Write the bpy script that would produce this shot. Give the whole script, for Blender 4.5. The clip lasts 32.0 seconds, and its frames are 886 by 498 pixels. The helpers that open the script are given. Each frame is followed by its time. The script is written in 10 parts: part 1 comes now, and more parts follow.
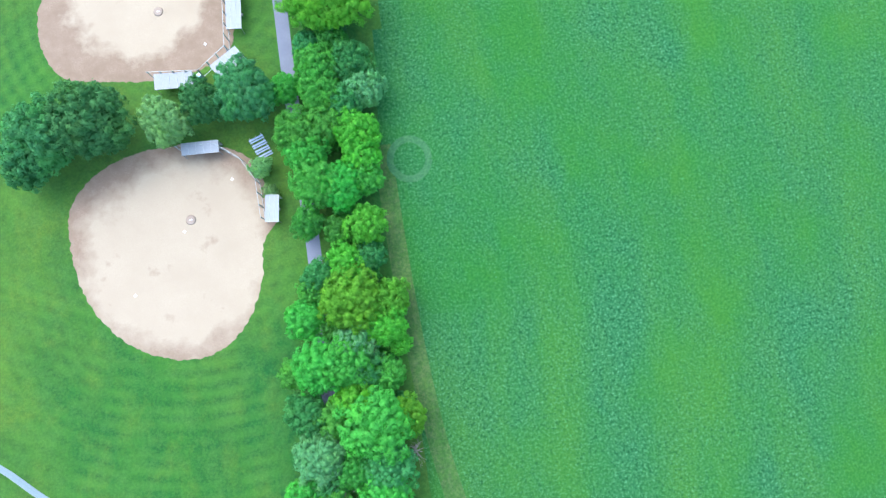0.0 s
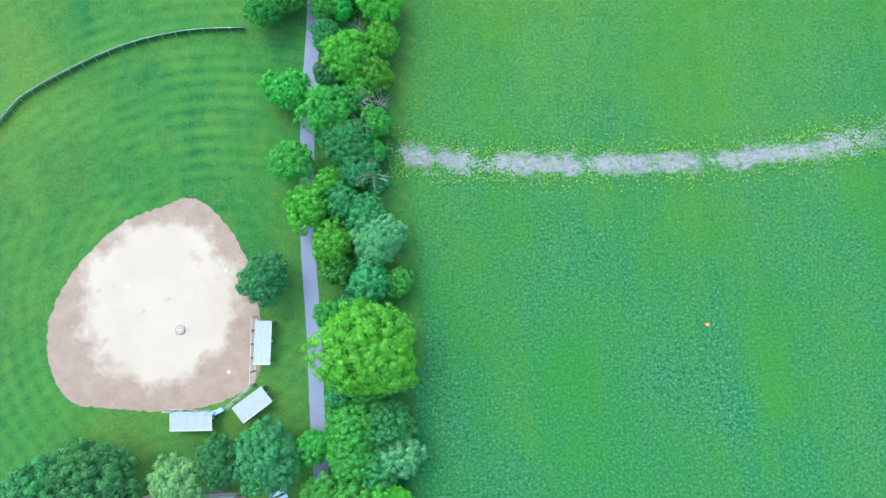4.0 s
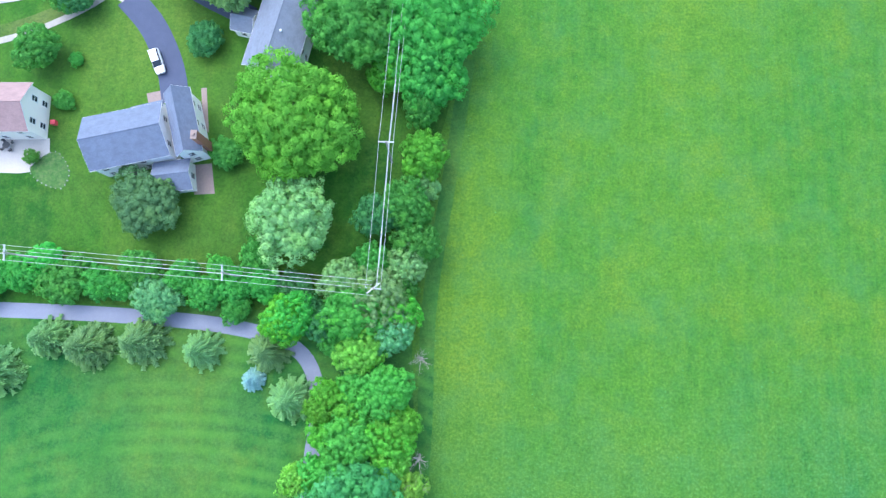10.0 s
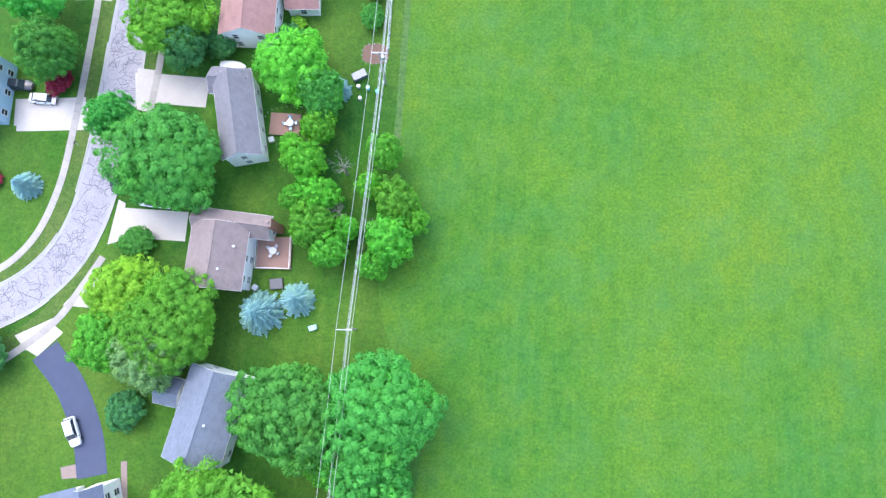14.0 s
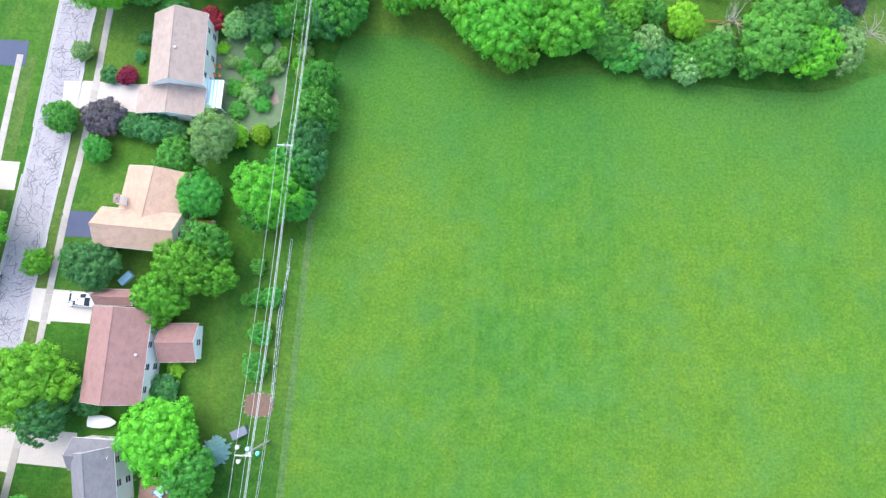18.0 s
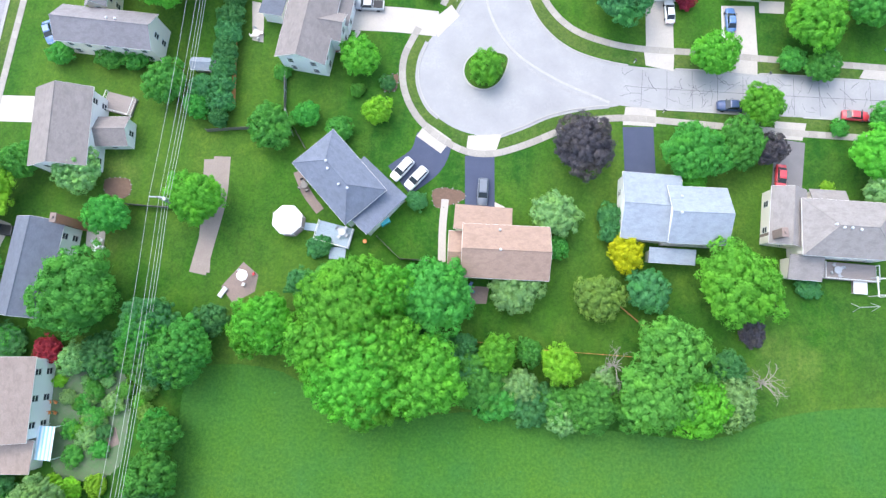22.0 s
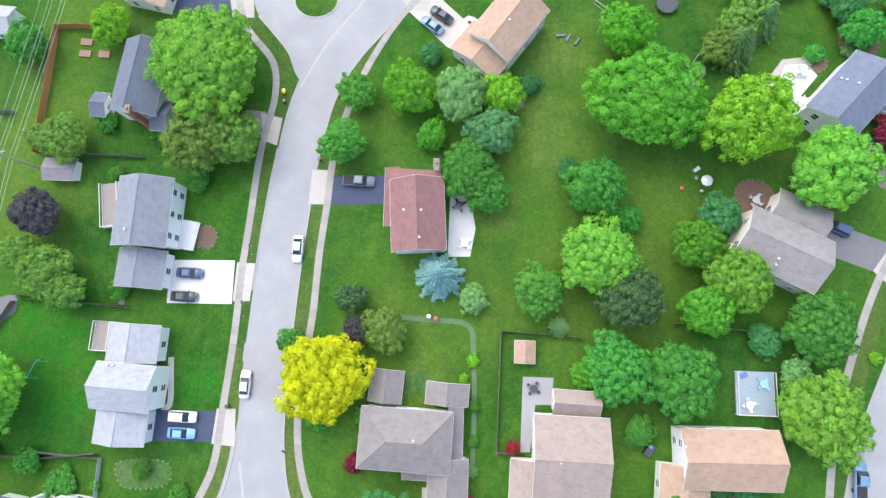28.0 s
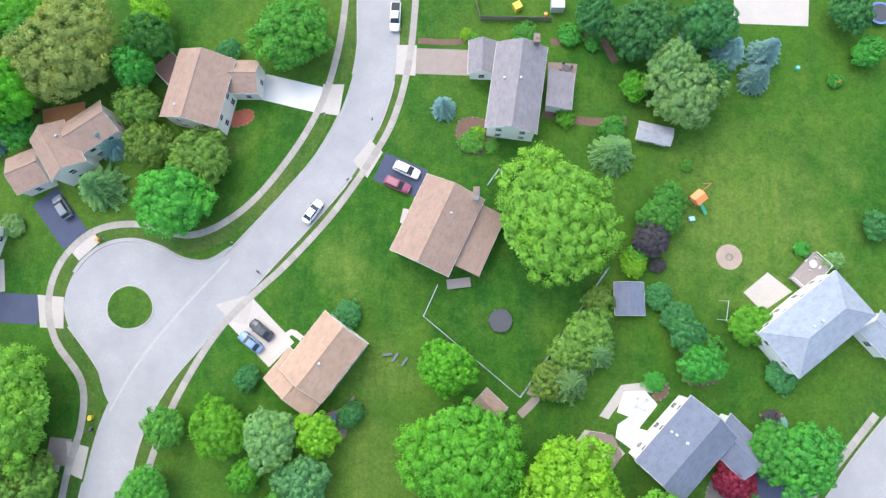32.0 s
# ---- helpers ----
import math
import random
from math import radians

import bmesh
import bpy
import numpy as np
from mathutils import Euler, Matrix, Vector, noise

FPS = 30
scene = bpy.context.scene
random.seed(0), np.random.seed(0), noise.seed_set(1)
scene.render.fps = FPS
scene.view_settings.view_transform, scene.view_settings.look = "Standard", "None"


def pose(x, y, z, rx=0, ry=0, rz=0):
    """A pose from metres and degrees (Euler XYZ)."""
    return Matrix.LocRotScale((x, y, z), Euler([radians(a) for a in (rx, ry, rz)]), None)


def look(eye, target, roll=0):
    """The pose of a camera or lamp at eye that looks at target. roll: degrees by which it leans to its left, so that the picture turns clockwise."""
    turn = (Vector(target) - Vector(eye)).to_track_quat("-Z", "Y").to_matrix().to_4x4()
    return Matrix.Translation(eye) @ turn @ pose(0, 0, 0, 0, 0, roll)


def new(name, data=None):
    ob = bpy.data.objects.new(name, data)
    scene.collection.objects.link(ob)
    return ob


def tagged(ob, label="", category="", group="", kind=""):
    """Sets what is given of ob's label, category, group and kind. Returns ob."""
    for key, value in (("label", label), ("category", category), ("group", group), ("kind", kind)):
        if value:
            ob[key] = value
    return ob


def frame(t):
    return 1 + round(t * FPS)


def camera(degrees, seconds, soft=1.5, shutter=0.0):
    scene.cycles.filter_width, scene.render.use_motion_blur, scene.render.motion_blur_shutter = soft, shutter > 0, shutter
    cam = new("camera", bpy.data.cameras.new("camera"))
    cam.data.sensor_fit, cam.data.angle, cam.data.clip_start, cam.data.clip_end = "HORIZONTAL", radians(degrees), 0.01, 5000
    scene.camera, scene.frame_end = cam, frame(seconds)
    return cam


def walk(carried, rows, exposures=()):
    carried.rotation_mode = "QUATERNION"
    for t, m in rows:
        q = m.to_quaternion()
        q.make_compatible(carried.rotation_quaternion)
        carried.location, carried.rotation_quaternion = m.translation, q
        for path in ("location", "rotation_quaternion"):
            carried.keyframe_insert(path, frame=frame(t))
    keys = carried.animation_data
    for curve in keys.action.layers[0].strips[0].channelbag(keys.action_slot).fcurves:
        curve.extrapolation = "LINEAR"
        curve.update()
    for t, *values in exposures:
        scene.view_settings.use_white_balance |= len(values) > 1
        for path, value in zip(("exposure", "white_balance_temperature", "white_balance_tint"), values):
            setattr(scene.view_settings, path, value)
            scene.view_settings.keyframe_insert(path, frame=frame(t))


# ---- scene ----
# the camera and its way
cam = camera(78.0, 32.0, 1.35)
PATH_ROWS = [
    (0.0, 0.00, -0.00, 100.49, -9.67, -83.17, -1.02),
    (0.5, 0.24, 7.53, 100.25, -9.52, -83.23, -1.08),
    (1.0, 0.37, 15.28, 99.93, -9.23, -83.30, -1.14),
    (1.5, 0.52, 23.24, 99.66, -8.74, -83.34, -1.22),
    (2.0, 0.73, 31.19, 99.35, -8.14, -83.43, -1.28),
    (2.5, 0.95, 39.62, 98.98, -7.46, -83.45, -1.27),
    (3.0, 1.15, 48.22, 98.62, -6.69, -83.49, -1.23),
    (3.5, 1.33, 56.79, 98.27, -5.84, -83.46, -1.20),
    (5.5, 1.88, 90.77, 97.05, -2.87, -83.24, -1.09),
    (6.0, 2.03, 98.94, 96.76, -2.19, -83.20, -1.09),
    (6.5, 2.27, 107.28, 96.48, -1.62, -83.07, -1.04),
    (7.0, 2.63, 115.67, 96.25, -0.98, -82.86, -0.96),
    (7.5, 3.07, 124.00, 96.10, -0.33, -82.71, -0.81),
    (8.0, 3.55, 132.03, 96.07, 0.19, -82.61, -0.69),
    (8.5, 3.92, 140.45, 95.98, 0.66, -82.48, -0.65),
    (9.0, 4.31, 148.95, 95.76, 1.02, -82.38, -0.61),
    (9.5, 4.76, 157.43, 95.54, 1.35, -82.32, -0.59),
    (10.0, 5.16, 165.66, 95.38, 1.65, -82.34, -0.55),
    (10.5, 5.62, 174.18, 95.27, 1.89, -82.36, -0.56),
    (11.0, 6.10, 182.65, 95.16, 2.08, -82.36, -0.59),
    (11.5, 6.76, 190.99, 95.08, 2.17, -82.35, -0.61),
    (12.0, 7.52, 199.03, 94.92, 2.27, -82.41, -0.56),
    (12.5, 8.49, 207.38, 94.72, 2.36, -82.41, -0.54),
    (13.0, 9.61, 215.62, 94.62, 2.45, -82.37, -0.48),
    (13.5, 10.89, 223.78, 94.44, 2.47, -82.29, -0.42),
    (14.0, 12.36, 231.41, 94.26, 2.40, -82.23, -0.29),
    (14.5, 14.15, 239.17, 94.06, 2.40, -82.07, -0.15),
    (16.5, 22.44, 270.05, 93.45, 2.65, -81.34, 0.47),
    (17.0, 24.80, 277.74, 93.35, 2.75, -81.20, 0.56),
    (17.5, 27.19, 285.42, 93.34, 2.77, -81.12, 0.64),
    (18.0, 29.64, 292.80, 93.40, 2.79, -81.13, 0.72),
    (18.5, 32.29, 300.48, 93.47, 2.84, -81.09, 0.82),
    (19.0, 34.90, 308.20, 93.48, 2.88, -81.10, 0.87),
    (19.5, 37.31, 315.85, 93.35, 2.86, -81.09, 0.77),
    (20.0, 39.60, 323.14, 93.26, 2.89, -81.11, 0.67),
    (20.5, 42.18, 330.72, 93.24, 2.91, -81.03, 0.60),
    (21.0, 44.89, 338.41, 93.25, 2.94, -81.05, 0.60),
    (21.5, 47.81, 346.09, 93.35, 2.92, -81.07, 0.71),
    (22.0, 50.67, 353.64, 93.45, 2.96, -81.23, 0.83),
    (22.5, 53.60, 361.53, 93.51, 2.96, -81.35, 0.96),
    (23.0, 56.53, 369.50, 93.59, 2.97, -81.50, 1.03),
    (23.5, 59.56, 377.50, 93.63, 2.97, -81.66, 1.12),
    (24.0, 62.57, 385.04, 93.65, 2.88, -81.77, 1.27),
    (24.5, 65.81, 392.58, 93.65, 2.80, -81.70, 1.42),
    (25.0, 69.12, 399.99, 93.63, 2.69, -81.59, 1.54),
    (25.5, 72.47, 407.41, 93.62, 2.59, -81.52, 1.64),
    (27.5, 86.34, 436.57, 93.74, 2.02, -81.24, 2.09),
    (28.0, 89.65, 443.52, 93.68, 1.99, -81.32, 2.20),
    (28.5, 93.24, 450.94, 93.59, 1.95, -81.30, 2.20),
    (29.0, 96.88, 458.28, 93.62, 1.85, -81.22, 2.19),
    (29.5, 100.39, 465.60, 93.76, 1.70, -81.20, 2.09),
    (30.0, 103.77, 472.80, 93.96, 1.55, -81.31, 2.00),
    (30.5, 107.37, 480.27, 94.17, 1.51, -81.40, 1.91),
    (31.0, 111.00, 487.74, 94.31, 1.52, -81.51, 1.88),
    (31.5, 114.62, 495.13, 94.45, 1.54, -81.61, 1.85),
    (32.0, 118.02, 502.35, 94.49, 1.37, -81.77, 1.85),
]
EXPOSURES = ((0.0, 1.30, 5600, 4), (4.5, 1.31, 5300, 2), (7.0, 1.37, 5150, 3), (9.0, 1.45, 5350, 6), (13.0, 1.50, 5650, 13), (17.0, 1.47, 6100, 10), (21.0, 1.37, 6150, 8), (24.0, 1.16, 6200, 8), (32.0, 1.08, 6300, 8))
walk(cam, [(t, pose(x, y, z, 90 + pitch, roll, yaw)) for t, x, y, z, yaw, pitch, roll in PATH_ROWS], EXPOSURES)

# world and sun: a bright hazy sky, the sun high over the far side and very soft
world = bpy.data.worlds.new("world")
scene.world = world
world.use_nodes = True
wn = world.node_tree
bg = wn.nodes["Background"]
sky = wn.nodes.new("ShaderNodeTexSky")
sky.sky_type = "NISHITA"
sky.sun_disc = False
sky.sun_elevation, sky.sun_rotation = radians(56), radians(-37)
sky.dust_density = 3.0
wn.links.new(sky.outputs[0], bg.inputs[0])
bg.inputs[1].default_value = 0.18
sun_data = bpy.data.lights.new("sun", "SUN")
sun_data.energy, sun_data.angle, sun_data.color = 1.01, radians(126), (1.0, 0.95, 0.86)
sun = new("sun", sun_data)
sun.matrix_world = look((-50, 66, 122), (0, 0, 0))


# ---- materials ----
def node_mat(name):
    m = bpy.data.materials.new(name)
    m.use_nodes = True
    nt = m.node_tree
    return m, nt, nt.nodes["Principled BSDF"]


def ramp_mix(nt, fac, a, b):
    mix = nt.nodes.new("ShaderNodeMix")
    mix.data_type = "RGBA"
    nt.links.new(fac, mix.inputs[0])
    for slot, c in ((6, a), (7, b)):
        if isinstance(c, tuple):
            mix.inputs[slot].default_value = (*c, 1)
        else:
            nt.links.new(c, mix.inputs[slot])
    return mix.outputs[2]


def noise_fac(nt, scale, detail=4.0, stretch=None, lo=0.35, hi=0.65, rough=0.6, coords="Object"):
    tc = nt.nodes.new("ShaderNodeTexCoord")
    n = nt.nodes.new("ShaderNodeTexNoise")
    n.inputs["Scale"].default_value, n.inputs["Detail"].default_value, n.inputs["Roughness"].default_value = scale, detail, rough
    src = tc.outputs[coords]
    if stretch:
        mp = nt.nodes.new("ShaderNodeMapping")
        mp.inputs["Scale"].default_value = stretch
        nt.links.new(src, mp.inputs[0])
        src = mp.outputs[0]
    nt.links.new(src, n.inputs["Vector"])
    r = nt.nodes.new("ShaderNodeMapRange")
    r.inputs[1].default_value, r.inputs[2].default_value = lo, hi
    nt.links.new(n.outputs[0], r.inputs[0])
    return r.outputs[0]


def add_bump(nt, bsdf, fac, strength, distance):
    b = nt.nodes.new("ShaderNodeBump")
    b.inputs["Strength"].default_value, b.inputs["Distance"].default_value = strength, distance
    nt.links.new(fac, b.inputs["Height"])
    nt.links.new(b.outputs[0], bsdf.inputs["Normal"])


def surface(name, c1, c2, big=0.3, small=6.0, rough=0.85, bump=0.3, dist=0.02, c3=None, stretch=None, metal=0.0, spread=0.0):
    """Two colours mixed by coarse stains, a third by fine grain, with fine relief."""
    m, nt, bs = node_mat(name)
    col = ramp_mix(nt, noise_fac(nt, big, 5, stretch), c1, c2)
    fine = noise_fac(nt, small, 5, stretch, 0.3, 0.7, 0.7)
    col = ramp_mix(nt, fine, col, c3 or tuple(0.5 * (a + b) * 0.8 for a, b in zip(c1, c2)))
    if spread:
        oi = nt.nodes.new("ShaderNodeObjectInfo")
        hs = nt.nodes.new("ShaderNodeHueSaturation")
        mr = nt.nodes.new("ShaderNodeMapRange")
        mr.inputs[3].default_value, mr.inputs[4].default_value = 1 - spread, 1 + spread
        nt.links.new(oi.outputs["Random"], mr.inputs[0])
        nt.links.new(mr.outputs[0], hs.inputs["Value"])
        nt.links.new(col, hs.inputs["Color"])
        col = hs.outputs[0]
    nt.links.new(col, bs.inputs["Base Color"])
    bs.inputs["Roughness"].default_value, bs.inputs["Metallic"].default_value = rough, metal
    add_bump(nt, bs, fine, bump, dist)
    return m


def scaled(nt, fac, k):
    m = nt.nodes.new("ShaderNodeMath")
    m.operation = "MULTIPLY"
    m.inputs[1].default_value = k
    nt.links.new(fac, m.inputs[0])
    return m.outputs[0]


def leaf_mat(name, c, tone=0.11, hue=0.010):
    m, nt, bs = node_mat(name)
    geo = nt.nodes.new("ShaderNodeNewGeometry")
    oi = nt.nodes.new("ShaderNodeObjectInfo")
    light = tuple(min(1, v * (1 + 1.3 * tone) + 0.008) for v in c)
    dark = tuple(v * (1 - tone) for v in c)
    col = ramp_mix(nt, geo.outputs["Random Per Island"], dark, light)
    col = ramp_mix(nt, scaled(nt, noise_fac(nt, 4.2, 3, None, 0.44, 0.60), 0.42), col, tuple(v * f for v, f in zip(c, (0.60, 0.68, 0.85))))
    col = ramp_mix(nt, scaled(nt, noise_fac(nt, 1.6, 3, None, 0.45, 0.62), 0.55), col, tuple(v * f for v, f in zip(c, (1.28, 1.18, 0.85))))
    hs = nt.nodes.new("ShaderNodeHueSaturation")
    for lo, hi, slot in ((0.5 - hue, 0.5 + hue, "Hue"), (0.92, 1.26, "Value")):
        mr = nt.nodes.new("ShaderNodeMapRange")
        mr.inputs[3].default_value, mr.inputs[4].default_value = lo, hi
        nt.links.new(oi.outputs["Random"], mr.inputs[0])
        nt.links.new(mr.outputs[0], hs.inputs[slot])
    nt.links.new(col, hs.inputs["Color"])
    nt.links.new(hs.outputs[0], bs.inputs["Base Color"])
    bs.inputs["Roughness"].default_value = 0.7
    bs.inputs["Specular IOR Level"].default_value = 0.15
    tr = nt.nodes.new("ShaderNodeBsdfTranslucent")
    nt.links.new(hs.outputs[0], tr.inputs[0])
    ms = nt.nodes.new("ShaderNodeMixShader")
    ms.inputs[0].default_value = 0.35
    nt.links.new(bs.outputs[0], ms.inputs[1])
    nt.links.new(tr.outputs[0], ms.inputs[2])
    nt.links.new(ms.outputs[0], nt.nodes["Material Output"].inputs[0])
    return m


LEAF = {
    "d": leaf_mat("leaf_mid_green", (0.105, 0.365, 0.062)),
    "b": leaf_mat("leaf_bright_green", (0.150, 0.450, 0.045)),
    "k": leaf_mat("leaf_dark_green", (0.090, 0.285, 0.090)),
    "g": leaf_mat("leaf_silver_green", (0.250, 0.460, 0.160)),
    "y": leaf_mat("leaf_lime", (0.255, 0.520, 0.040)),
    "Y": leaf_mat("leaf_golden", (0.580, 0.620, 0.014)),
    "s": leaf_mat("needle_blue", (0.235, 0.405, 0.390)),
    "c": leaf_mat("needle_green", (0.175, 0.335, 0.120)),
    "p": leaf_mat("leaf_purple", (0.125, 0.116, 0.132)),
    "r": leaf_mat("leaf_red", (0.310, 0.038, 0.072)),
    "o": leaf_mat("leaf_olive", (0.200, 0.360, 0.070)),
    "u": leaf_mat("leaf_shrub", (0.140, 0.375, 0.062)),
    "l": leaf_mat("leaf_fresh_green", (0.162, 0.470, 0.040)),
    "q": leaf_mat("leaf_oak_green", (0.105, 0.310, 0.066)),
    "w": leaf_mat("leaf_pale_yellow_green", (0.350, 0.470, 0.130)),
    "e": leaf_mat("leaf_park_green", (0.125, 0.450, 0.070)),
    "z": leaf_mat("leaf_grey_green", (0.110, 0.225, 0.085)),
    "t": leaf_mat("leaf_cool_green", (0.095, 0.350, 0.105)),
    "a": leaf_mat("leaf_soft_yellow_green", (0.225, 0.500, 0.068)),
    "m": leaf_mat("leaf_mint_green", (0.180, 0.455, 0.180)),
}
BARK = surface("bark", (0.12, 0.085, 0.06), (0.07, 0.05, 0.04), 1.0, 9.0, 0.95, 0.8, 0.03)
DEADWOOD = surface("dead_wood", (0.42, 0.38, 0.34), (0.28, 0.25, 0.22), 1.0, 9.0, 0.9, 0.6, 0.02)


def grass_mat(name, c1, c2, c3, big, mid, stripes=None, damp=None, grain=1.0, dry=None, fleck=0.0, plots=(), soil=False):
    """Mown or rough grass: blotches at four sizes, faint streaks, fine blades and, where given, mowing bands."""
    m, nt, bs = node_mat(name)
    col = ramp_mix(nt, noise_fac(nt, big, 5, (1.0, 0.55, 1.0), 0.40, 0.60), c1, c2)
    if dry:
        col = ramp_mix(nt, scaled(nt, noise_fac(nt, big * 0.6, 4, (1.0, 0.5, 1.0), 0.45, 0.64, 0.55), dry[1]), col, dry[0])
        col = ramp_mix(nt, scaled(nt, noise_fac(nt, big * 3.1, 5, (1.0, 0.8, 1.0), 0.50, 0.70, 0.7), dry[1] * 0.8), col, dry[0])
    for x, y, r, lush in plots:  # gardens that are watered more, or less, than the rest
        tc = nt.nodes.new("ShaderNodeTexCoord")
        d = nt.nodes.new("ShaderNodeVectorMath")
        d.operation = "DISTANCE"
        d.inputs[1].default_value = (x, y, 0)
        nt.links.new(tc.outputs["Object"], d.inputs[0])
        wob = nt.nodes.new("ShaderNodeMath")
        wob.operation = "MULTIPLY_ADD"
        wob.inputs[1].default_value = r * 0.9
        nt.links.new(noise_fac(nt, 0.22, 4, None, 0.3, 0.7), wob.inputs[0])
        nt.links.new(d.outputs["Value"], wob.inputs[2])
        mr = nt.nodes.new("ShaderNodeMapRange")
        mr.inputs[1].default_value, mr.inputs[2].default_value, mr.inputs[3].default_value, mr.inputs[4].default_value = r * 0.65, r * 1.55, 0.85, 0.0
        nt.links.new(wob.outputs[0], mr.inputs[0])
        col = ramp_mix(nt, mr.outputs[0], col, (0.030, 0.230, 0.012) if lush else (0.190, 0.262, 0.046))
    col = ramp_mix(nt, scaled(nt, noise_fac(nt, 0.11, 6, (1.0, 0.7, 1.0), 0.47, 0.60, 0.65), 0.24 * grain), col, tuple(v * f for v, f in zip(c1, (0.70, 0.80, 0.85))))
    mott = noise_fac(nt, 0.42, 8, None, 0.36, 0.58, 0.8)
    dim = nt.nodes.new("ShaderNodeMix")
    dim.data_type, dim.blend_type = "RGBA", "MULTIPLY"
    dim.inputs[0].default_value = 1.0
    nt.links.new(col, dim.inputs[6])
    dim.inputs[7].default_value = (0.70, 0.77, 0.84, 1)
    col = ramp_mix(nt, mott, dim.outputs[2], col)
    streak = noise_fac(nt, 0.7, 4, (1.0, 0.05, 1.0), 0.44, 0.70)
    col = ramp_mix(nt, scaled(nt, streak, 0.42), col, tuple(v * f for v, f in zip(c2, (1.25, 1.06, 0.9))))
    col = ramp_mix(nt, noise_fac(nt, mid, 6, None, 0.45, 0.80, 0.75), col, c3)
    blades = noise_fac(nt, 2.0, 6, None, 0.40, 0.60, 0.80)
    low = nt.nodes.new("ShaderNodeMix")
    low.data_type, low.blend_type = "RGBA", "MULTIPLY"
    low.inputs[0].default_value = 1.0
    nt.links.new(col, low.inputs[6])
    low.inputs[7].default_value = (1 - 0.42 * grain, 1 - 0.34 * grain, 1 - 0.25 * grain, 1)
    col = ramp_mix(nt, blades, low.outputs[2], col)
    clump = noise_fac(nt, 0.95, 7, None, 0.47, 0.60, 0.8)
    col = ramp_mix(nt, scaled(nt, clump, 0.30 * grain), col, tuple(v * f for v, f in zip(c1, (0.62, 0.66, 0.9))))
    if fleck:
        col = ramp_mix(nt, scaled(nt, noise_fac(nt, 0.13, 6, (1.0, 0.85, 1.0), 0.46, 0.70, 0.7), 0.34), col, (0.052, 0.172, 0.060))
    if fleck:  # pale leaf undersides and rank tufts, in drifts
        f1 = noise_fac(nt, 1.7, 6, None, 0.50, 0.66, 0.75)
        f2 = noise_fac(nt, 0.05, 4, None, 0.40, 0.62)
        both = nt.nodes.new("ShaderNodeMath")
        both.operation = "MULTIPLY"
        nt.links.new(f1, both.inputs[0])
        nt.links.new(f2, both.inputs[1])
        col = ramp_mix(nt, scaled(nt, both.outputs[0], fleck), col, tuple(v * f + g for v, f, g in zip(c2, (1.35, 1.45, 1.3), (0.02, 0.03, 0.06))))
    for centre, width, amount in stripes or ():
        tc = nt.nodes.new("ShaderNodeTexCoord")
        sub = nt.nodes.new("ShaderNodeVectorMath")
        sub.operation = "SUBTRACT"
        sub.inputs[1].default_value = (*centre, 0)
        nt.links.new(tc.outputs["Object"], sub.inputs[0])
        wv = nt.nodes.new("ShaderNodeTexWave")
        wv.wave_type = "RINGS"
        wv.rings_direction = "SPHERICAL"
        wv.inputs["Scale"].default_value, wv.inputs["Distortion"].default_value = 0.314 / width, 1.2
        wv.inputs["Detail Scale"].default_value = 0.3
        nt.links.new(sub.outputs[0], wv.inputs[0])
        fade = nt.nodes.new("ShaderNodeMath")
        fade.operation = "MULTIPLY"
        nt.links.new(wv.outputs["Fac"], fade.inputs[0])
        soft = noise_fac(nt, 0.06, 2, None, 0.35, 0.65)
        amt = nt.nodes.new("ShaderNodeMath")
        amt.operation = "MULTIPLY"
        amt.inputs[1].default_value = amount
        nt.links.new(soft, amt.inputs[0])
        nt.links.new(amt.outputs[0], fade.inputs[1])
        col = ramp_mix(nt, fade.outputs[0], col, tuple(min(1, v * f) for v, f in zip(c2, (2.0, 1.45, 1.3))))
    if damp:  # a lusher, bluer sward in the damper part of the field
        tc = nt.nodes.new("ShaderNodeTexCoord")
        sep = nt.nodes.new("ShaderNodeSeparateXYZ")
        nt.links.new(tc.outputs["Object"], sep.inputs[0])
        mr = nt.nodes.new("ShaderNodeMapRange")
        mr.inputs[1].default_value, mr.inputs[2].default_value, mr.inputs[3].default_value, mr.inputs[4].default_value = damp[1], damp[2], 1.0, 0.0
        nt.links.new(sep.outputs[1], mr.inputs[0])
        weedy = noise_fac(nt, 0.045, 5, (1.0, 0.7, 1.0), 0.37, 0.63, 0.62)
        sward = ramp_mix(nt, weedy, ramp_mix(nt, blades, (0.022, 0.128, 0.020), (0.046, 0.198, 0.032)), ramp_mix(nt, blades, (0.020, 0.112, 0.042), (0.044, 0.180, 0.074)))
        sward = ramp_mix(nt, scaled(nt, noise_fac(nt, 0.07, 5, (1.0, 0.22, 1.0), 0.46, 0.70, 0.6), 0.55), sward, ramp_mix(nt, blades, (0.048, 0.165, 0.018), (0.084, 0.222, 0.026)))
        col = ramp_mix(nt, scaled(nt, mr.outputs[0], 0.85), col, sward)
        # greener sward south of the tree belt, with the belt's shade put into the colour
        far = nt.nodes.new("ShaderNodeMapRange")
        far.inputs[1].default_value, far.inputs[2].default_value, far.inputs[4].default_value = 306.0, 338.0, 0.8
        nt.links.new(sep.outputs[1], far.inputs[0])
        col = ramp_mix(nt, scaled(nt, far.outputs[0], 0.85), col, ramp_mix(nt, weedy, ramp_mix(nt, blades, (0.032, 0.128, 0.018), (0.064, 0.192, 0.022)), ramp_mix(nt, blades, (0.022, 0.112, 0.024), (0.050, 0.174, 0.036))))
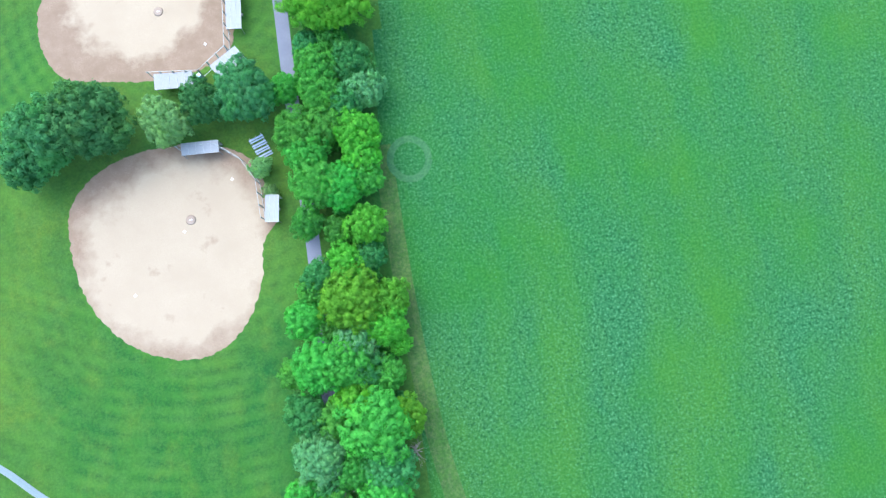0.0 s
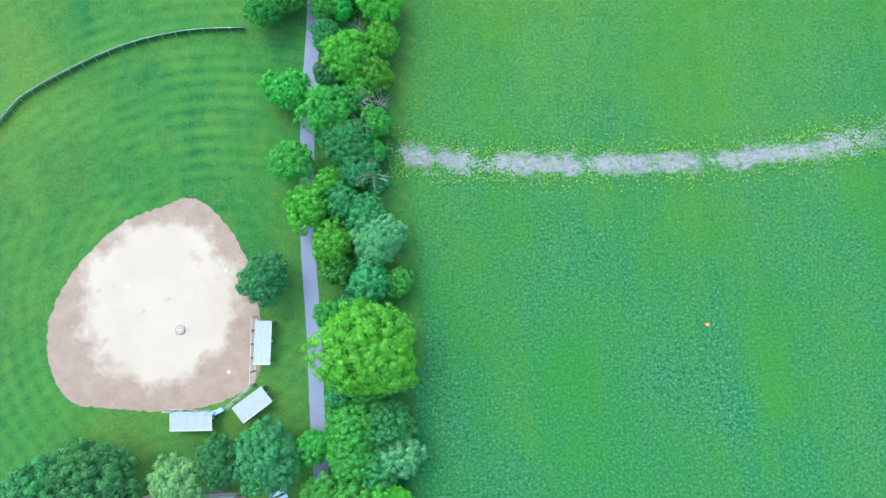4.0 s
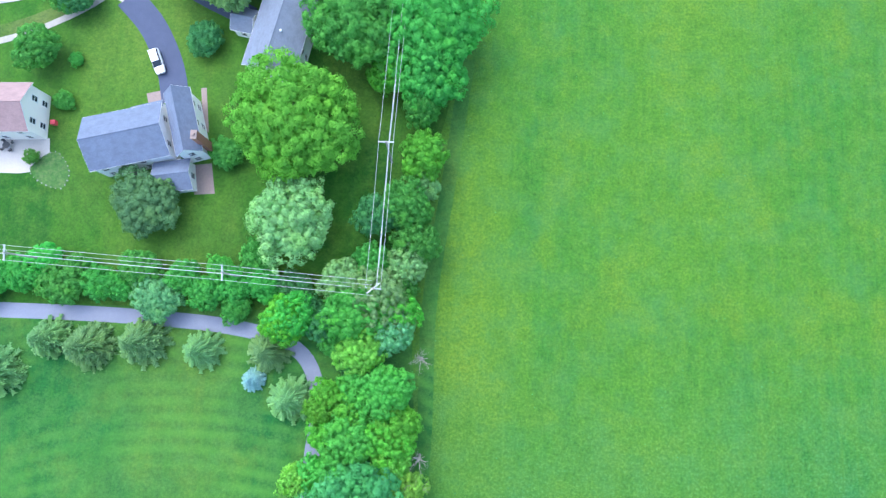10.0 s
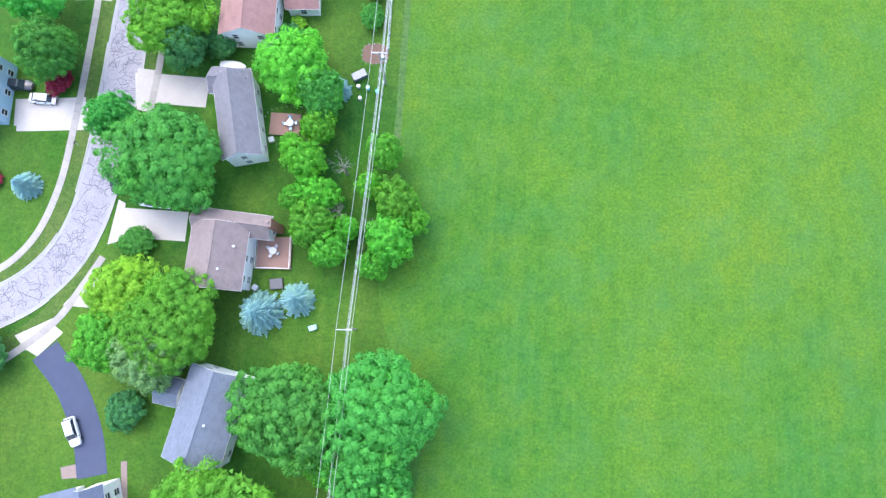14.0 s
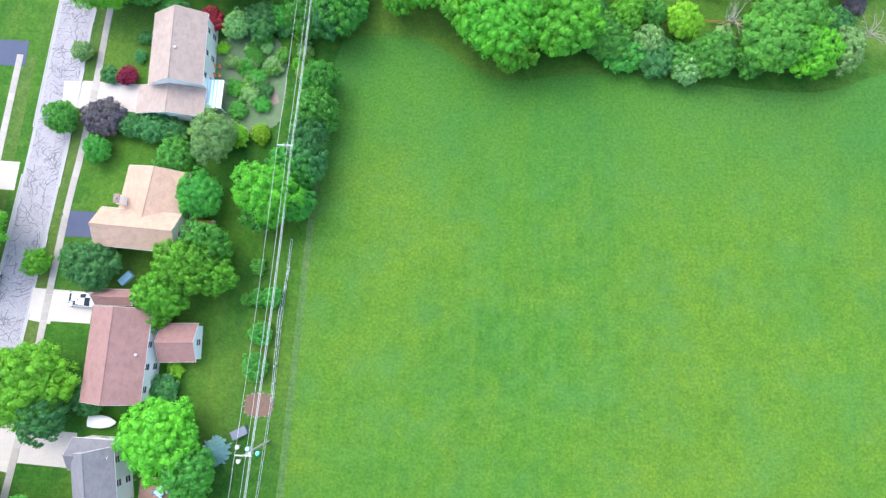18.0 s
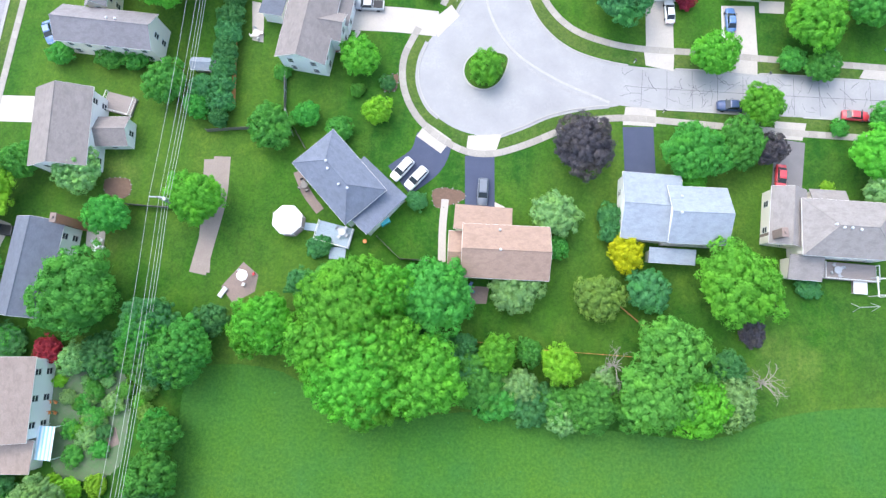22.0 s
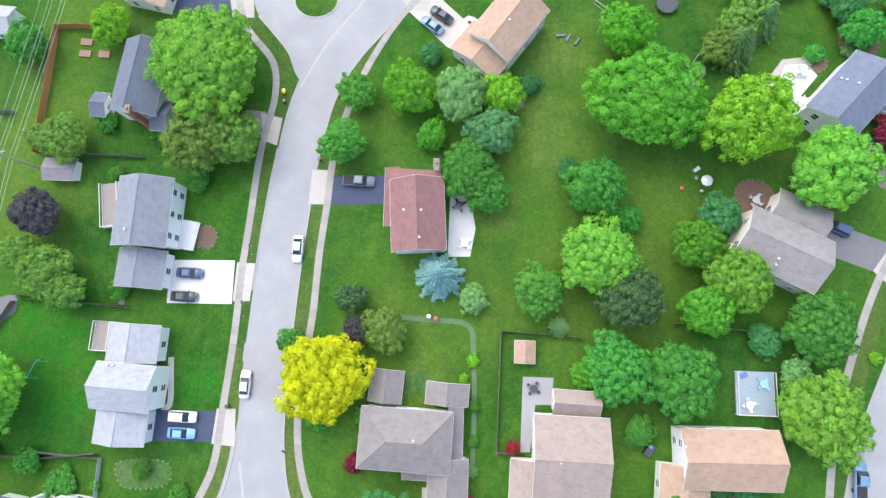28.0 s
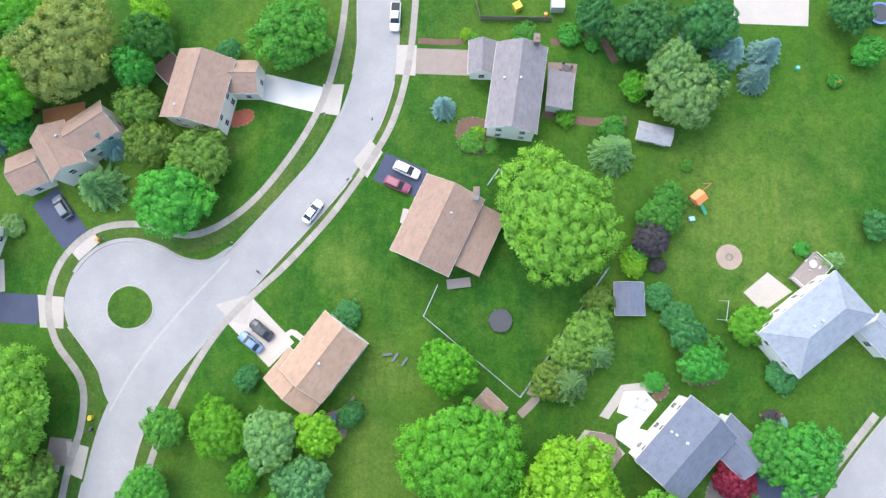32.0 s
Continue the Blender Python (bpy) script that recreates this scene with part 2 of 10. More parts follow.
        # broad-leaved weeds in drifts: dark hearts and pale leaves
        for scale, lo, hi, tone in ((2.0, 0.53, 0.62, (0.130, 0.320, 0.150)), (1.3, 0.51, 0.60, (0.010, 0.078, 0.020))):
            drift = nt.nodes.new("ShaderNodeMath")
            drift.operation = "MULTIPLY"
            amount = nt.nodes.new("ShaderNodeMapRange")
            amount.inputs[3].default_value, amount.inputs[4].default_value = 0.10, 0.90
            nt.links.new(weedy, amount.inputs[0])
            nt.links.new(amount.outputs[0], drift.inputs[0])
            nt.links.new(mr.outputs[0], drift.inputs[1])
            leafy = nt.nodes.new("ShaderNodeMath")
            leafy.operation = "MULTIPLY"
            nt.links.new(noise_fac(nt, scale, 6, None, lo, hi, 0.8), leafy.inputs[0])
            nt.links.new(drift.outputs[0], leafy.inputs[1])
            col = ramp_mix(nt, leafy.outputs[0], col, tone)
    if soil:  # a shallow wash of bare grey earth that crosses the meadow, thinning out into the grass
        def sums(op, a, b, c=None):
            n = nt.nodes.new("ShaderNodeMath")
            n.operation = op
            for slot, v in enumerate((a, b, c)):
                if isinstance(v, (int, float)):
                    n.inputs[slot].default_value = v
                elif v is not None:
                    nt.links.new(v, n.inputs[slot])
            return n.outputs[0]
        tc = nt.nodes.new("ShaderNodeTexCoord")
        sep = nt.nodes.new("ShaderNodeSeparateXYZ")
        nt.links.new(tc.outputs["Object"], sep.inputs[0])
        off = sums("SUBTRACT", sep.outputs[0], 56.0)
        mid = sums("MULTIPLY_ADD", sums("MULTIPLY", off, off), 0.00172, 88.7)
        away = sums("ABSOLUTE", sums("SUBTRACT", sep.outputs[1], mid), 0.0)
        away = sums("MULTIPLY_ADD", noise_fac(nt, 0.30, 6, (1.0, 1.6, 1.0), 0.25, 0.75, 0.7), -4.4, sums("ADD", away, 2.2))
        core = nt.nodes.new("ShaderNodeMapRange")
        core.inputs[1].default_value, core.inputs[2].default_value, core.inputs[3].default_value, core.inputs[4].default_value = 0.9, 2.3, 0.92, 0.0
        nt.links.new(away, core.inputs[0])
        gaps = noise_fac(nt, 0.085, 2, (1.0, 0.2, 1.0), 0.36, 0.50)
        edge = nt.nodes.new("ShaderNodeMapRange")
        edge.inputs[1].default_value, edge.inputs[2].default_value = -4.0, -2.5
        nt.links.new(sep.outputs[0], edge.inputs[0])
        earth = ramp_mix(nt, noise_fac(nt, 1.2, 6, None, 0.40, 0.62, 0.75), (0.185, 0.180, 0.185), (0.330, 0.315, 0.320))
        col = ramp_mix(nt, sums("MULTIPLY", sums("MULTIPLY", core.outputs[0], gaps), edge.outputs[0]), col, earth)
    nt.links.new(col, bs.inputs["Base Color"])
    bs.inputs["Roughness"].default_value = 0.9
    bs.inputs["Specular IOR Level"].default_value = 0.15
    add_bump(nt, bs, blades, 0.6, 0.08)
    return m


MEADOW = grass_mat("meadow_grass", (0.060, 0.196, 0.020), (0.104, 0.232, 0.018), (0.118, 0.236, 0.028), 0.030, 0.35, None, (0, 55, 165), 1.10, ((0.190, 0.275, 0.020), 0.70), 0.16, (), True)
TUFT = leaf_mat("meadow_tuft", (0.056, 0.190, 0.056), 0.30)
RANK = leaf_mat("rank_grass", (0.170, 0.300, 0.040), 0.40)
PARK = grass_mat("park_lawn", (0.024, 0.134, 0.029), (0.053, 0.182, 0.026), (0.085, 0.200, 0.040), 0.05, 0.25, (((-36.0, 72.0), 2.6, 0.24), ((-40.0, 20.0), 2.6, 0.20)), None, 0.8, ((0.150, 0.230, 0.030), 0.75))
RINGGRASS = grass_mat("worn_ring_grass", (0.075, 0.215, 0.075), (0.095, 0.235, 0.090), (0.110, 0.250, 0.100), 0.2, 0.6)
PLOTS = ((18.5, 429.1, 11.8, True), (11.4, 426.6, 5.9, True), (44.3, 432.3, 5.9, True), (14.3, 443.7, 10.8, True), (20.9, 440.0, 7.8, True), (103.1, 475.0, 7.4, False), (103.8, 494.4, 7.4, False), (101.0, 484.0, 6.9, False), (97.4, 512.8, 5.9, False), (168.5, 522.5, 19.0, False), (170.6, 507.5, 6.9, False), (73.7, 534.5, 4.9, False), (-8.9, 379.1, 4.9, False), (105.7, 352.0, 6.9, False), (-15.2, 384.1, 6.9, False), (-9.7, 368.5, 5.9, False), (93.8, 465.0, 5.9, False))
LAWN = grass_mat("garden_lawn", (0.026, 0.112, 0.013), (0.052, 0.166, 0.012), (0.090, 0.195, 0.024), 0.055, 0.4, None, None, 0.9, ((0.150, 0.235, 0.028), 0.85), 0.0, PLOTS)
VERGE = grass_mat("worn_verge_grass", (0.075, 0.190, 0.035), (0.125, 0.220, 0.055), (0.18, 0.22, 0.09), 0.12, 0.7)
KERBSIDE = grass_mat("kerbside_grass", (0.052, 0.142, 0.018), (0.092, 0.170, 0.026), (0.130, 0.185, 0.044), 0.10, 0.6, None, None, 0.9, ((0.165, 0.205, 0.050), 0.8))
SAND_RGB = ((0.46, 0.38, 0.275), (0.41, 0.33, 0.235))
CLAY = surface("damp_infield_clay", (0.32, 0.25, 0.195), (0.43, 0.345, 0.28), 0.35, 3.0, 0.95, 0.3, 0.02, (0.33, 0.255, 0.20))


def infield_mat(name, centre, r0, r1, blotch):
    """Raked sand that turns to damp brown clay towards the rim, with uneven damp blotches."""
    m, nt, bs = node_mat(name)
    sand = ramp_mix(nt, noise_fac(nt, 0.12, 5), *SAND_RGB)
    clay = ramp_mix(nt, noise_fac(nt, 0.4, 5), (0.240, 0.166, 0.112), (0.350, 0.255, 0.184))
    tc = nt.nodes.new("ShaderNodeTexCoord")
    d = nt.nodes.new("ShaderNodeVectorMath")
    d.operation = "DISTANCE"
    d.inputs[1].default_value = (*centre, 0)
    nt.links.new(tc.outputs["Object"], d.inputs[0])
    wob = nt.nodes.new("ShaderNodeMath")
    wob.operation = "MULTIPLY_ADD"
    wob.inputs[1].default_value = 8.0
    nt.links.new(noise_fac(nt, 0.16, 6, None, 0.2, 0.8, 0.65), wob.inputs[0])
    nt.links.new(d.outputs["Value"], wob.inputs[2])
    rim = nt.nodes.new("ShaderNodeMapRange")
    rim.inputs[1].default_value, rim.inputs[2].default_value = r0 + 4.0, r1 + 4.0
    nt.links.new(wob.outputs[0], rim.inputs[0])
    spots = noise_fac(nt, 0.22, 4, None, blotch, blotch + 0.1)
    mx = nt.nodes.new("ShaderNodeMath")
    mx.operation = "MAXIMUM"
    sc = nt.nodes.new("ShaderNodeMath")
    sc.operation = "MULTIPLY"
    sc.inputs[1].default_value = 0.55
    nt.links.new(spots, sc.inputs[0])
    nt.links.new(rim.outputs[0], mx.inputs[0])
    nt.links.new(sc.outputs[0], mx.inputs[1])
    col = ramp_mix(nt, mx.outputs[0], sand, clay)
    fine = noise_fac(nt, 5.0, 5, None, 0.3, 0.7)
    col = ramp_mix(nt, fine, col, ramp_mix(nt, mx.outputs[0], (0.40, 0.32, 0.23), (0.250, 0.178, 0.122)))
    nt.links.new(col, bs.inputs["Base Color"])
    bs.inputs["Roughness"].default_value = 0.95
    add_bump(nt, bs, fine, 0.25, 0.02)
    return m


INFIELDS = (infield_mat("first_infield_soil", (-46.0, 71.5), 12.3, 15.2, 0.62), infield_mat("second_infield_soil", (-44.0, 18.5), 15.0, 19.5, 0.63))
MUD = surface("bare_grey_earth", (0.190, 0.195, 0.205), (0.260, 0.262, 0.268), 0.9, 2.0, 0.95, 0.6, 0.05, (0.23, 0.25, 0.19))
CONCRETE = surface("street_concrete", (0.375, 0.372, 0.376), (0.270, 0.270, 0.280), 0.16, 2.2, 0.85, 0.2, 0.008, (0.310, 0.308, 0.314))
OLDCONC = surface("worn_street_concrete", (0.262, 0.252, 0.284), (0.165, 0.162, 0.196), 0.38, 3.0, 0.88, 0.3, 0.01, (0.35, 0.33, 0.34))
SLAB = surface("pavement_concrete", (0.40, 0.37, 0.33), (0.335, 0.31, 0.28), 0.4, 6.0, 0.9, 0.25, 0.006, None, None, 0, 0.1)
GUTTER = surface("gutter_concrete", (0.385, 0.380, 0.380), (0.325, 0.320, 0.325), 0.4, 5.0, 0.88, 0.2, 0.006)
KERB = surface("kerb_concrete", (0.47, 0.45, 0.425), (0.39, 0.375, 0.36), 0.6, 6.0, 0.88, 0.25, 0.006)
DRIVEC = surface("driveway_concrete", (0.53, 0.485, 0.435), (0.46, 0.42, 0.385), 0.3, 5.0, 0.88, 0.2, 0.006, None, None, 0, 0.06)
WHITEC = surface("new_white_concrete", (0.66, 0.64, 0.62), (0.60, 0.585, 0.57), 0.3, 5.0, 0.85, 0.2, 0.005, (0.61, 0.595, 0.58))
BROWNC = surface("tinted_concrete", (0.29, 0.235, 0.205), (0.34, 0.285, 0.25), 0.5, 5.0, 0.9, 0.2, 0.006)
ASPHALT = surface("driveway_asphalt", (0.052, 0.066, 0.118), (0.068, 0.083, 0.140), 0.5, 14.0, 0.85, 0.4, 0.006, (0.048, 0.059, 0.104))
GREYASPH = surface("grey_asphalt", (0.22, 0.21, 0.215), (0.17, 0.165, 0.175), 0.5, 12.0, 0.9, 0.4, 0.006)
PATHASPH = surface("path_asphalt", (0.20, 0.215, 0.285), (0.25, 0.265, 0.335), 0.3, 10.0, 0.9, 0.4, 0.006)
CRACKGREY = surface("weathered_crack_filler", (0.120, 0.118, 0.140), (0.160, 0.156, 0.180), 1.0, 9.0, 0.8, 0.2, 0.004)
TAR = surface("crack_sealant", (0.095, 0.095, 0.115), (0.13, 0.13, 0.15), 1.0, 9.0, 0.7, 0.2, 0.004)


def shingle(name, c, blotch=0.22):
    """Asphalt shingles: courses along the eaves, streaks and odd lighter tabs."""
    m, nt, bs = node_mat(name)
    lo, hi = tuple(v * (1 - blotch) for v in c), tuple(min(1, v * (1 + blotch)) for v in c)
    col = ramp_mix(nt, noise_fac(nt, 0.45, 4), lo, hi)
    tabs = noise_fac(nt, 2.2, 3, (1.0, 3.0, 3.0), 0.35, 0.7)
    col = ramp_mix(nt, tabs, col, tuple(min(1, v * 1.12 + 0.01) for v in c))
    lapped = noise_fac(nt, 0.9, 3, (1.0, 1.7, 1.7), 0.50, 0.62)
    col = ramp_mix(nt, scaled(nt, lapped, 0.55), col, tuple(v * 0.66 for v in c))
    grain = noise_fac(nt, 9.0, 4, None, 0.3, 0.7)
    col = ramp_mix(nt, grain, tuple(v * 0.78 for v in c), col)
    nt.links.new(col, bs.inputs["Base Color"])
    bs.inputs["Roughness"].default_value = 0.9
    add_bump(nt, bs, grain, 0.4, 0.015)
    return m


ROOF = {n: shingle("shingle_" + n, tuple(0.88 * v for v in c)) for n, c in {
    "pink": (0.341, 0.227, 0.218), "blueslate": (0.150, 0.182, 0.255), "greyblue": (0.180, 0.208, 0.262), "brown": (0.255, 0.204, 0.194),
    "darkgrey": (0.199, 0.194, 0.213), "redbrown": (0.317, 0.179, 0.161), "peach": (0.495, 0.335, 0.240), "tan": (0.397, 0.312, 0.27),
    "slate": (0.152, 0.171, 0.218), "greytan": (0.284, 0.251, 0.241), "lilac": (0.284, 0.265, 0.284), "steel": (0.180, 0.207, 0.275),
    "peachbrown": (0.397, 0.274, 0.213), "paleblue": (0.341, 0.388, 0.454), "warmgrey": (0.321, 0.294, 0.284), "silver": (0.440, 0.450, 0.480), "ash": (0.255, 0.270, 0.305),
    "maroon": (0.284, 0.146, 0.138), "warmpink": (0.420, 0.330, 0.320)}.items()}
WALL = {
    "white": surface("white_siding", (0.92, 0.895, 0.87), (0.88, 0.855, 0.83), 0.5, 2.0, 0.6, 0.3, 0.02, (0.87, 0.86, 0.84), (1, 1, 9)),
    "cream": surface("cream_siding", (0.88, 0.81, 0.70), (0.83, 0.76, 0.66), 0.5, 2.0, 0.6, 0.3, 0.02, (0.80, 0.75, 0.68), (1, 1, 9)),
    "paleblue": surface("pale_blue_siding", (0.42, 0.58, 0.70), (0.38, 0.53, 0.66), 0.5, 2.0, 0.6, 0.3, 0.02, (0.40, 0.55, 0.68), (1, 1, 9)),
}
TRIM = surface("white_trim", (0.82, 0.81, 0.79), (0.76, 0.75, 0.73), 1.0, 8.0, 0.5, 0.1, 0.003)
BRICK = surface("brick", (0.42, 0.19, 0.12), (0.34, 0.15, 0.10), 1.0, 6.0, 0.9, 0.5, 0.01)
GLASS, _nt, _bs = node_mat("window_glass")
_bs.inputs["Base Color"].default_value = (0.03, 0.04, 0.05, 1)
_bs.inputs["Roughness"].default_value = 0.08
SHEETMETAL = surface("dull_sheet_metal", (0.40, 0.42, 0.46), (0.34, 0.36, 0.40), 0.8, 6.0, 0.55, 0.1, 0.002)
GRAVEL = surface("grey_gravel_mulch", (0.20, 0.175, 0.165), (0.14, 0.125, 0.12), 1.5, 6.0, 0.95, 0.8, 0.04)
METAL = surface("galvanised_metal", (0.55, 0.57, 0.60), (0.48, 0.50, 0.53), 2.0, 10.0, 0.4, 0.1, 0.002, None, None, 0.7)
WHITEMETAL = surface("white_metal", (0.58, 0.60, 0.63), (0.52, 0.54, 0.57), 2.0, 10.0, 0.45, 0.1, 0.002)
WIREMETAL = surface("pale_wire_metal", (0.62, 0.63, 0.62), (0.54, 0.55, 0.55), 2.0, 10.0, 0.6, 0.1, 0.002)
BLUEMETAL = surface("blue_steel_bench", (0.45, 0.58, 0.78), (0.40, 0.52, 0.72), 2.0, 10.0, 0.4, 0.1, 0.002)
POLEWOOD = surface("weathered_pole_wood", (0.42, 0.38, 0.34), (0.33, 0.30, 0.27), 2.0, 9.0, 0.9, 0.4, 0.01)
DECKWOOD = surface("grey_deck_boards", (0.36, 0.31, 0.29), (0.29, 0.25, 0.235), 0.6, 5.0, 0.85, 0.4, 0.01, None, (1, 8, 1))
REDDECK = surface("red_brown_deck_boards", (0.36, 0.22, 0.17), (0.30, 0.18, 0.14), 0.6, 5.0, 0.85, 0.4, 0.01, None, (1, 8, 1))
CEDAR = surface("cedar_boards", (0.62, 0.28, 0.10), (0.52, 0.23, 0.085), 0.8, 5.0, 0.8, 0.4, 0.01)
GREYWOOD = surface("weathered_fence_boards", (0.25, 0.22, 0.20), (0.19, 0.17, 0.155), 0.8, 5.0, 0.9, 0.4, 0.01)
MULCH = surface("bark_mulch", (0.20, 0.125, 0.09), (0.14, 0.09, 0.065), 1.5, 6.0, 0.95, 0.8, 0.04)
PLANTED = surface("low_planting_and_soil", (0.075, 0.150, 0.055), (0.170, 0.165, 0.130), 0.7, 2.5, 0.95, 0.8, 0.05, (0.10, 0.19, 0.08))
REDMULCH = surface("red_bark_mulch", (0.42, 0.13, 0.075), (0.34, 0.10, 0.06), 1.5, 6.0, 0.95, 0.8, 0.04)
PAVER = surface("patio_pavers", (0.30, 0.225, 0.195), (0.24, 0.185, 0.165), 1.0, 4.0, 0.9, 0.5, 0.01)
RUBBER = surface("black_rubber", (0.025, 0.025, 0.028), (0.035, 0.035, 0.038), 2.0, 12.0, 0.7, 0.2, 0.003)


def paint(name, c, rough=0.3, coat=0.6):
    m, nt, bs = node_mat(name)
    col = ramp_mix(nt, noise_fac(nt, 1.5, 3), c, tuple(v * 0.9 for v in c))
    nt.links.new(col, bs.inputs["Base Color"])
    bs.inputs["Roughness"].default_value, bs.inputs["Coat Weight"].default_value = rough, coat
    return m


PAINT = {n: paint("paint_" + n, c) for n, c in {
    "white": (0.80, 0.80, 0.80), "dark": (0.035, 0.038, 0.045), "blue": (0.10, 0.20, 0.42), "silver": (0.50, 0.51, 0.53), "slate": (0.12, 0.14, 0.18),
    "navy": (0.05, 0.08, 0.19), "red": (0.62, 0.05, 0.07), "skyblue": (0.22, 0.42, 0.72), "steelblue": (0.16, 0.27, 0.42), "maroon": (0.25, 0.05, 0.10),
    "orange": (0.75, 0.25, 0.06), "green": (0.05, 0.35, 0.18), "yellow": (0.75, 0.55, 0.04), "sky": (0.35, 0.60, 0.80), "teal": (0.10, 0.50, 0.55), "pink": (0.75, 0.25, 0.30)}.items()}

# ---- building tools ----
def mesh_of(name, verts, faces, material=None, smooth=False):
    me = bpy.data.meshes.new(name)
    me.from_pydata([tuple(v) for v in verts], [], [tuple(f) for f in faces])
    if material:
        me.materials.append(material)
    if smooth:
        me.polygons.foreach_set("use_smooth", [True] * len(me.polygons))
    me.update()
    return me


def part(name, me, parent, material=None, m=None, label=""):
    """A mesh as one object under a thing or a part; the material may differ from the mesh's own."""
    ob = new(name, me)
    ob.parent = parent
    if m is not None:
        ob.matrix_local = m
    if material:
        if not me.materials:
            me.materials.append(material)
        if me.materials[0] != material:
            ob.material_slots[0].link = "OBJECT"
            ob.material_slots[0].material = material
    if label:
        ob["label"] = label
    return ob


def thing(name, m, label, category, group="", kind=""):
    ob = new(name)
    ob.empty_display_size = 0.3
    ob.matrix_world = m
    return tagged(ob, label, category, group, kind)


class Geo:
    """Collects boxes, tubes and prisms into one mesh."""

    def __init__(self):
        self.v, self.f = [], []

    def add(self, verts, faces):
        n = len(self.v)
        self.v += [tuple(p) for p in verts]
        self.f += [tuple(i + n for i in f) for f in faces]
        return self

    def box(self, x0, x1, y0, y1, z0, z1, b=0.0):
        """A box with its upper edges bevelled by b."""
        if b <= 0:
            vs = [(x, y, z) for z in (z0, z1) for x, y in ((x0, y0), (x1, y0), (x1, y1), (x0, y1))]
            return self.add(vs, [(3, 2, 1, 0), (4, 5, 6, 7), (0, 1, 5, 4), (1, 2, 6, 5), (2, 3, 7, 6), (3, 0, 4, 7)])
        rings = [(0, z0), (0, z1 - b), (b, z1)]
        vs = [(x, y, z) for i, z in rings for x, y in ((x0 + i, y0 + i), (x1 - i, y0 + i), (x1 - i, y1 - i), (x0 + i, y1 - i))]
        fs = [(3, 2, 1, 0), (8, 9, 10, 11)]
        for k in (0, 4):
            fs += [(k, k + 1, k + 5, k + 4), (k + 1, k + 2, k + 6, k + 5), (k + 2, k + 3, k + 7, k + 6), (k + 3, k, k + 4, k + 7)]
        return self.add(vs, fs)

    def tube(self, p, q, r0, r1, n=6):
        p, q = Vector(p), Vector(q)
        d = q - p
        s = d.orthogonal().normalized()
        t = d.normalized().cross(s)
        vs = []
        for c, r in ((p, r0), (q, r1)):
            vs += [c + (s * math.cos(2 * math.pi * k / n) + t * math.sin(2 * math.pi * k / n)) * r for k in range(n)]
        fs = [(k, (k + 1) % n, n + (k + 1) % n, n + k) for k in range(n)]
        fs += [tuple(range(n - 1, -1, -1)), tuple(range(n, 2 * n))]
        return self.add(vs, fs)

    def lathe(self, rings, n=16, cx=0.0, cy=0.0):
        vs = [(cx + r * math.cos(2 * math.pi * k / n), cy + r * math.sin(2 * math.pi * k / n), z) for r, z in rings for k in range(n)]
        fs = []
        for i in range(len(rings) - 1):
            fs += [(i * n + k, i * n + (k + 1) % n, (i + 1) * n + (k + 1) % n, (i + 1) * n + k) for k in range(n)]
        fs += [tuple(range(n - 1, -1, -1)), tuple(range((len(rings) - 1) * n, len(rings) * n))]
        return self.add(vs, fs)

    def mesh(self, name, material=None, smooth=False):
        return mesh_of(name, self.v, self.f, material, smooth)


def spline(pts, step=1.5, closed=False):
    """Points every step metres along a smooth line through pts."""
    P = [np.array(p, float) for p in pts]
    n = len(P)
    out = []
    for i in range(n if closed else n - 1):
        p1, p2 = P[i], P[(i + 1) % n]
        p0 = P[i - 1] if (i or closed) else 2 * p1 - p2
        p3 = P[(i + 2) % n] if (closed or i + 2 < n) else 2 * p2 - p1
        d = max(np.linalg.norm(p2 - p1), 1e-6)
        t0 = max(np.linalg.norm(p1 - p0), 1e-6) ** 0.5
        t1 = d ** 0.5
        t2 = max(np.linalg.norm(p3 - p2), 1e-6) ** 0.5
        m1 = (p2 - p1) + t1 * ((p1 - p0) / t0 - (p2 - p0) / (t0 + t1))
        m2 = (p2 - p1) + t1 * ((p3 - p2) / t2 - (p3 - p1) / (t1 + t2))
        k = max(2, int(d / 0.25))
        for j in range(k):
            u = j / k
            out.append((2 * u**3 - 3 * u**2 + 1) * p1 + (u**3 - 2 * u**2 + u) * m1 + (-2 * u**3 + 3 * u**2) * p2 + (u**3 - u**2) * m2)
    if not closed:
        out.append(P[-1])
    out = np.array(out + ([out[0]] if closed else []))
    s = np.r_[0, np.cumsum(np.linalg.norm(np.diff(out, axis=0), axis=1))]
    k = max(2, round(s[-1] / step))
    q = np.linspace(0, s[-1], k + 1)
    res = np.stack([np.interp(q, s, out[:, 0]), np.interp(q, s, out[:, 1])], 1)
    return res[:-1] if closed else res


def normals_of(line):
    d = np.gradient(line, axis=0)
    d /= np.linalg.norm(d, axis=1)[:, None] + 1e-9
    return np.stack([-d[:, 1], d[:, 0]], 1)


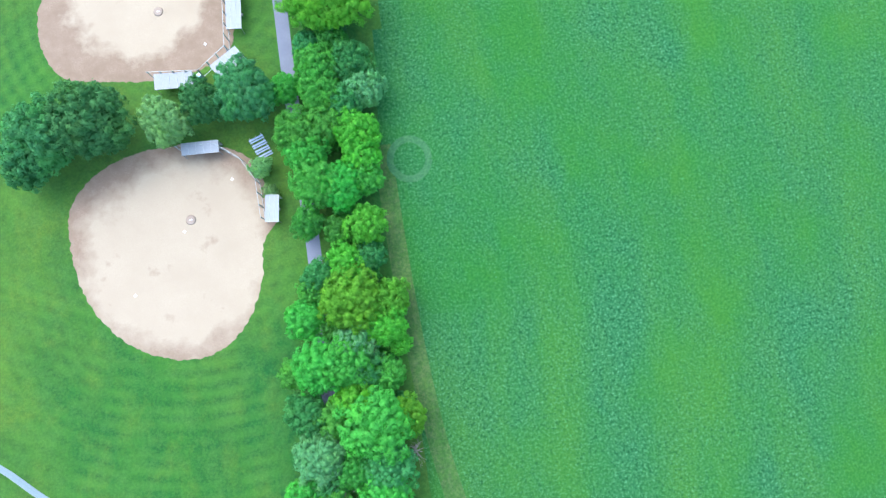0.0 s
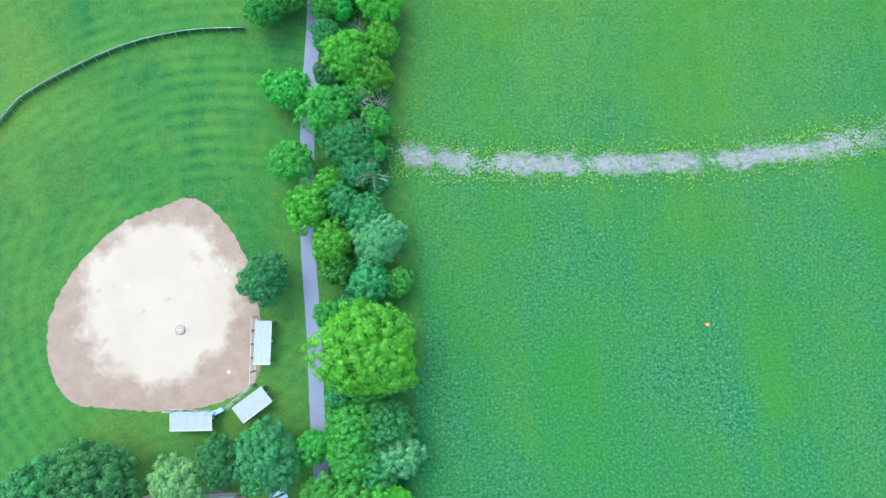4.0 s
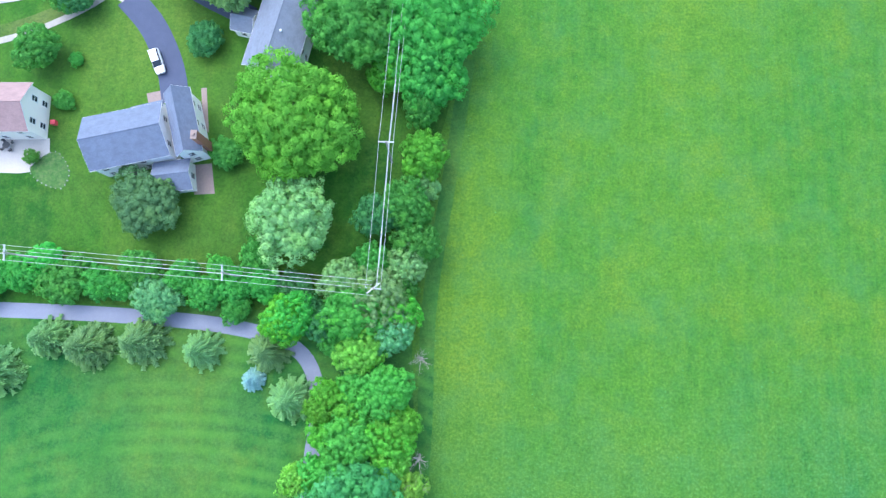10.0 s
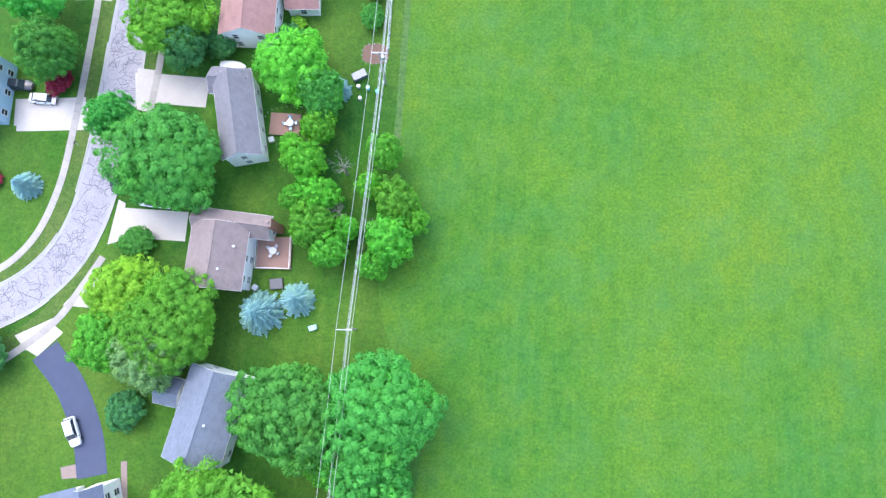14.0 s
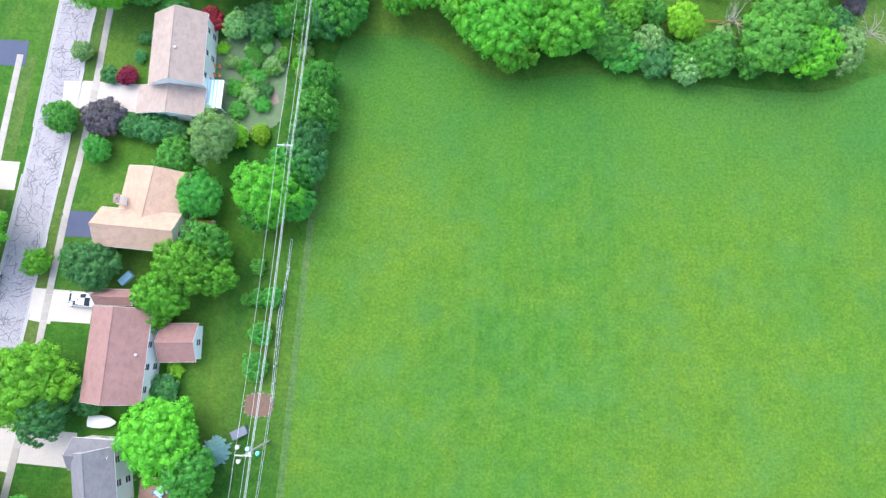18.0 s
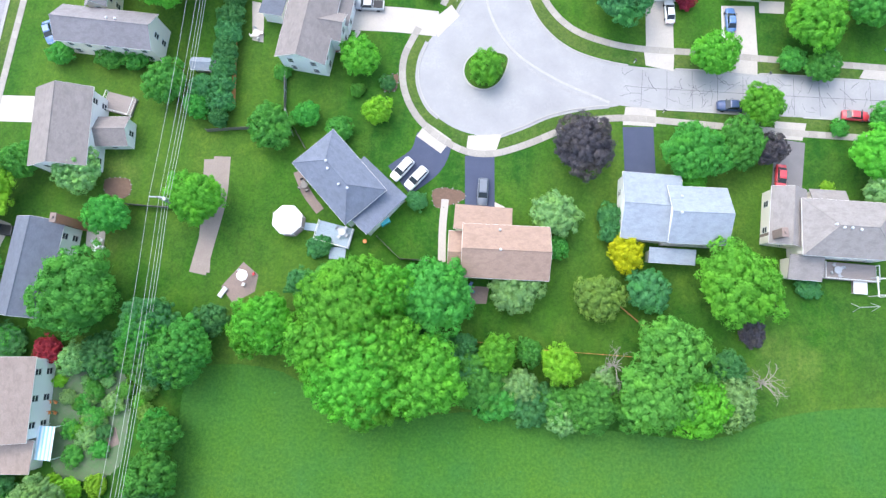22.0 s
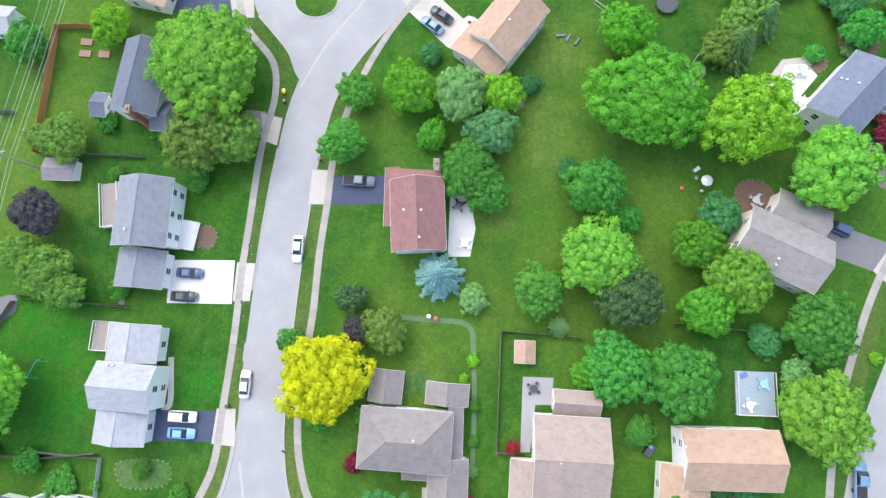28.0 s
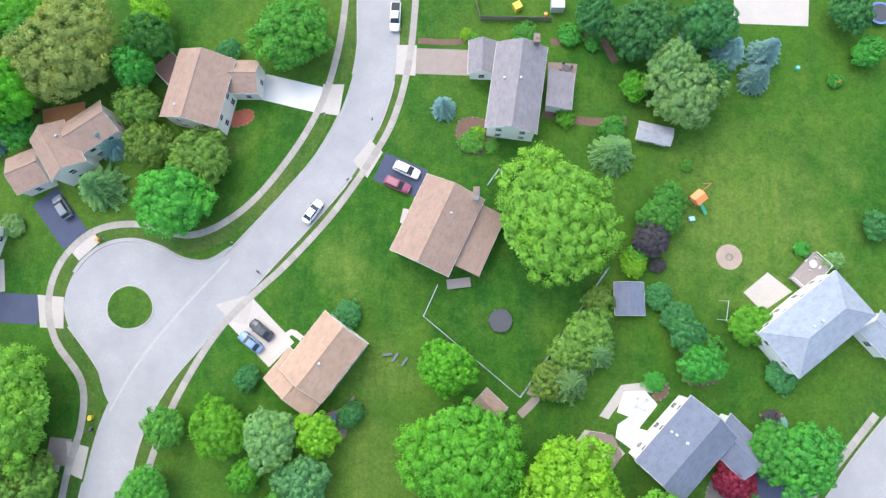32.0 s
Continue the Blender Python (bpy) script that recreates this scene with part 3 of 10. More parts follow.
def ribbon(line, a, b, z0, z1):
    """A solid strip from offset a to offset b (to the left) of a line, between two heights."""
    n = normals_of(line)
    L, R = line + n * b, line + n * a
    k = len(line)
    vs = [(*p, z) for z in (z0, z1) for row in (R, L) for p in row]
    r0, l0, r1, l1 = 0, k, 2 * k, 3 * k
    fs = []
    for i in range(k - 1):
        fs += [(r1 + i, r1 + i + 1, l1 + i + 1, l1 + i), (r0 + i, r0 + i + 1, r1 + i + 1, r1 + i), (l0 + i + 1, l0 + i, l1 + i, l1 + i + 1)]
    fs += [(l0, r0, r1, l1), (r0 + k - 1, l0 + k - 1, l1 + k - 1, r1 + k - 1)]
    return vs, fs


def plate(outline, z0, z1):
    """A flat plate with the given outline (anticlockwise or not)."""
    o = [tuple(p) for p in outline]
    area = sum(o[i - 1][0] * o[i][1] - o[i][0] * o[i - 1][1] for i in range(len(o)))
    if area < 0:
        o = o[::-1]
    n = len(o)
    vs = [(*p, z0) for p in o] + [(*p, z1) for p in o]
    fs = [tuple(range(n, 2 * n))] + [(i, (i + 1) % n, n + (i + 1) % n, n + i) for i in range(n)]
    return vs, fs


def ragged(outline, amount, step=0.6, seed=1.0):
    """A closed smooth outline with an uneven edge."""
    line = spline(outline, step, True)
    n = normals_of(line)
    return np.array([p + q * amount * (noise.noise(Vector((p[0] * 0.9, p[1] * 0.9, seed))) + 0.5 * noise.noise(Vector((p[0] * 2.7, p[1] * 2.7, seed + 5)))) for p, q in zip(line, n)])


def sheet(name, outline, z, material, label, category, kind="structure", thick=0.03):
    vs, fs = plate(outline, z - thick, z)
    return tagged(new(name, mesh_of(name, vs, fs, material)), label, category, kind=kind)


# ---- plants ----
def unit(a):
    return a / np.linalg.norm(a, axis=1)[:, None]


def sprays(rng, pos, nrm, size, lo, hi):
    """Pointed leaf sprays, one triangle each, at pos and facing nrm."""
    n = len(pos)
    side = unit(np.cross(nrm, rng.normal(size=(n, 3))))
    up = np.cross(nrm, side)
    s = size * rng.uniform(lo, hi, (n, 1))
    k = rng.uniform(0.55, 0.95, (n, 1))
    return np.stack([pos - side * s * k - up * s * 0.55, pos + side * s * k - up * s * 0.55, pos + up * s * 1.1], 1).reshape(-1, 3)


def crown_mesh(name, lumps, leaves, size, seed):
    """A unit crown (radius 1, from z 0 to 1): boughs set round a dome, each ending in a tuft of leaf sprays."""
    rng = np.random.default_rng(seed)
    fill = leaves // 6
    p = unit(rng.normal(size=(fill, 3)))
    pos = [p * rng.uniform(0.15, 1.0, (fill, 1)) ** 0.5 * np.array([0.84, 0.84, 0.32]) + np.array([0, 0, 0.42])]
    nrm = [unit(0.5 * p + rng.normal(0, 0.4, (fill, 3)) + np.array([0, 0, 0.8]))]
    soft = [nrm[0]]
    V = [sprays(rng, pos[0], nrm[0], size * 2.7, 0.7, 1.3)]
    per = (leaves - fill) // lumps
    ga = math.pi * (3 - 5 ** 0.5)
    base = 1.30 / lumps ** 0.5
    for i in range(lumps):
        u = (i + 0.5) / lumps
        cz = 1 - 1.30 * u
        ph = ga * i + rng.normal(0, 0.22)
        wob = 1 + 0.11 * math.sin(2 * ph + seed) + 0.09 * math.sin(3 * ph + 2 * seed) + 0.07 * math.sin(5 * ph + 3 * seed) + rng.normal(0, 0.085)
        cr = math.sqrt(max(0, 1 - cz * cz))
        d = np.array([cr * math.cos(ph), cr * math.sin(ph), cz])
        rad = base * rng.uniform(0.75, 1.30)
        c = d * np.array([0.81 * wob, 0.81 * wob, 0.44 * (1 + rng.normal(0, 0.13))]) + np.array([0, 0, 0.47])
        q = unit(rng.normal(size=(per, 3)))
        q = unit(q + 0.75 * np.array([d[0], d[1], max(d[2], 0) + 0.45]))
        far = 0.72 + 0.36 * rng.random((per, 1)) + 0.60 * rng.random((per, 1)) ** 6
        pos = c + q * rad * far * np.array([1, 1, 0.72])
        n = unit(q + rng.normal(0, 0.42, (per, 3)))
        V.append(sprays(rng, pos, n, size, 0.6, 1.3))
        soft.append(unit(0.90 * q + 0.10 * n + np.array([0, 0, 0.10])))
    V = np.concatenate(V)
    me = mesh_of(name, V.tolist(), np.arange(len(V)).reshape(-1, 3).tolist(), None, True)
    me.normals_split_custom_set_from_vertices(np.repeat(np.concatenate(soft), 3, axis=0).tolist())
    return me


def conifer_mesh(name, tiers, seed):
    """A unit spruce: tiers of drooping sprays, longest near the ground."""
    rng = np.random.default_rng(seed)
    V, Fc = [], []
    for i in range(tiers):
        z = 0.04 + 0.95 * i / tiers
        L = (1 - z) ** 0.85 * rng.uniform(0.9, 1.05)
        nb = max(6, int(17 * (1 - z) + 6))
        off = rng.uniform(0, 6.28)
        for k in range(nb):
            a = off + 2 * math.pi * k / nb + rng.normal(0, 0.12)
            l = L * rng.uniform(0.78, 1.15)
            d = np.array([math.cos(a), math.sin(a), 0])
            s = np.array([-d[1], d[0], 0])
            m = max(3, int(9 * l) + 2)
            for j in range(m):
                u = (j + 0.6) / m
                p = d * l * u + np.array([0, 0, z + 0.03 - 0.10 * u * l - 0.03 * u * u])
                wd = (0.055 + 0.115 * l * (1 - 0.7 * u)) * rng.uniform(0.75, 1.2)
                ln = l / m * 1.1
                tilt = rng.normal(0, 0.25)
                for sg in (-1, 1):
                    b = len(V)
                    q = p + s * sg * wd + d * ln * 0.9 + np.array([0, 0, -0.02 + tilt * 0.03])
                    V += [tuple(p - d * ln * 0.35), tuple(p + s * sg * wd * 0.55), tuple(q), tuple(p + d * ln * 0.75 + np.array([0, 0, 0.012]))]
                    Fc.append((b, b + 1, b + 2, b + 3))
    b = len(V)
    n = 8
    V += [(0.4 * (1 - z) * math.cos(6.283 * k / n), 0.4 * (1 - z) * math.sin(6.283 * k / n), z) for z in (0.03, 0.96) for k in range(n)]
    Fc += [(b + k, b + (k + 1) % n, b + n + (k + 1) % n, b + n + k) for k in range(n)]
    return mesh_of(name, V, Fc)


def branch_geo(g, rng, p, d, length, r, level):
    """A limb that bends, tapers and forks."""
    mid = p + d * length * 0.55
    d2 = (d + Vector(rng.normal(0, 0.22, 3))).normalized()
    end = mid + d2 * length * 0.45
    g.tube(p, mid, r, r * 0.75, 5)
    g.tube(mid, end, r * 0.75, r * 0.45, 5)
    if level:
        for base in (mid, end, end):
            nd = (d2 + Vector(rng.normal(0, 0.6, 3))).normalized()
            nd.z = max(nd.z, -0.1)
            branch_geo(g, rng, base, nd, length * rng.uniform(0.5, 0.75), r * 0.45, level - 1)


def dead_mesh(name, seed):
    rng = np.random.default_rng(seed)
    g = Geo()
    for k in range(9):
        a = 2.4 * k + rng.normal(0, 0.3)
        d = Vector((math.cos(a), math.sin(a), 0.75 - 0.03 * k)).normalized()
        branch_geo(g, rng, Vector((0, 0, 0.1 + 0.05 * k)), d, 0.55, 0.022, 2)
    return g.mesh(name, DEADWOOD)


def trunk_mesh(name, seed):
    """A unit trunk (height 1) with a flared foot and five rising limbs."""
    rng = np.random.default_rng(seed)
    g = Geo()
    g.lathe([(0.055, -0.02), (0.04, 0.05), (0.032, 0.3), (0.024, 0.6), (0.012, 0.85)], 8)
    for k in range(5):
        a = 1.3 * k + rng.normal(0, 0.3)
        z = 0.3 + 0.07 * k
        g.tube((0, 0, z), (0.2 * math.cos(a), 0.2 * math.sin(a), z + 0.25), 0.018, 0.007, 5)
    return g.mesh(name, BARK)


CROWNS = {
    "S": [crown_mesh("shrub_crown", 34, 1800, 0.066, 10 + k) for k in range(3)],
    "N": [crown_mesh("small_crown", 70, 3300, 0.055, 20 + k) for k in range(4)],
    "M": [crown_mesh("medium_crown", 90, 6200, 0.042, 25 + k) for k in range(5)],
    "L": [crown_mesh("broad_crown", 160, 15500, 0.0265, 30 + k) for k in range(5)],
    "X": [crown_mesh("great_crown", 260, 34000, 0.0172, 40 + k) for k in range(3)],
}
SPRUCE = [conifer_mesh("spruce_crown", 17, 50 + k) for k in range(3)]
DEAD = [dead_mesh("bare_limbs", 60 + k) for k in range(3)]
TRUNKS = [trunk_mesh("tree_trunk", 70 + k) for k in range(3)]
KINDS = {
    "d": ("mid-green", "leafy"), "b": ("bright green", "leafy"), "k": ("dark green", "dense"), "g": ("pale silvery green", "leafy"), "y": ("yellow-green", "leafy"),
    "Y": ("golden yellow", "leafy"), "s": ("blue", "spruce"), "c": ("grey-green", "spruce"), "p": ("dark purple", "leafy"), "r": ("deep red", "leafy"), "o": ("olive green", "leafy"),
    "u": ("fresh green", "leafy"), "l": ("fresh green", "rounded"), "e": ("lush green", "leafy"), "w": ("pale yellow-green", "feathery"), "q": ("deep green", "oak-like"), "t": ("cool green", "leafy"), "z": ("dull grey-green", "leafy"), "a": ("soft yellow-green", "leafy"), "m": ("mint green", "leafy"), "x": ("bare grey", "dead")}
plant_rng = random.Random(5)


def tree(x, y, r, h, k, where):
    """One tree or shrub of crown radius r and height h."""
    colour, habit = KINDS[k]
    turn = plant_rng.uniform(0, 360)
    if k == "x":
        t = thing("dead_tree", pose(x, y, 0, 0, 0, turn), f"bare grey dead tree {where}", "tree")
        part("trunk", TRUNKS[0], t, DEADWOOD, Matrix.Diagonal((h * 0.8, h * 0.8, h * 0.75, 1)))
        part("bare_crown", plant_rng.choice(DEAD), t, None, Matrix.Translation((0, 0, h * 0.3)) @ Matrix.Diagonal((r * 0.95, r * 0.95, h * 0.62, 1)))
        return t
    if k in "sc":
        t = thing("spruce", pose(x, y, 0, 0, 0, turn), f"{colour} spruce with tiered drooping branches {where}", "tree")
        part("trunk", TRUNKS[0], t, None, Matrix.Diagonal((h * 0.7, h * 0.7, h * 0.9, 1)))
        part("crown", plant_rng.choice(SPRUCE), t, LEAF[k], Matrix.Diagonal((r, r, h, 1)))
        return t
    if r < 1.75 or h < 2.3:
        t = thing("shrub", pose(x, y, 0, 0, 0, turn), f"{colour} {'rounded' if habit == 'leafy' else habit} shrub {where}", "shrub")
        part("crown", plant_rng.choice(CROWNS["S" if r < 1.9 else "N"]), t, LEAF[k], Matrix.Translation((0, 0, -0.05 * h)) @ Matrix.Diagonal((r, r, h * 1.05, 1)))
        return t
    size = "N" if r < 3.0 else "M" if r < 4.3 else "L" if r < 7.8 else "X"
    word = {"N": "small", "M": "small", "L": "broad", "X": "very large"}[size]
    t = thing("small_tree" if r < 3.3 else "tree", pose(x, y, 0, 0, 0, turn), f"{word} {colour} {habit} tree {where}", "tree")
    low = 0.12 if h < 5 else 0.22
    part("trunk", plant_rng.choice(TRUNKS), t, None, Matrix.Diagonal((h * 0.9, h * 0.9, h * 0.85, 1)))
    part("crown", plant_rng.choice(CROWNS[size]), t, LEAF[k], Matrix.Translation((0, 0, h * low)) @ Matrix.Diagonal((r * plant_rng.uniform(0.95, 1.06), r * plant_rng.uniform(0.95, 1.06), h * (1 - low), 1)))
    return t

# ---- ground ----
g = Geo()
g.add([(-1500, -1500, 0), (1700, -1500, 0), (1700, 2000, 0), (-1500, 2000, 0)], [(0, 1, 2, 3)])
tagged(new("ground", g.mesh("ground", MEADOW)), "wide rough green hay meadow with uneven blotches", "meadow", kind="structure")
park_edge = [(-6.5, -70), (-5.5, -20), (-5.6, 12), (-4.6, 34), (-2.6, 55), (-2.4, 85), (-4.0, 95), (-0.6, 115), (1.6, 145), (0.6, 166)]
sheet("park_lawn", [(-260, -70), (-260, 167)] + [(0.6, 167)] + spline(park_edge[::-1], 4).tolist(), 0.02, PARK, "mown park lawn with curved mowing bands", "lawn")
yard_edge = [(0.6, 167), (3.2, 192), (7.5, 216), (2.4, 232), (0.6, 247), (3.4, 268), (4.2, 290), (5.0, 314), (6.2, 336), (7.5, 345), (22, 346), (36, 339), (55, 341), (74, 339.5), (95, 339), (104, 342.5), (118, 345), (400, 348)]
sheet("garden_lawn", [(-400, 167.01)] + spline(yard_edge, 4).tolist() + [(400, 900), (-400, 900)], 0.024, LAWN, "mown green garden lawns between the houses", "lawn")
# the rougher strip along the meadow's edge and the mown track
strip = spline([(-2.0, 56), (-1.4, 85), (-2.6, 95), (1.2, 116), (3.4, 146), (3.6, 168), (6.6, 192), (9.4, 214)], 3)
vs, fs = ribbon(strip, -1.3, 1.3, 0.0, 0.012)
tagged(new("field_track", mesh_of("field_track", vs, fs, PARK)), "flattened darker grass track along the meadow edge", "track", kind="structure")
worn = spline([(-4.2, 33), (-4.3, 12), (-3.8, -8), (-2.5, -24), (1, -45)], 2)
vs, fs = ribbon(worn, -1.9, 1.6, 0.0, 0.03)
tagged(new("worn_track", mesh_of("worn_track", vs, fs, VERGE)), "worn brownish grass track beside the tree row", "track", kind="structure")
edge_strip = spline([(3.2, 260), (3.9, 290), (4.6, 314), (5.4, 326)], 3)
vs, fs = ribbon(edge_strip, -0.6, 0.6, 0.02, 0.036)
tagged(new("dry_verge", mesh_of("dry_verge", vs, fs, VERGE)), "dry yellowed grass strip behind the gardens", "track", kind="structure")

# a band of bare earth across the meadow, broken up by weeds
def bare_earth():
    rng = random.Random(4)
    g = Geo()
    spots = ((-1.0, 95.2, 2.6, 1.8), (9.5, 92.1, 4.2, 2.5), (17.5, 91.3, 5.4, 2.3), (26, 90.5, 4.2, 1.5), (35.5, 89.9, 6.2, 2.0), (47, 89.0, 4.6, 1.0), (58, 88.7, 5.5, 1.5), (69, 89.1, 7.5, 1.6), (81, 90.2, 7.0, 2.4), (93, 91.3, 8.0, 2.7))
    for cx, cy, rx, ry in spots:
        ry *= 1.3
        for k in range(int(46 * rx * ry + 25)):
            a, d = rng.uniform(0, 6.283), rng.random() ** 0.75 * 1.12
            x, y = cx + rx * d * math.cos(a), cy + ry * d * math.sin(a)
            x += 0.8 * noise.noise(Vector((y * 0.8, x * 0.3, 3.0)))
            if noise.noise(Vector((x * 0.45, y * 0.7, 6.0))) + 0.5 * noise.noise(Vector((x * 1.6, y * 2.0, 8.0))) < 0.75 * d - 0.62:
                continue
            r = rng.uniform(0.05, 0.20) * (1.15 - 0.55 * d)
            n = 7
            o = [(x + 1.5 * r * math.cos(6.283 * j / n) * rng.uniform(0.6, 1.3), y + r * math.sin(6.283 * j / n) * rng.uniform(0.6, 1.3)) for j in range(n)]
            z = 0.006 + 0.02 * rng.random()
            g.add([(*p, z) for p in o], [tuple(range(n))])
    tagged(new("bare_earth", g.mesh("bare_earth", MUD)), "broken band of bare grey earth across the meadow", "bare earth", kind="stuff")


bare_earth()


# ---- ball fields ----
def infield(name, outline, material, seed):
    sheet(name, ragged(outline, 0.32, 0.3, seed), 0.034, material, "pale sand baseball infield with a damp brown rim", "infield")


infield("infield", [(-65.6, 68), (-65.0, 61), (-61.5, 55.5), (-53, 53.6), (-45, 52.4), (-37, 53), (-30.4, 56), (-28.6, 62), (-29.2, 71), (-30.8, 78), (-34.5, 85), (-39.6, 89.6), (-45, 88.6), (-52, 86.2), (-59.5, 80), (-63.6, 74)], INFIELDS[0], 1.0)
infield("infield", [(-63.3, 23), (-62.8, 30), (-58, 35.6), (-51, 38.5), (-43.5, 39.2), (-35, 38), (-28.6, 34), (-26.6, 28), (-25.4, 22.4), (-28.4, 18.6), (-29.6, 12), (-33.6, 3.8), (-39, 0), (-44.5, -0.6), (-52, 2.0), (-58, 7.4), (-62, 15)], INFIELDS[1], 7.0)

def bases(x, y, spots):
    """A pitcher's mound with its plate, and the bases."""
    t = thing("pitchers_mound", pose(x, y, 0.046), "low clay pitching mound with a white rubber plate", "mound")
    g = Geo()
    g.lathe([(0.95, 0), (0.7, 0.06), (0.3, 0.1)], 14)
    part("mound", g.mesh("mound", CLAY, True), t)
    part("plate", Geo().box(-0.3, 0.3, -0.1, 0.1, 0.1, 0.125, 0.01).mesh("plate", TRIM), t)
    for a, b in spots:
        bb = thing("base", pose(a, b, 0.04, 0, 0, 40), "white square base bag on the infield", "base", "bases")
        part("bag", Geo().box(-0.24, 0.24, -0.24, 0.24, 0, 0.09, 0.03).mesh("bag", TRIM), bb)


bases(-42.7, 66.2, ((-34.6, 58.2), (-34.4, 76.0), (-51.6, 74.5)))
bases(-41.2, 24.6, ((-32.8, 31.0), (-42.6, 22.6), (-52.6, 12.4)))


# ---- streets ----
ROAD_A = spline([(-110, 222.5), (-90, 224.4), (-75, 226.3), (-65, 230.2), (-58, 234.4), (-53, 240), (-50, 247), (-48.4, 256), (-47.2, 271), (-46.6, 285), (-45.8, 296), (-44, 321), (-43.2, 339), (-42.5, 355), (-40.5, 385), (-38, 427), (-36, 470)], 1.5)
ROAD_B = spline([(230, 397), (150, 398.3), (114, 398.6), (94.6, 398.9), (78, 399.6), (68, 402.6), (61.8, 407.8), (58, 415), (56.3, 424), (56.1, 434), (56.6, 447), (57.4, 460), (58.6, 471.5), (61, 485), (65, 493.6), (70.6, 501), (80.4, 513), (89.5, 523.8), (95, 531.2), (99.7, 541.6), (101.7, 552), (101.4, 563), (101.3, 600)], 1.5)
ROAD_C = spline([(152, 398), (152.4, 410), (154.7, 420), (156.6, 427), (163, 441.5), (172, 461), (183, 478), (196, 493), (215, 515)], 1.5)


def street(name, line, half, material, label, cuts=()):
    """A paved carriageway with kerbs; cuts are stretches (side, from, to along the line) with no kerb."""
    t = tagged(new(name), label, "street", kind="structure")
    vs, fs = ribbon(line, -half, half, 0.0, 0.045)
    part("carriageway", mesh_of("carriageway", vs, fs, material), t)
    for side in (-1, 1):
        a, b = sorted((side * half, side * (half - 0.55)))
        vs, fs = ribbon(line, a, b, 0.03, 0.052)
        part("gutter", mesh_of("gutter", vs, fs, GUTTER), t)
        keep = np.array([not any(s == side and lo <= i <= hi for s, lo, hi in cuts) for i in range(len(line))])
        i = 0
        while i < len(line):
            if keep[i]:
                j = i
                while j + 1 < len(line) and keep[j + 1]:
                    j += 1
                if j - i >= 2:
                    a, b = sorted((side * half, side * (half + 0.18)))
                    vs, fs = ribbon(line[i:j + 1], a, b, 0.0, 0.14)
                    part("kerb", mesh_of("kerb", vs, fs, KERB), t)
                i = j
            i += 1
    return t


def near(line, x, y):
    return int(np.argmin(np.hypot(line[:, 0] - x, line[:, 1] - y)))


cutA = [(s, near(ROAD_A, x, y) - 2, near(ROAD_A, x, y) + 2) for s, x, y in ((-1, -54, 239), (-1, -47, 257), (-1, -47, 271), (-1, -45.6, 297), (-1, -44.6, 311), (-1, -43.2, 342), (1, -50, 247), (1, -47, 284), (1, -45.6, 300), (1, -44, 322))]
street_a = street("street", ROAD_A, 3.5, OLDCONC, "worn pale concrete street with dark crack sealing", cutA)
n1, n2 = near(ROAD_B, 76, 399.8), near(ROAD_B, 56.1, 429)
m1, m2 = near(ROAD_B, 60.5, 483), near(ROAD_B, 78, 510)
cutB = [(-1, n1, n2), (1, 0, 0)] + [(-1, m1, m2)]
cutB = [(1 if ROAD_B[0][0] > ROAD_B[-1][0] else -1, n1, n2), (1, m1, m2)]
for s, x, y, k in ((1, 80, 399, 2), (1, 107, 398, 2), (-1, 83.7, 399, 2), (-1, 99, 399, 2), (-1, 120, 399, 3), (1, 56, 433, 2), (1, 57, 445, 2), (-1, 59, 470, 2), (1, 61, 479, 2), (-1, 74, 506, 3), (-1, 97, 534, 2), (1, 98, 544, 2), (-1, 101, 552, 2)):
    i = near(ROAD_B, x, y)
    cutB.append((s, i - k, i + k))
street_b = street("street", ROAD_B, 3.9, CONCRETE, "smooth pale concrete street sweeping past the cul-de-sacs", cutB)
street_c = street("street", ROAD_C, 4.1, CONCRETE, "pale concrete side street", [(1, near(ROAD_C, 160, 436) - 2, near(ROAD_C, 160, 436) + 2)])


def bulb(name, outline, kerb_runs, label):
    """A turning circle beside the street with its own kerb."""
    t = tagged(new(name), label, "street", kind="structure")
    vs, fs = plate(spline(outline, 0.7, True), 0.0, 0.040)
    part("carriageway", mesh_of("carriageway", vs, fs, CONCRETE), t)
    for run in kerb_runs:
        line = spline(run, 0.8)
        vs, fs = ribbon(line, -0.18, 0.0, 0.0, 0.14)
        part("kerb", mesh_of("kerb", vs, fs, KERB), t)
        vs, fs = ribbon(line, 0.0, 0.5, 0.03, 0.050)
        part("gutter", mesh_of("gutter", vs, fs, GUTTER), t)
    return t


bulb("turning_circle", [(79, 395.7), (72.4, 394.7), (66.3, 393.0), (61.9, 390.8), (57.6, 388.9), (53.5, 388.8), (48.5, 390.4), (44.6, 393.6), (42.6, 398), (42.6, 402.6), (44.2, 406.8), (47.5, 410.6), (50.4, 415.6), (51.6, 421), (52.2, 428), (54, 434), (57, 424), (60, 412), (66, 404), (76, 398)],
     [[(57.6, 388.9), (61.9, 390.8), (66.3, 393.0), (72.4, 394.7), (77, 395.4)][::-1], [(46.6, 391.8), (44.6, 393.6), (42.6, 398), (42.6, 402.6), (43.8, 406.2)], [(49, 412.4), (50.4, 415.6), (51.6, 421), (52.1, 426)]], "round concrete turning circle of a cul-de-sac")
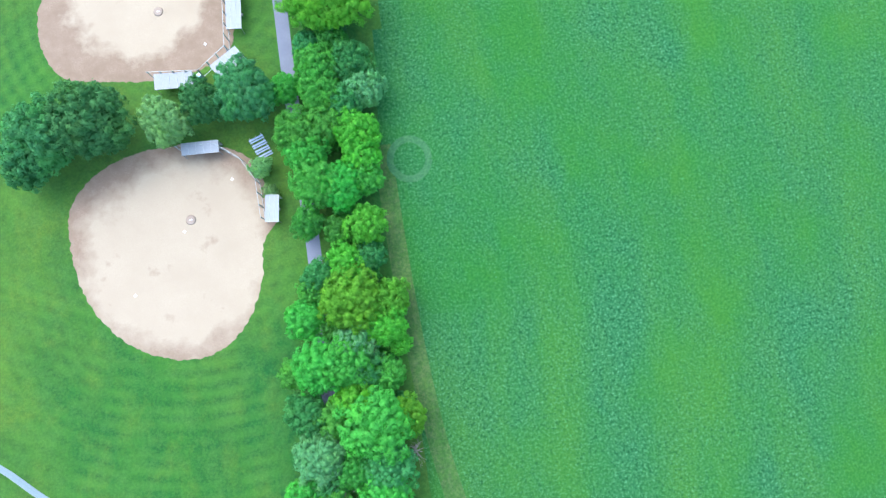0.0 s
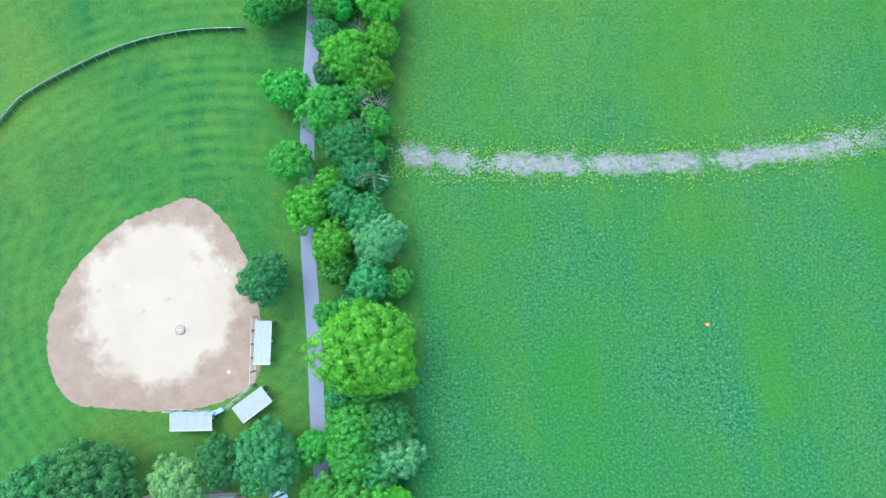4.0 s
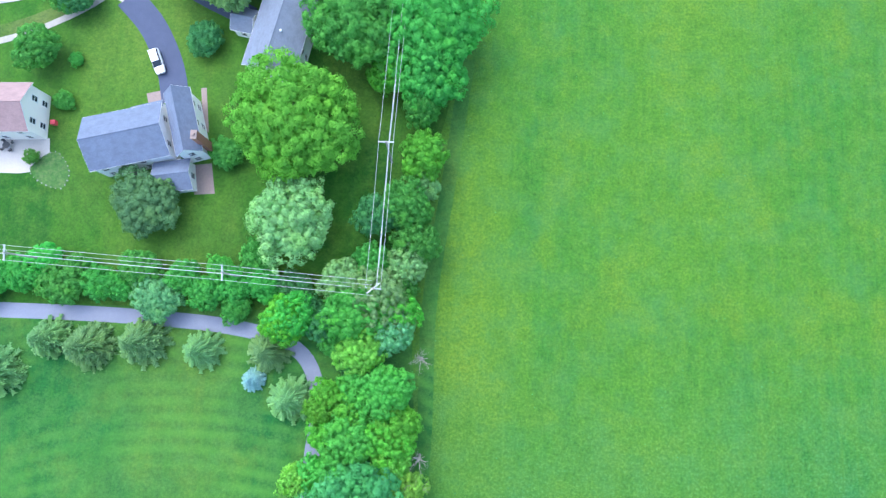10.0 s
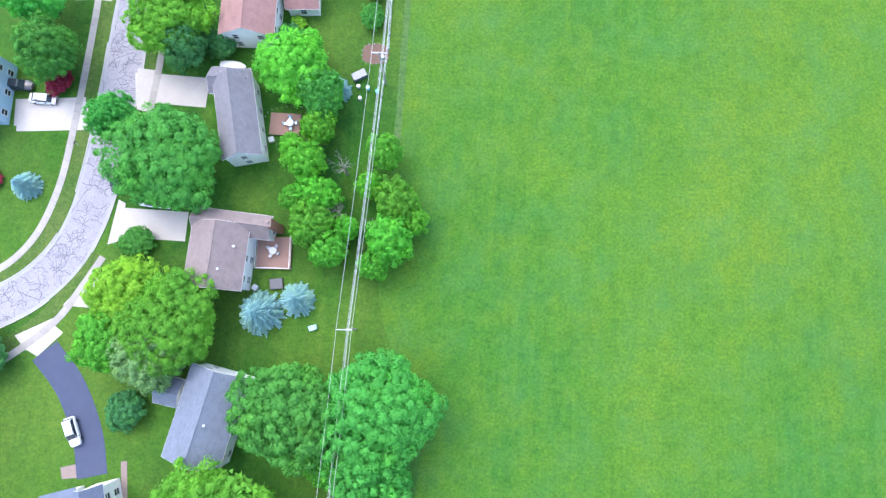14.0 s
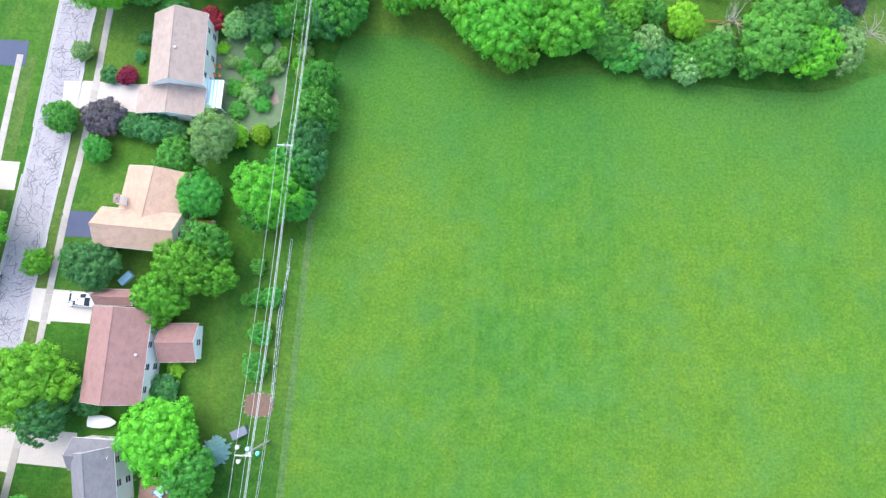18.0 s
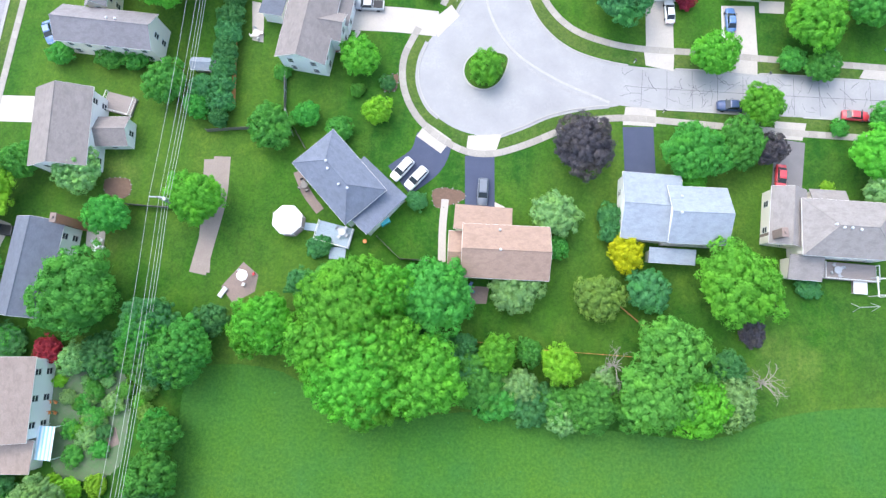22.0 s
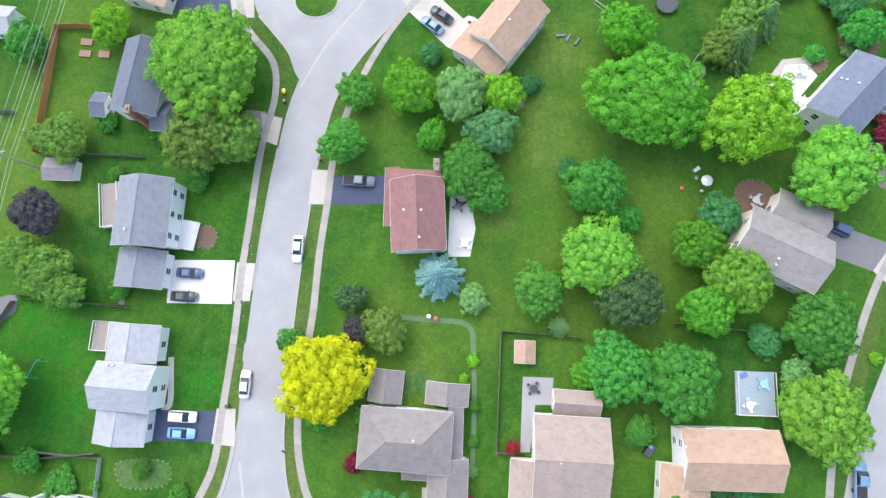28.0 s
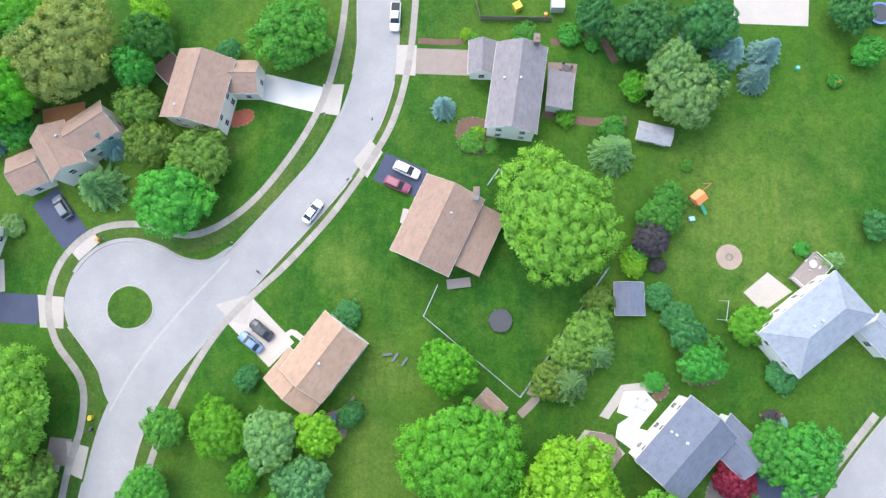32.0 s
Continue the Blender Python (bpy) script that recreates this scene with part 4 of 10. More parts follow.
bulb("turning_circle", [(57.2, 489.6), (55.8, 493.5), (52.6, 497.5), (49.6, 500.8), (48.2, 504.5), (48.6, 508.6), (50.6, 512.4), (54.2, 515.4), (59, 516.4), (63.8, 515.4), (68.6, 513.2), (73, 512.8), (77.6, 515.6), (80.6, 517.4), (78, 510), (68, 498), (61, 486)],
     [[(56.6, 491.5), (55.8, 493.5), (52.6, 497.5), (49.4, 501)][::-1], [(49.4, 510.4), (50.8, 512.6), (54.2, 515.4), (59, 516.4), (63.8, 515.4), (68.6, 513.2), (73, 512.8), (77.4, 515.4)]], "round concrete turning circle of a second cul-de-sac")


def island(name, outline, label):
    t = tagged(new(name), label, "traffic island", kind="structure")
    line = spline(outline, 0.6, True)
    n = normals_of(line)
    vs, fs = plate(line, 0.03, 0.15)
    part("kerb", mesh_of("kerb", vs, fs, KERB), t)
    mid = line.mean(0)
    vs, fs = plate(mid + (line - mid) * 0.94, 0.1, 0.165)
    part("turf", mesh_of("turf", vs, fs, LAWN), t)
    return t


island("traffic_island", [(58.6, 404.2), (58.4, 401.4), (57.0, 398.6), (54.6, 397.3), (52.2, 397.9), (50.7, 399.8), (50.7, 402.2), (52.2, 404.2), (55, 404.9)], "teardrop grass island inside the turning circle")
island("traffic_island", [(64.4, 504.4), (63.8, 502.4), (61.6, 500.9), (58.6, 500.9), (56.4, 502.6), (55.9, 505), (56.8, 507.2), (59.4, 508.5), (62.2, 507.8), (63.8, 506.2)], "rounded grass island inside the turning circle")
# pan joints between street and circles
for a in ([(77, 396.0), (67, 400.2), (59.6, 405.2), (55.4, 411.5), (53.0, 421)], [(58.4, 487), (62.6, 495.2), (68.2, 503), (77, 513.4)]):
    vs, fs = ribbon(spline(a, 1.0), -0.22, 0.22, 0.03, 0.058)
    tagged(new("gutter_pan", mesh_of("gutter_pan", vs, fs, KERB)), "shallow pale concrete gutter pan across the street", "gutter", kind="structure")


# cracks and joints of the old pavement
def cracks(line, half, name, label, count, seed, lo, hi, material, wide=1.0, z=0.047):
    """Dark sealed cracks that wander and fork along and across a stretch of street."""
    rng = random.Random(seed)
    nn = normals_of(line)
    step = float(np.linalg.norm(line[1] - line[0]))
    g = Geo()

    def at(along, off):
        i = min(len(line) - 2, max(0, int(along / step)))
        f = min(1.0, max(0.0, along / step - i))
        return line[i] * (1 - f) + line[i + 1] * f + (nn[i] * (1 - f) + nn[i + 1] * f) * off

    def run(along, off, heading, length, width, fork):
        pts, gone = [], 0.0
        while gone < length and abs(off) < half - 0.1 and lo * step < along < hi * step:
            pts.append(at(along, off))
            heading += rng.gauss(0, 0.24) + (rng.choice((-1, 1)) * rng.uniform(0.6, 1.2) if rng.random() < 0.14 else 0)
            stride = rng.uniform(0.22, 0.45)
            along, off, gone = along + stride * math.cos(heading), off + stride * math.sin(heading), gone + stride
            if fork and rng.random() < 0.10:
                run(along, off, heading + rng.choice((-1, 1)) * rng.uniform(0.6, 1.5), length * 0.5, width * 0.8, fork - 1)
        if len(pts) > 2:
            vs, fs = ribbon(np.array(pts), -width, width, z - 0.01, z + rng.uniform(0.001, 0.006))
            g.add(vs, fs)

    for c in range(count):
        heading = rng.choice((0.0, math.pi / 2, -math.pi / 2, 0.8, -0.8, math.pi)) + rng.gauss(0, 0.25)
        run(rng.uniform(lo, hi) * step, rng.uniform(-half, half), heading, rng.uniform(1.0, 4.5), wide * rng.uniform(0.018, 0.045), 2)
    tagged(new(name, g.mesh(name, material)), label, "cracks", kind="stuff")


cracks(ROAD_A, 3.4, "sealed_cracks", "black sealed cracks wandering over the old street", 900, 3, 15, len(ROAD_A) - 25, CRACKGREY, 1.5)
cracks(ROAD_B, 3.4, "sealed_cracks", "black sealed cracks on the older end of the street", 90, 4, near(ROAD_B, 150, 398), near(ROAD_B, 78, 399.6), TAR)
g = Geo()
for i in range(near(ROAD_B, 150, 398), near(ROAD_B, 78, 399.6), 3):
    p, q = ROAD_B[i], normals_of(ROAD_B)[i]
    vs, fs = ribbon(np.array([p + q * 3.5, p + q * 0.1, p - q * 3.5]), -0.03, 0.03, 0.03, 0.054)
    g.add(vs, fs)
vs, fs = ribbon(ROAD_B[near(ROAD_B, 150, 398):near(ROAD_B, 78, 399.6)], -0.035, 0.035, 0.03, 0.055)
g.add(vs, fs)
tagged(new("pavement_joints", g.mesh("pavement_joints", TAR)), "straight dark joints between old concrete street panels", "joints", kind="stuff")
g = Geo()
for line, lo, hi in ((ROAD_B, near(ROAD_B, 76, 400), len(ROAD_B) - 1), (ROAD_C, 0, len(ROAD_C) - 1)):
    nn = normals_of(line)
    for i in range(lo, hi, 6):
        vs, fs = ribbon(np.array([line[i] + nn[i] * 3.3, line[i], line[i] - nn[i] * 3.3]), -0.010, 0.010, 0.03, 0.0470)
        g.add(vs, fs)
tagged(new("pavement_joints", g.mesh("pavement_joints", OLDCONC)), "fine joints across the pale street", "joints", kind="stuff")

# the park path
PATH = spline([(-22, -60), (-20.5, -5), (-19.9, 9), (-19.7, 16), (-19.8, 42), (-19.7, 53), (-19.5, 63), (-19.6, 80), (-18.9, 94), (-17.9, 106.5), (-16, 122), (-15.6, 131), (-15.2, 143), (-14.6, 150), (-15.1, 154.5), (-17.6, 159.4), (-23, 162.3), (-31, 164), (-43, 165), (-61, 165.6), (-140, 165.4)], 1.5)
vs, fs = ribbon(PATH, -1.3, 1.3, 0.0, 0.05)
tagged(new("park_path", mesh_of("park_path", vs, fs, PATHASPH)), "narrow blue-grey asphalt path winding along the trees", "path", kind="structure")

# pavements, slab by slab
slab_me = Geo().box(-0.735, 0.735, -0.62, 0.62, 0.0, 0.085, 0.02).mesh("pavement_slab", SLAB)


def pavement(name, pts, label):
    t = tagged(new(name), label, "pavement", kind="structure")
    line = spline(pts, 1.5)
    vs, fs = ribbon(line, -0.6, 0.6, 0.0, 0.062)
    part("bed", mesh_of("bed", vs, fs, GREYASPH), t)
    for i in range(len(line) - 1):
        d = line[i + 1] - line[i]
        m = (line[i] + line[i + 1]) / 2
        part("slab", slab_me, t, None, pose(m[0], m[1], 0.002 * (i % 3), 0, 0, math.degrees(math.atan2(d[1], d[0]))))


WALKS = (
    ("pavement", [(-100, 227), (-80, 230.5), (-68.4, 235.5), (-62.9, 238.3), (-58.6, 243.5), (-55.7, 252.2), (-54.5, 263), (-53.8, 274), (-53.3, 286), (-53.1, 300), (-53, 312), (-52, 340)]),
    ("pavement", [(-84, 212.5), (-72, 216.3), (-66, 219.2), (-59.7, 223.2), (-52.8, 229.4), (-49.5, 234.8), (-46.4, 240.4)]),
    ("pavement", [(-42.4, 256), (-41.3, 267), (-40.6, 275), (-39.5, 298), (-38.8, 311), (-37.6, 324.5), (-37, 337), (-36.6, 349), (-34.8, 377), (-34.1, 390), (-32, 420)]),
    ("pavement", [(94.7, 590), (95.2, 562.9), (94.1, 551.6), (91.8, 542.6), (87, 532.9), (78.7, 522.3), (70, 517.6), (59.5, 519.4), (51.9, 517.9), (46.8, 512.5), (45.3, 505.6), (47.3, 498.8), (53, 491.5), (53.8, 485.2), (52.2, 476.2), (51.1, 460.8), (50.6, 453.8), (50.2, 441.1), (49.4, 429.7), (48.6, 420), (46.2, 413.7)]),
    ("pavement", [(42, 409), (39.6, 402.8), (40.0, 397.0), (42.5, 392.0), (46.8, 388.1), (52.1, 385.6), (56.6, 385.5), (60.0, 386.5), (63.8, 388.1), (68.1, 390.2), (73.3, 392.3), (79.6, 393.2), (87.7, 392.9), (97.4, 392.4), (113.8, 391.6), (145, 391.2)]),
    ("pavement", [(170, 403.2), (145.5, 403.9), (127.4, 404.7), (117.3, 405.1), (104.4, 405.6), (91.3, 406.3), (83.7, 406.5), (77.1, 407.4), (70.3, 409.9), (65.7, 414.5), (63.1, 421.3), (62.2, 431), (63, 440), (63.6, 446), (64, 456), (64.8, 465.5), (65.3, 473), (66.6, 479.8), (69.9, 489.6), (76.0, 500.8), (80.8, 506.4), (86.7, 512.2), (94.6, 521.5), (101.4, 532), (104.9, 539), (107.4, 549.5), (108.4, 563), (108.6, 590)]),
    ("pavement", [(146.6, 408), (148, 419.7), (149.7, 430.2), (152.3, 439.2), (159.2, 456.1), (171.5, 472.7), (186, 490)]))


# ---- driveways ----
DRIVES = {"asphalt": (ASPHALT, "dark blue-grey asphalt driveway"), "asphaltgrey": (GREYASPH, "weathered grey asphalt driveway"), "concrete": (DRIVEC, "pale concrete driveway"), "whiteconcrete": (WHITEC, "new bright white concrete driveway"), "brownconcrete": (BROWNC, "brownish tinted concrete driveway")}
drive_lift = [0]


def drive(kind, width, *pts):
    m, label = DRIVES[kind]
    drive_lift[0] += 1
    z = 0.050 + 0.0012 * (drive_lift[0] % 9)
    vs, fs = ribbon(spline(pts, 1.0) if len(pts) > 2 else np.array([pts[0], [(a + b) / 2 for a, b in zip(*pts)], pts[1]]), -width / 2, width / 2, 0.0, z)
    tagged(new("driveway", mesh_of("driveway", vs, fs, m)), label, "driveway", kind="structure")


def apron(*pts):
    drive_lift[0] += 1
    vs, fs = plate(pts, 0.0, 0.066 + 0.0012 * (drive_lift[0] % 7))
    tagged(new("driveway_apron", mesh_of("driveway_apron", vs, fs, DRIVEC)), "pale concrete apron where a driveway meets the street", "driveway", kind="structure")

# ---- houses ----
def frame_pane():
    xs, zs = (-0.64, -0.55, -0.47, 0.47, 0.55, 0.64), (-0.78, -0.70, -0.62, -0.03, 0.05, 0.62, 0.70)
    solid = {(i, k) for i in range(5) for k in range(6) if k == 0 or (0 < i < 4 and (i != 2 or k not in (2, 4)))}
    f, n = Geo(), len(zs)
    at = lambda i, k, b: (i * n + k) + b * len(xs) * n
    fs = []
    for i, k in solid:
        q = [(i, k), (i + 1, k), (i + 1, k + 1), (i, k + 1)]
        fs += [tuple(at(*p, 0) for p in q), tuple(at(*p, 1) for p in q[::-1])]
        for (u, v), a, b in (((0, -1), q[0], q[1]), ((1, 0), q[1], q[2]), ((0, 1), q[2], q[3]), ((-1, 0), q[3], q[0])):
            if (i + u, k + v) not in solid:
                fs.append((at(*a, 0), at(*a, 1), at(*b, 1), at(*b, 0)))
    used = sorted({i for q in fs for i in q})
    place = {i: k for k, i in enumerate(used)}
    vs = [(x, y, z) for y in (-0.06, 0.03) for x in xs for z in zs]
    f.add([vs[i] for i in used], [tuple(place[i] for i in q) for q in fs])
    p = Geo().box(-0.47, 0.47, -0.015, 0.02, -0.62, 0.62)
    return f.mesh("window_frame", TRIM), p.mesh("window_pane", GLASS)


FRAME_ME, PANE_ME = frame_pane()
VENT_ME = Geo().lathe([(0.16, -0.3), (0.16, 0.22), (0.24, 0.24), (0.22, 0.36), (0.05, 0.42)], 10).mesh("roof_vent", WHITEMETAL)
DOOR_ME = Geo().box(-0.5, 0.5, -0.06, 0.02, 0.0, 2.05, 0.0).mesh("door_leaf", DECKWOOD)


def slab_between(pts, thick):
    """A roof slope through pts (seen from above, anticlockwise), with thickness below."""
    a, b, c = (Vector(p) for p in pts[:3])
    n = (b - a).cross(c - a).normalized()
    if n.z < 0:
        pts = pts[::-1]
        n = -n
    lo = [tuple(Vector(p) - n * thick) for p in pts]
    k = len(pts)
    return list(pts) + lo, [tuple(range(k)), tuple(range(2 * k - 1, k - 1, -1))] + [(i, k + i, k + (i + 1) % k, (i + 1) % k) for i in range(k)]


def block(parent, M, L, W, ez, rise, kind, wall, roof, windows, others, low_side):
    """One roofed volume of a house, its ridge along local x."""
    o, th = 0.38, 0.16
    hx, hy = L / 2 - o, W / 2 - o
    X, Y = L / 2, W / 2
    sl = rise / Y
    if kind == "gable":
        slopes = [[(-X, -Y, ez), (X, -Y, ez), (X, 0, ez + rise), (-X, 0, ez + rise)], [(X, Y, ez), (-X, Y, ez), (-X, 0, ez + rise), (X, 0, ez + rise)]]
        top = lambda x, y: ez + rise * (1 - abs(y) / Y)
    elif kind == "hip":
        r = max(X - Y * 0.95, 0.4)
        slopes = [[(-X, -Y, ez), (X, -Y, ez), (r, 0, ez + rise), (-r, 0, ez + rise)], [(X, Y, ez), (-X, Y, ez), (-r, 0, ez + rise), (r, 0, ez + rise)],
                  [(X, -Y, ez), (X, Y, ez), (r, 0, ez + rise)], [(-X, Y, ez), (-X, -Y, ez), (-r, 0, ez + rise)]]
        top = lambda x, y: ez
    else:
        s = low_side
        slopes = [[(-X, -Y, ez + (rise if s > 0 else 0)), (X, -Y, ez + (rise if s > 0 else 0)), (X, Y, ez + (0 if s > 0 else rise)), (-X, Y, ez + (0 if s > 0 else rise))]]
        top = lambda x, y: ez + rise * (0.5 - s * y / W)
    for pts in slopes:
        vs, fs = slab_between(pts, th)
        part("roof_slope", mesh_of("roof_slope", vs, fs, roof), parent, None, M)
    # walls: long sides and ends, 0.2 m thick
    def wall_face(p, q, inward):
        (x0, y0), (x1, y1) = p, q
        pts = [(x0, y0, -0.05), (x1, y1, -0.05), (x1, y1, top(x1, y1) - th - 0.01)]
        if kind == "gable" and abs(x1 - x0) < 0.01:
            pts.append((x0, 0, ez + rise - th - 0.02))
        pts.append((x0, y0, top(x0, y0) - th - 0.01))
        k = len(pts)
        back = [(a + inward[0] * 0.2, b + inward[1] * 0.2, c) for a, b, c in pts]
        vs = pts + back
        fs = [tuple(range(k)), tuple(range(2 * k - 1, k - 1, -1))] + [(i, k + i, k + (i + 1) % k, (i + 1) % k) for i in range(k)]
        part("wall", mesh_of("wall", vs, fs, wall), parent, None, M)
    wall_face((-hx, -hy), (hx, -hy), (0, 1))
    wall_face((hx, hy), (-hx, hy), (0, -1))
    wall_face((hx, -hy + 0.2), (hx, hy - 0.2), (-1, 0))
    wall_face((-hx, hy - 0.2), (-hx, -hy + 0.2), (1, 0))
    # rake and eave boards
    for pts in slopes:
        edges = [(pts[0], pts[1])] + ([(pts[1], pts[2]), (pts[3], pts[0])] if kind == "gable" else [])
        for a, b in edges:
            part("fascia", Geo().tube(Vector(a) + Vector((0, 0, -0.11)), Vector(b) + Vector((0, 0, -0.11)), 0.065, 0.065, 4).mesh("fascia", TRIM), parent, None, M)
    if kind in ("gable", "hip"):
        r = X if kind == "gable" else max(X - Y * 0.95, 0.4)
        g = Geo()
        g.tube((-r, 0, ez + rise - 0.02), (r, 0, ez + rise - 0.02), 0.10, 0.10, 6)
        if kind == "hip":
            for sx in (-1, 1):
                for sy in (-1, 1):
                    g.tube((sx * X, sy * Y, ez - 0.02), (sx * r, 0, ez + rise - 0.02), 0.08, 0.08, 5)
        part("ridge_cap", g.mesh("ridge_cap", roof), parent, None, M)
    # windows
    def window(x, y, z, turn):
        p = M @ Vector((x, y, z))
        for (ax, ay, aa, al, aw) in others:
            dx, dy = p.x - ax, p.y - ay
            c, s = math.cos(radians(aa)), math.sin(radians(aa))
            if abs(dx * c + dy * s) < al / 2 + 0.3 and abs(-dx * s + dy * c) < aw / 2 + 0.3:
                return
        w = part("window", FRAME_ME, parent, None, M @ pose(x, y, z, 0, 0, turn))
        part("pane", PANE_ME, w)
    if windows:
        for z in ([1.45, 3.95] if ez > 4.6 else [1.45]):
            n = max(1, int(2 * hx // 3.2))
            for k in range(n):
                x = -hx + 2 * hx * (k + 0.5) / n
                window(x, -hy - 0.01, z, 0)
                window(x, hy + 0.01, z, 180)
            n = max(1, int(2 * hy // 3.6))
            for k in range(n):
                y = -hy + 2 * hy * (k + 0.5) / n
                if kind == "gable" or kind == "hip":
                    window(hx + 0.01, y, z, 90)
                    window(-hx - 0.01, y, z, -90)


def house(label, wall, roof, blocks, chimneys=(), vents=()):
    x0, y0 = blocks[0][:2]
    t = thing("house", pose(x0, y0, 0), label, "house", "houses of the estate")
    norm = []
    for x, y, a, L, W, ez, rise, kind, *own in blocks:
        if kind == "gablex":
            a, L, W, kind = a + 90, W, L, "gable"
        norm.append((x, y, a, L, W, ez, rise, kind, own[0] if own else roof))
    for i, (x, y, a, L, W, ez, rise, kind, tiles) in enumerate(norm):
        M = pose(x - x0, y - y0, 0, 0, 0, a)
        others = [(b[0] - x0, b[1] - y0, b[2], b[3], b[4]) for j, b in enumerate(norm) if j != i]
        # a lean-to falls away from the main block
        low = -1 if (M.inverted() @ Vector((0, 0, 0))).y > 0 else 1
        block(t, M, L, W, ez - 0.01 * i, rise, kind, WALL[wall], ROOF[tiles], kind != "shed", others, low)
    for x, y, h, kind in chimneys:
        m = BRICK if kind == "brick" else WALL.get(kind, TRIM) if kind != "tan" else PAVER
        c = part("chimney", Geo().box(-0.45, 0.45, -0.7, 0.7, 0, h, 0.03).mesh("chimney", m), t, None, pose(x - x0, y - y0, 0))
        part("chimney_cap", Geo().box(-0.52, 0.52, -0.77, 0.77, h, h + 0.1, 0.03).box(-0.2, 0.2, -0.2, 0.2, h + 0.1, h + 0.4).mesh("chimney_cap", PAVER), c)
    for x, y, z in vents:
        part("roof_vent", VENT_ME, t, None, pose(x - x0, y - y0, z))
    return t


# ---- cars ----
def car_meshes(kind):
    """Body, glasshouse and roof of one kind of car, lofted from cross-sections along its length."""
    if kind == "sedan":
        Lh, w, base = 2.35, 0.90, [(-2.35, 0.72, 0.35, 0.62), (-2.2, 0.84, 0.24, 0.78), (-1.3, 0.90, 0.2, 0.92), (0.0, 0.91, 0.2, 0.93), (1.2, 0.90, 0.2, 0.90), (2.1, 0.82, 0.24, 0.74), (2.35, 0.66, 0.36, 0.58)]
        cab, roofz = [(-1.75, 0.72, 0.86), (-1.0, 0.60, 1.40), (0.25, 0.60, 1.43), (1.15, 0.74, 0.88)], 1.43
    elif kind == "suv":
        Lh, w, base = 2.4, 0.95, [(-2.4, 0.80, 0.4, 0.85), (-2.25, 0.90, 0.28, 1.02), (-1.3, 0.95, 0.25, 1.06), (0, 0.96, 0.25, 1.06), (1.2, 0.95, 0.25, 1.02), (2.15, 0.88, 0.28, 0.92), (2.4, 0.72, 0.42, 0.74)]
        cab, roofz = [(-2.25, 0.80, 1.0), (-1.85, 0.68, 1.68), (0.3, 0.68, 1.72), (1.25, 0.80, 1.0)], 1.72
    else:
        Lh, w, base = 2.8, 0.96, [(-2.8, 0.90, 0.45, 0.95), (-2.7, 0.95, 0.35, 1.02), (-1.3, 0.96, 0.3, 1.04), (0, 0.97, 0.3, 1.06), (1.4, 0.96, 0.3, 1.04), (2.5, 0.90, 0.32, 0.95), (2.8, 0.76, 0.45, 0.8)]
        cab, roofz = [(-0.75, 0.82, 1.02), (-0.5, 0.70, 1.72), (0.75, 0.70, 1.74), (1.5, 0.82, 1.04)], 1.74
    V, F = [], []
    for x, hw, z0, z1 in base:
        V += [(x, -hw * 0.9, z0), (x, -hw, z0 + 0.18), (x, -hw, z1 - 0.16), (x, -hw * 0.86, z1), (x, 0, z1 + 0.03), (x, hw * 0.86, z1), (x, hw, z1 - 0.16), (x, hw, z0 + 0.18), (x, hw * 0.9, z0)]
    n = 9
    for i in range(len(base) - 1):
        F += [(i * n + k, i * n + k + 1, (i + 1) * n + k + 1, (i + 1) * n + k) for k in range(n - 1)] + [(i * n + n - 1, i * n, (i + 1) * n, (i + 1) * n + n - 1)]
    F += [tuple(range(n)), tuple(range((len(base) - 1) * n + n - 1, (len(base) - 1) * n - 1, -1))]
    body = mesh_of("car_body", V, F, None, True)
    V = [(x, s * hw, z) for x, hw, z in cab for s in (-1, 1)]
    V += [(-cab[0][0] * 0 + cab[0][0], s * 0.72, 0.7) for s in (-1, 1)] + [(cab[3][0], s * 0.72, 0.7) for s in (-1, 1)]
    glass = mesh_of("car_glass", V, [(0, 1, 3, 2), (2, 3, 5, 4), (4, 5, 7, 6), (0, 2, 4, 6), (1, 7, 5, 3), (0, 8, 9, 1), (6, 7, 11, 10), (0, 6, 10, 8), (1, 9, 11, 7)], GLASS)
    a, b = cab[1], cab[2]
    g = Geo()
    xm = (a[0] + b[0]) / 2
    g.add([(a[0] - 0.12, -a[1] - 0.03, roofz - 0.06), (b[0] + 0.12, -b[1] - 0.03, roofz - 0.06), (b[0] + 0.12, b[1] + 0.03, roofz - 0.06), (a[0] - 0.12, a[1] + 0.03, roofz - 0.06),
           (a[0] + 0.05, -a[1] + 0.12, roofz + 0.035), (b[0] - 0.05, -b[1] + 0.12, roofz + 0.035), (b[0] - 0.05, b[1] - 0.12, roofz + 0.035), (a[0] + 0.05, a[1] - 0.12, roofz + 0.035)],
          [(4, 5, 6, 7), (0, 1, 5, 4), (1, 2, 6, 5), (2, 3, 7, 6), (3, 0, 4, 7)])
    n0 = len(g.v) - 8
    for cor, (px, hw, pz) in ((0, (cab[0][0], -cab[0][1], cab[0][2])), (1, (cab[3][0], -cab[3][1], cab[3][2])), (2, (cab[3][0], cab[3][1], cab[3][2])), (3, (cab[0][0], cab[0][1], cab[0][2]))):
        k = len(g.v)
        s = 1 if hw > 0 else -1
        g.v += [(px - 0.07, hw + 0.02 * s, pz), (px + 0.07, hw + 0.02 * s, pz), (g.v[n0 + cor][0] * 0.86, g.v[n0 + cor][1], g.v[n0 + cor][2])]
        g.f += [(n0 + cor, k, k + 1), (n0 + cor, k + 1, k + 2)]
    roof = g.mesh("car_roof")
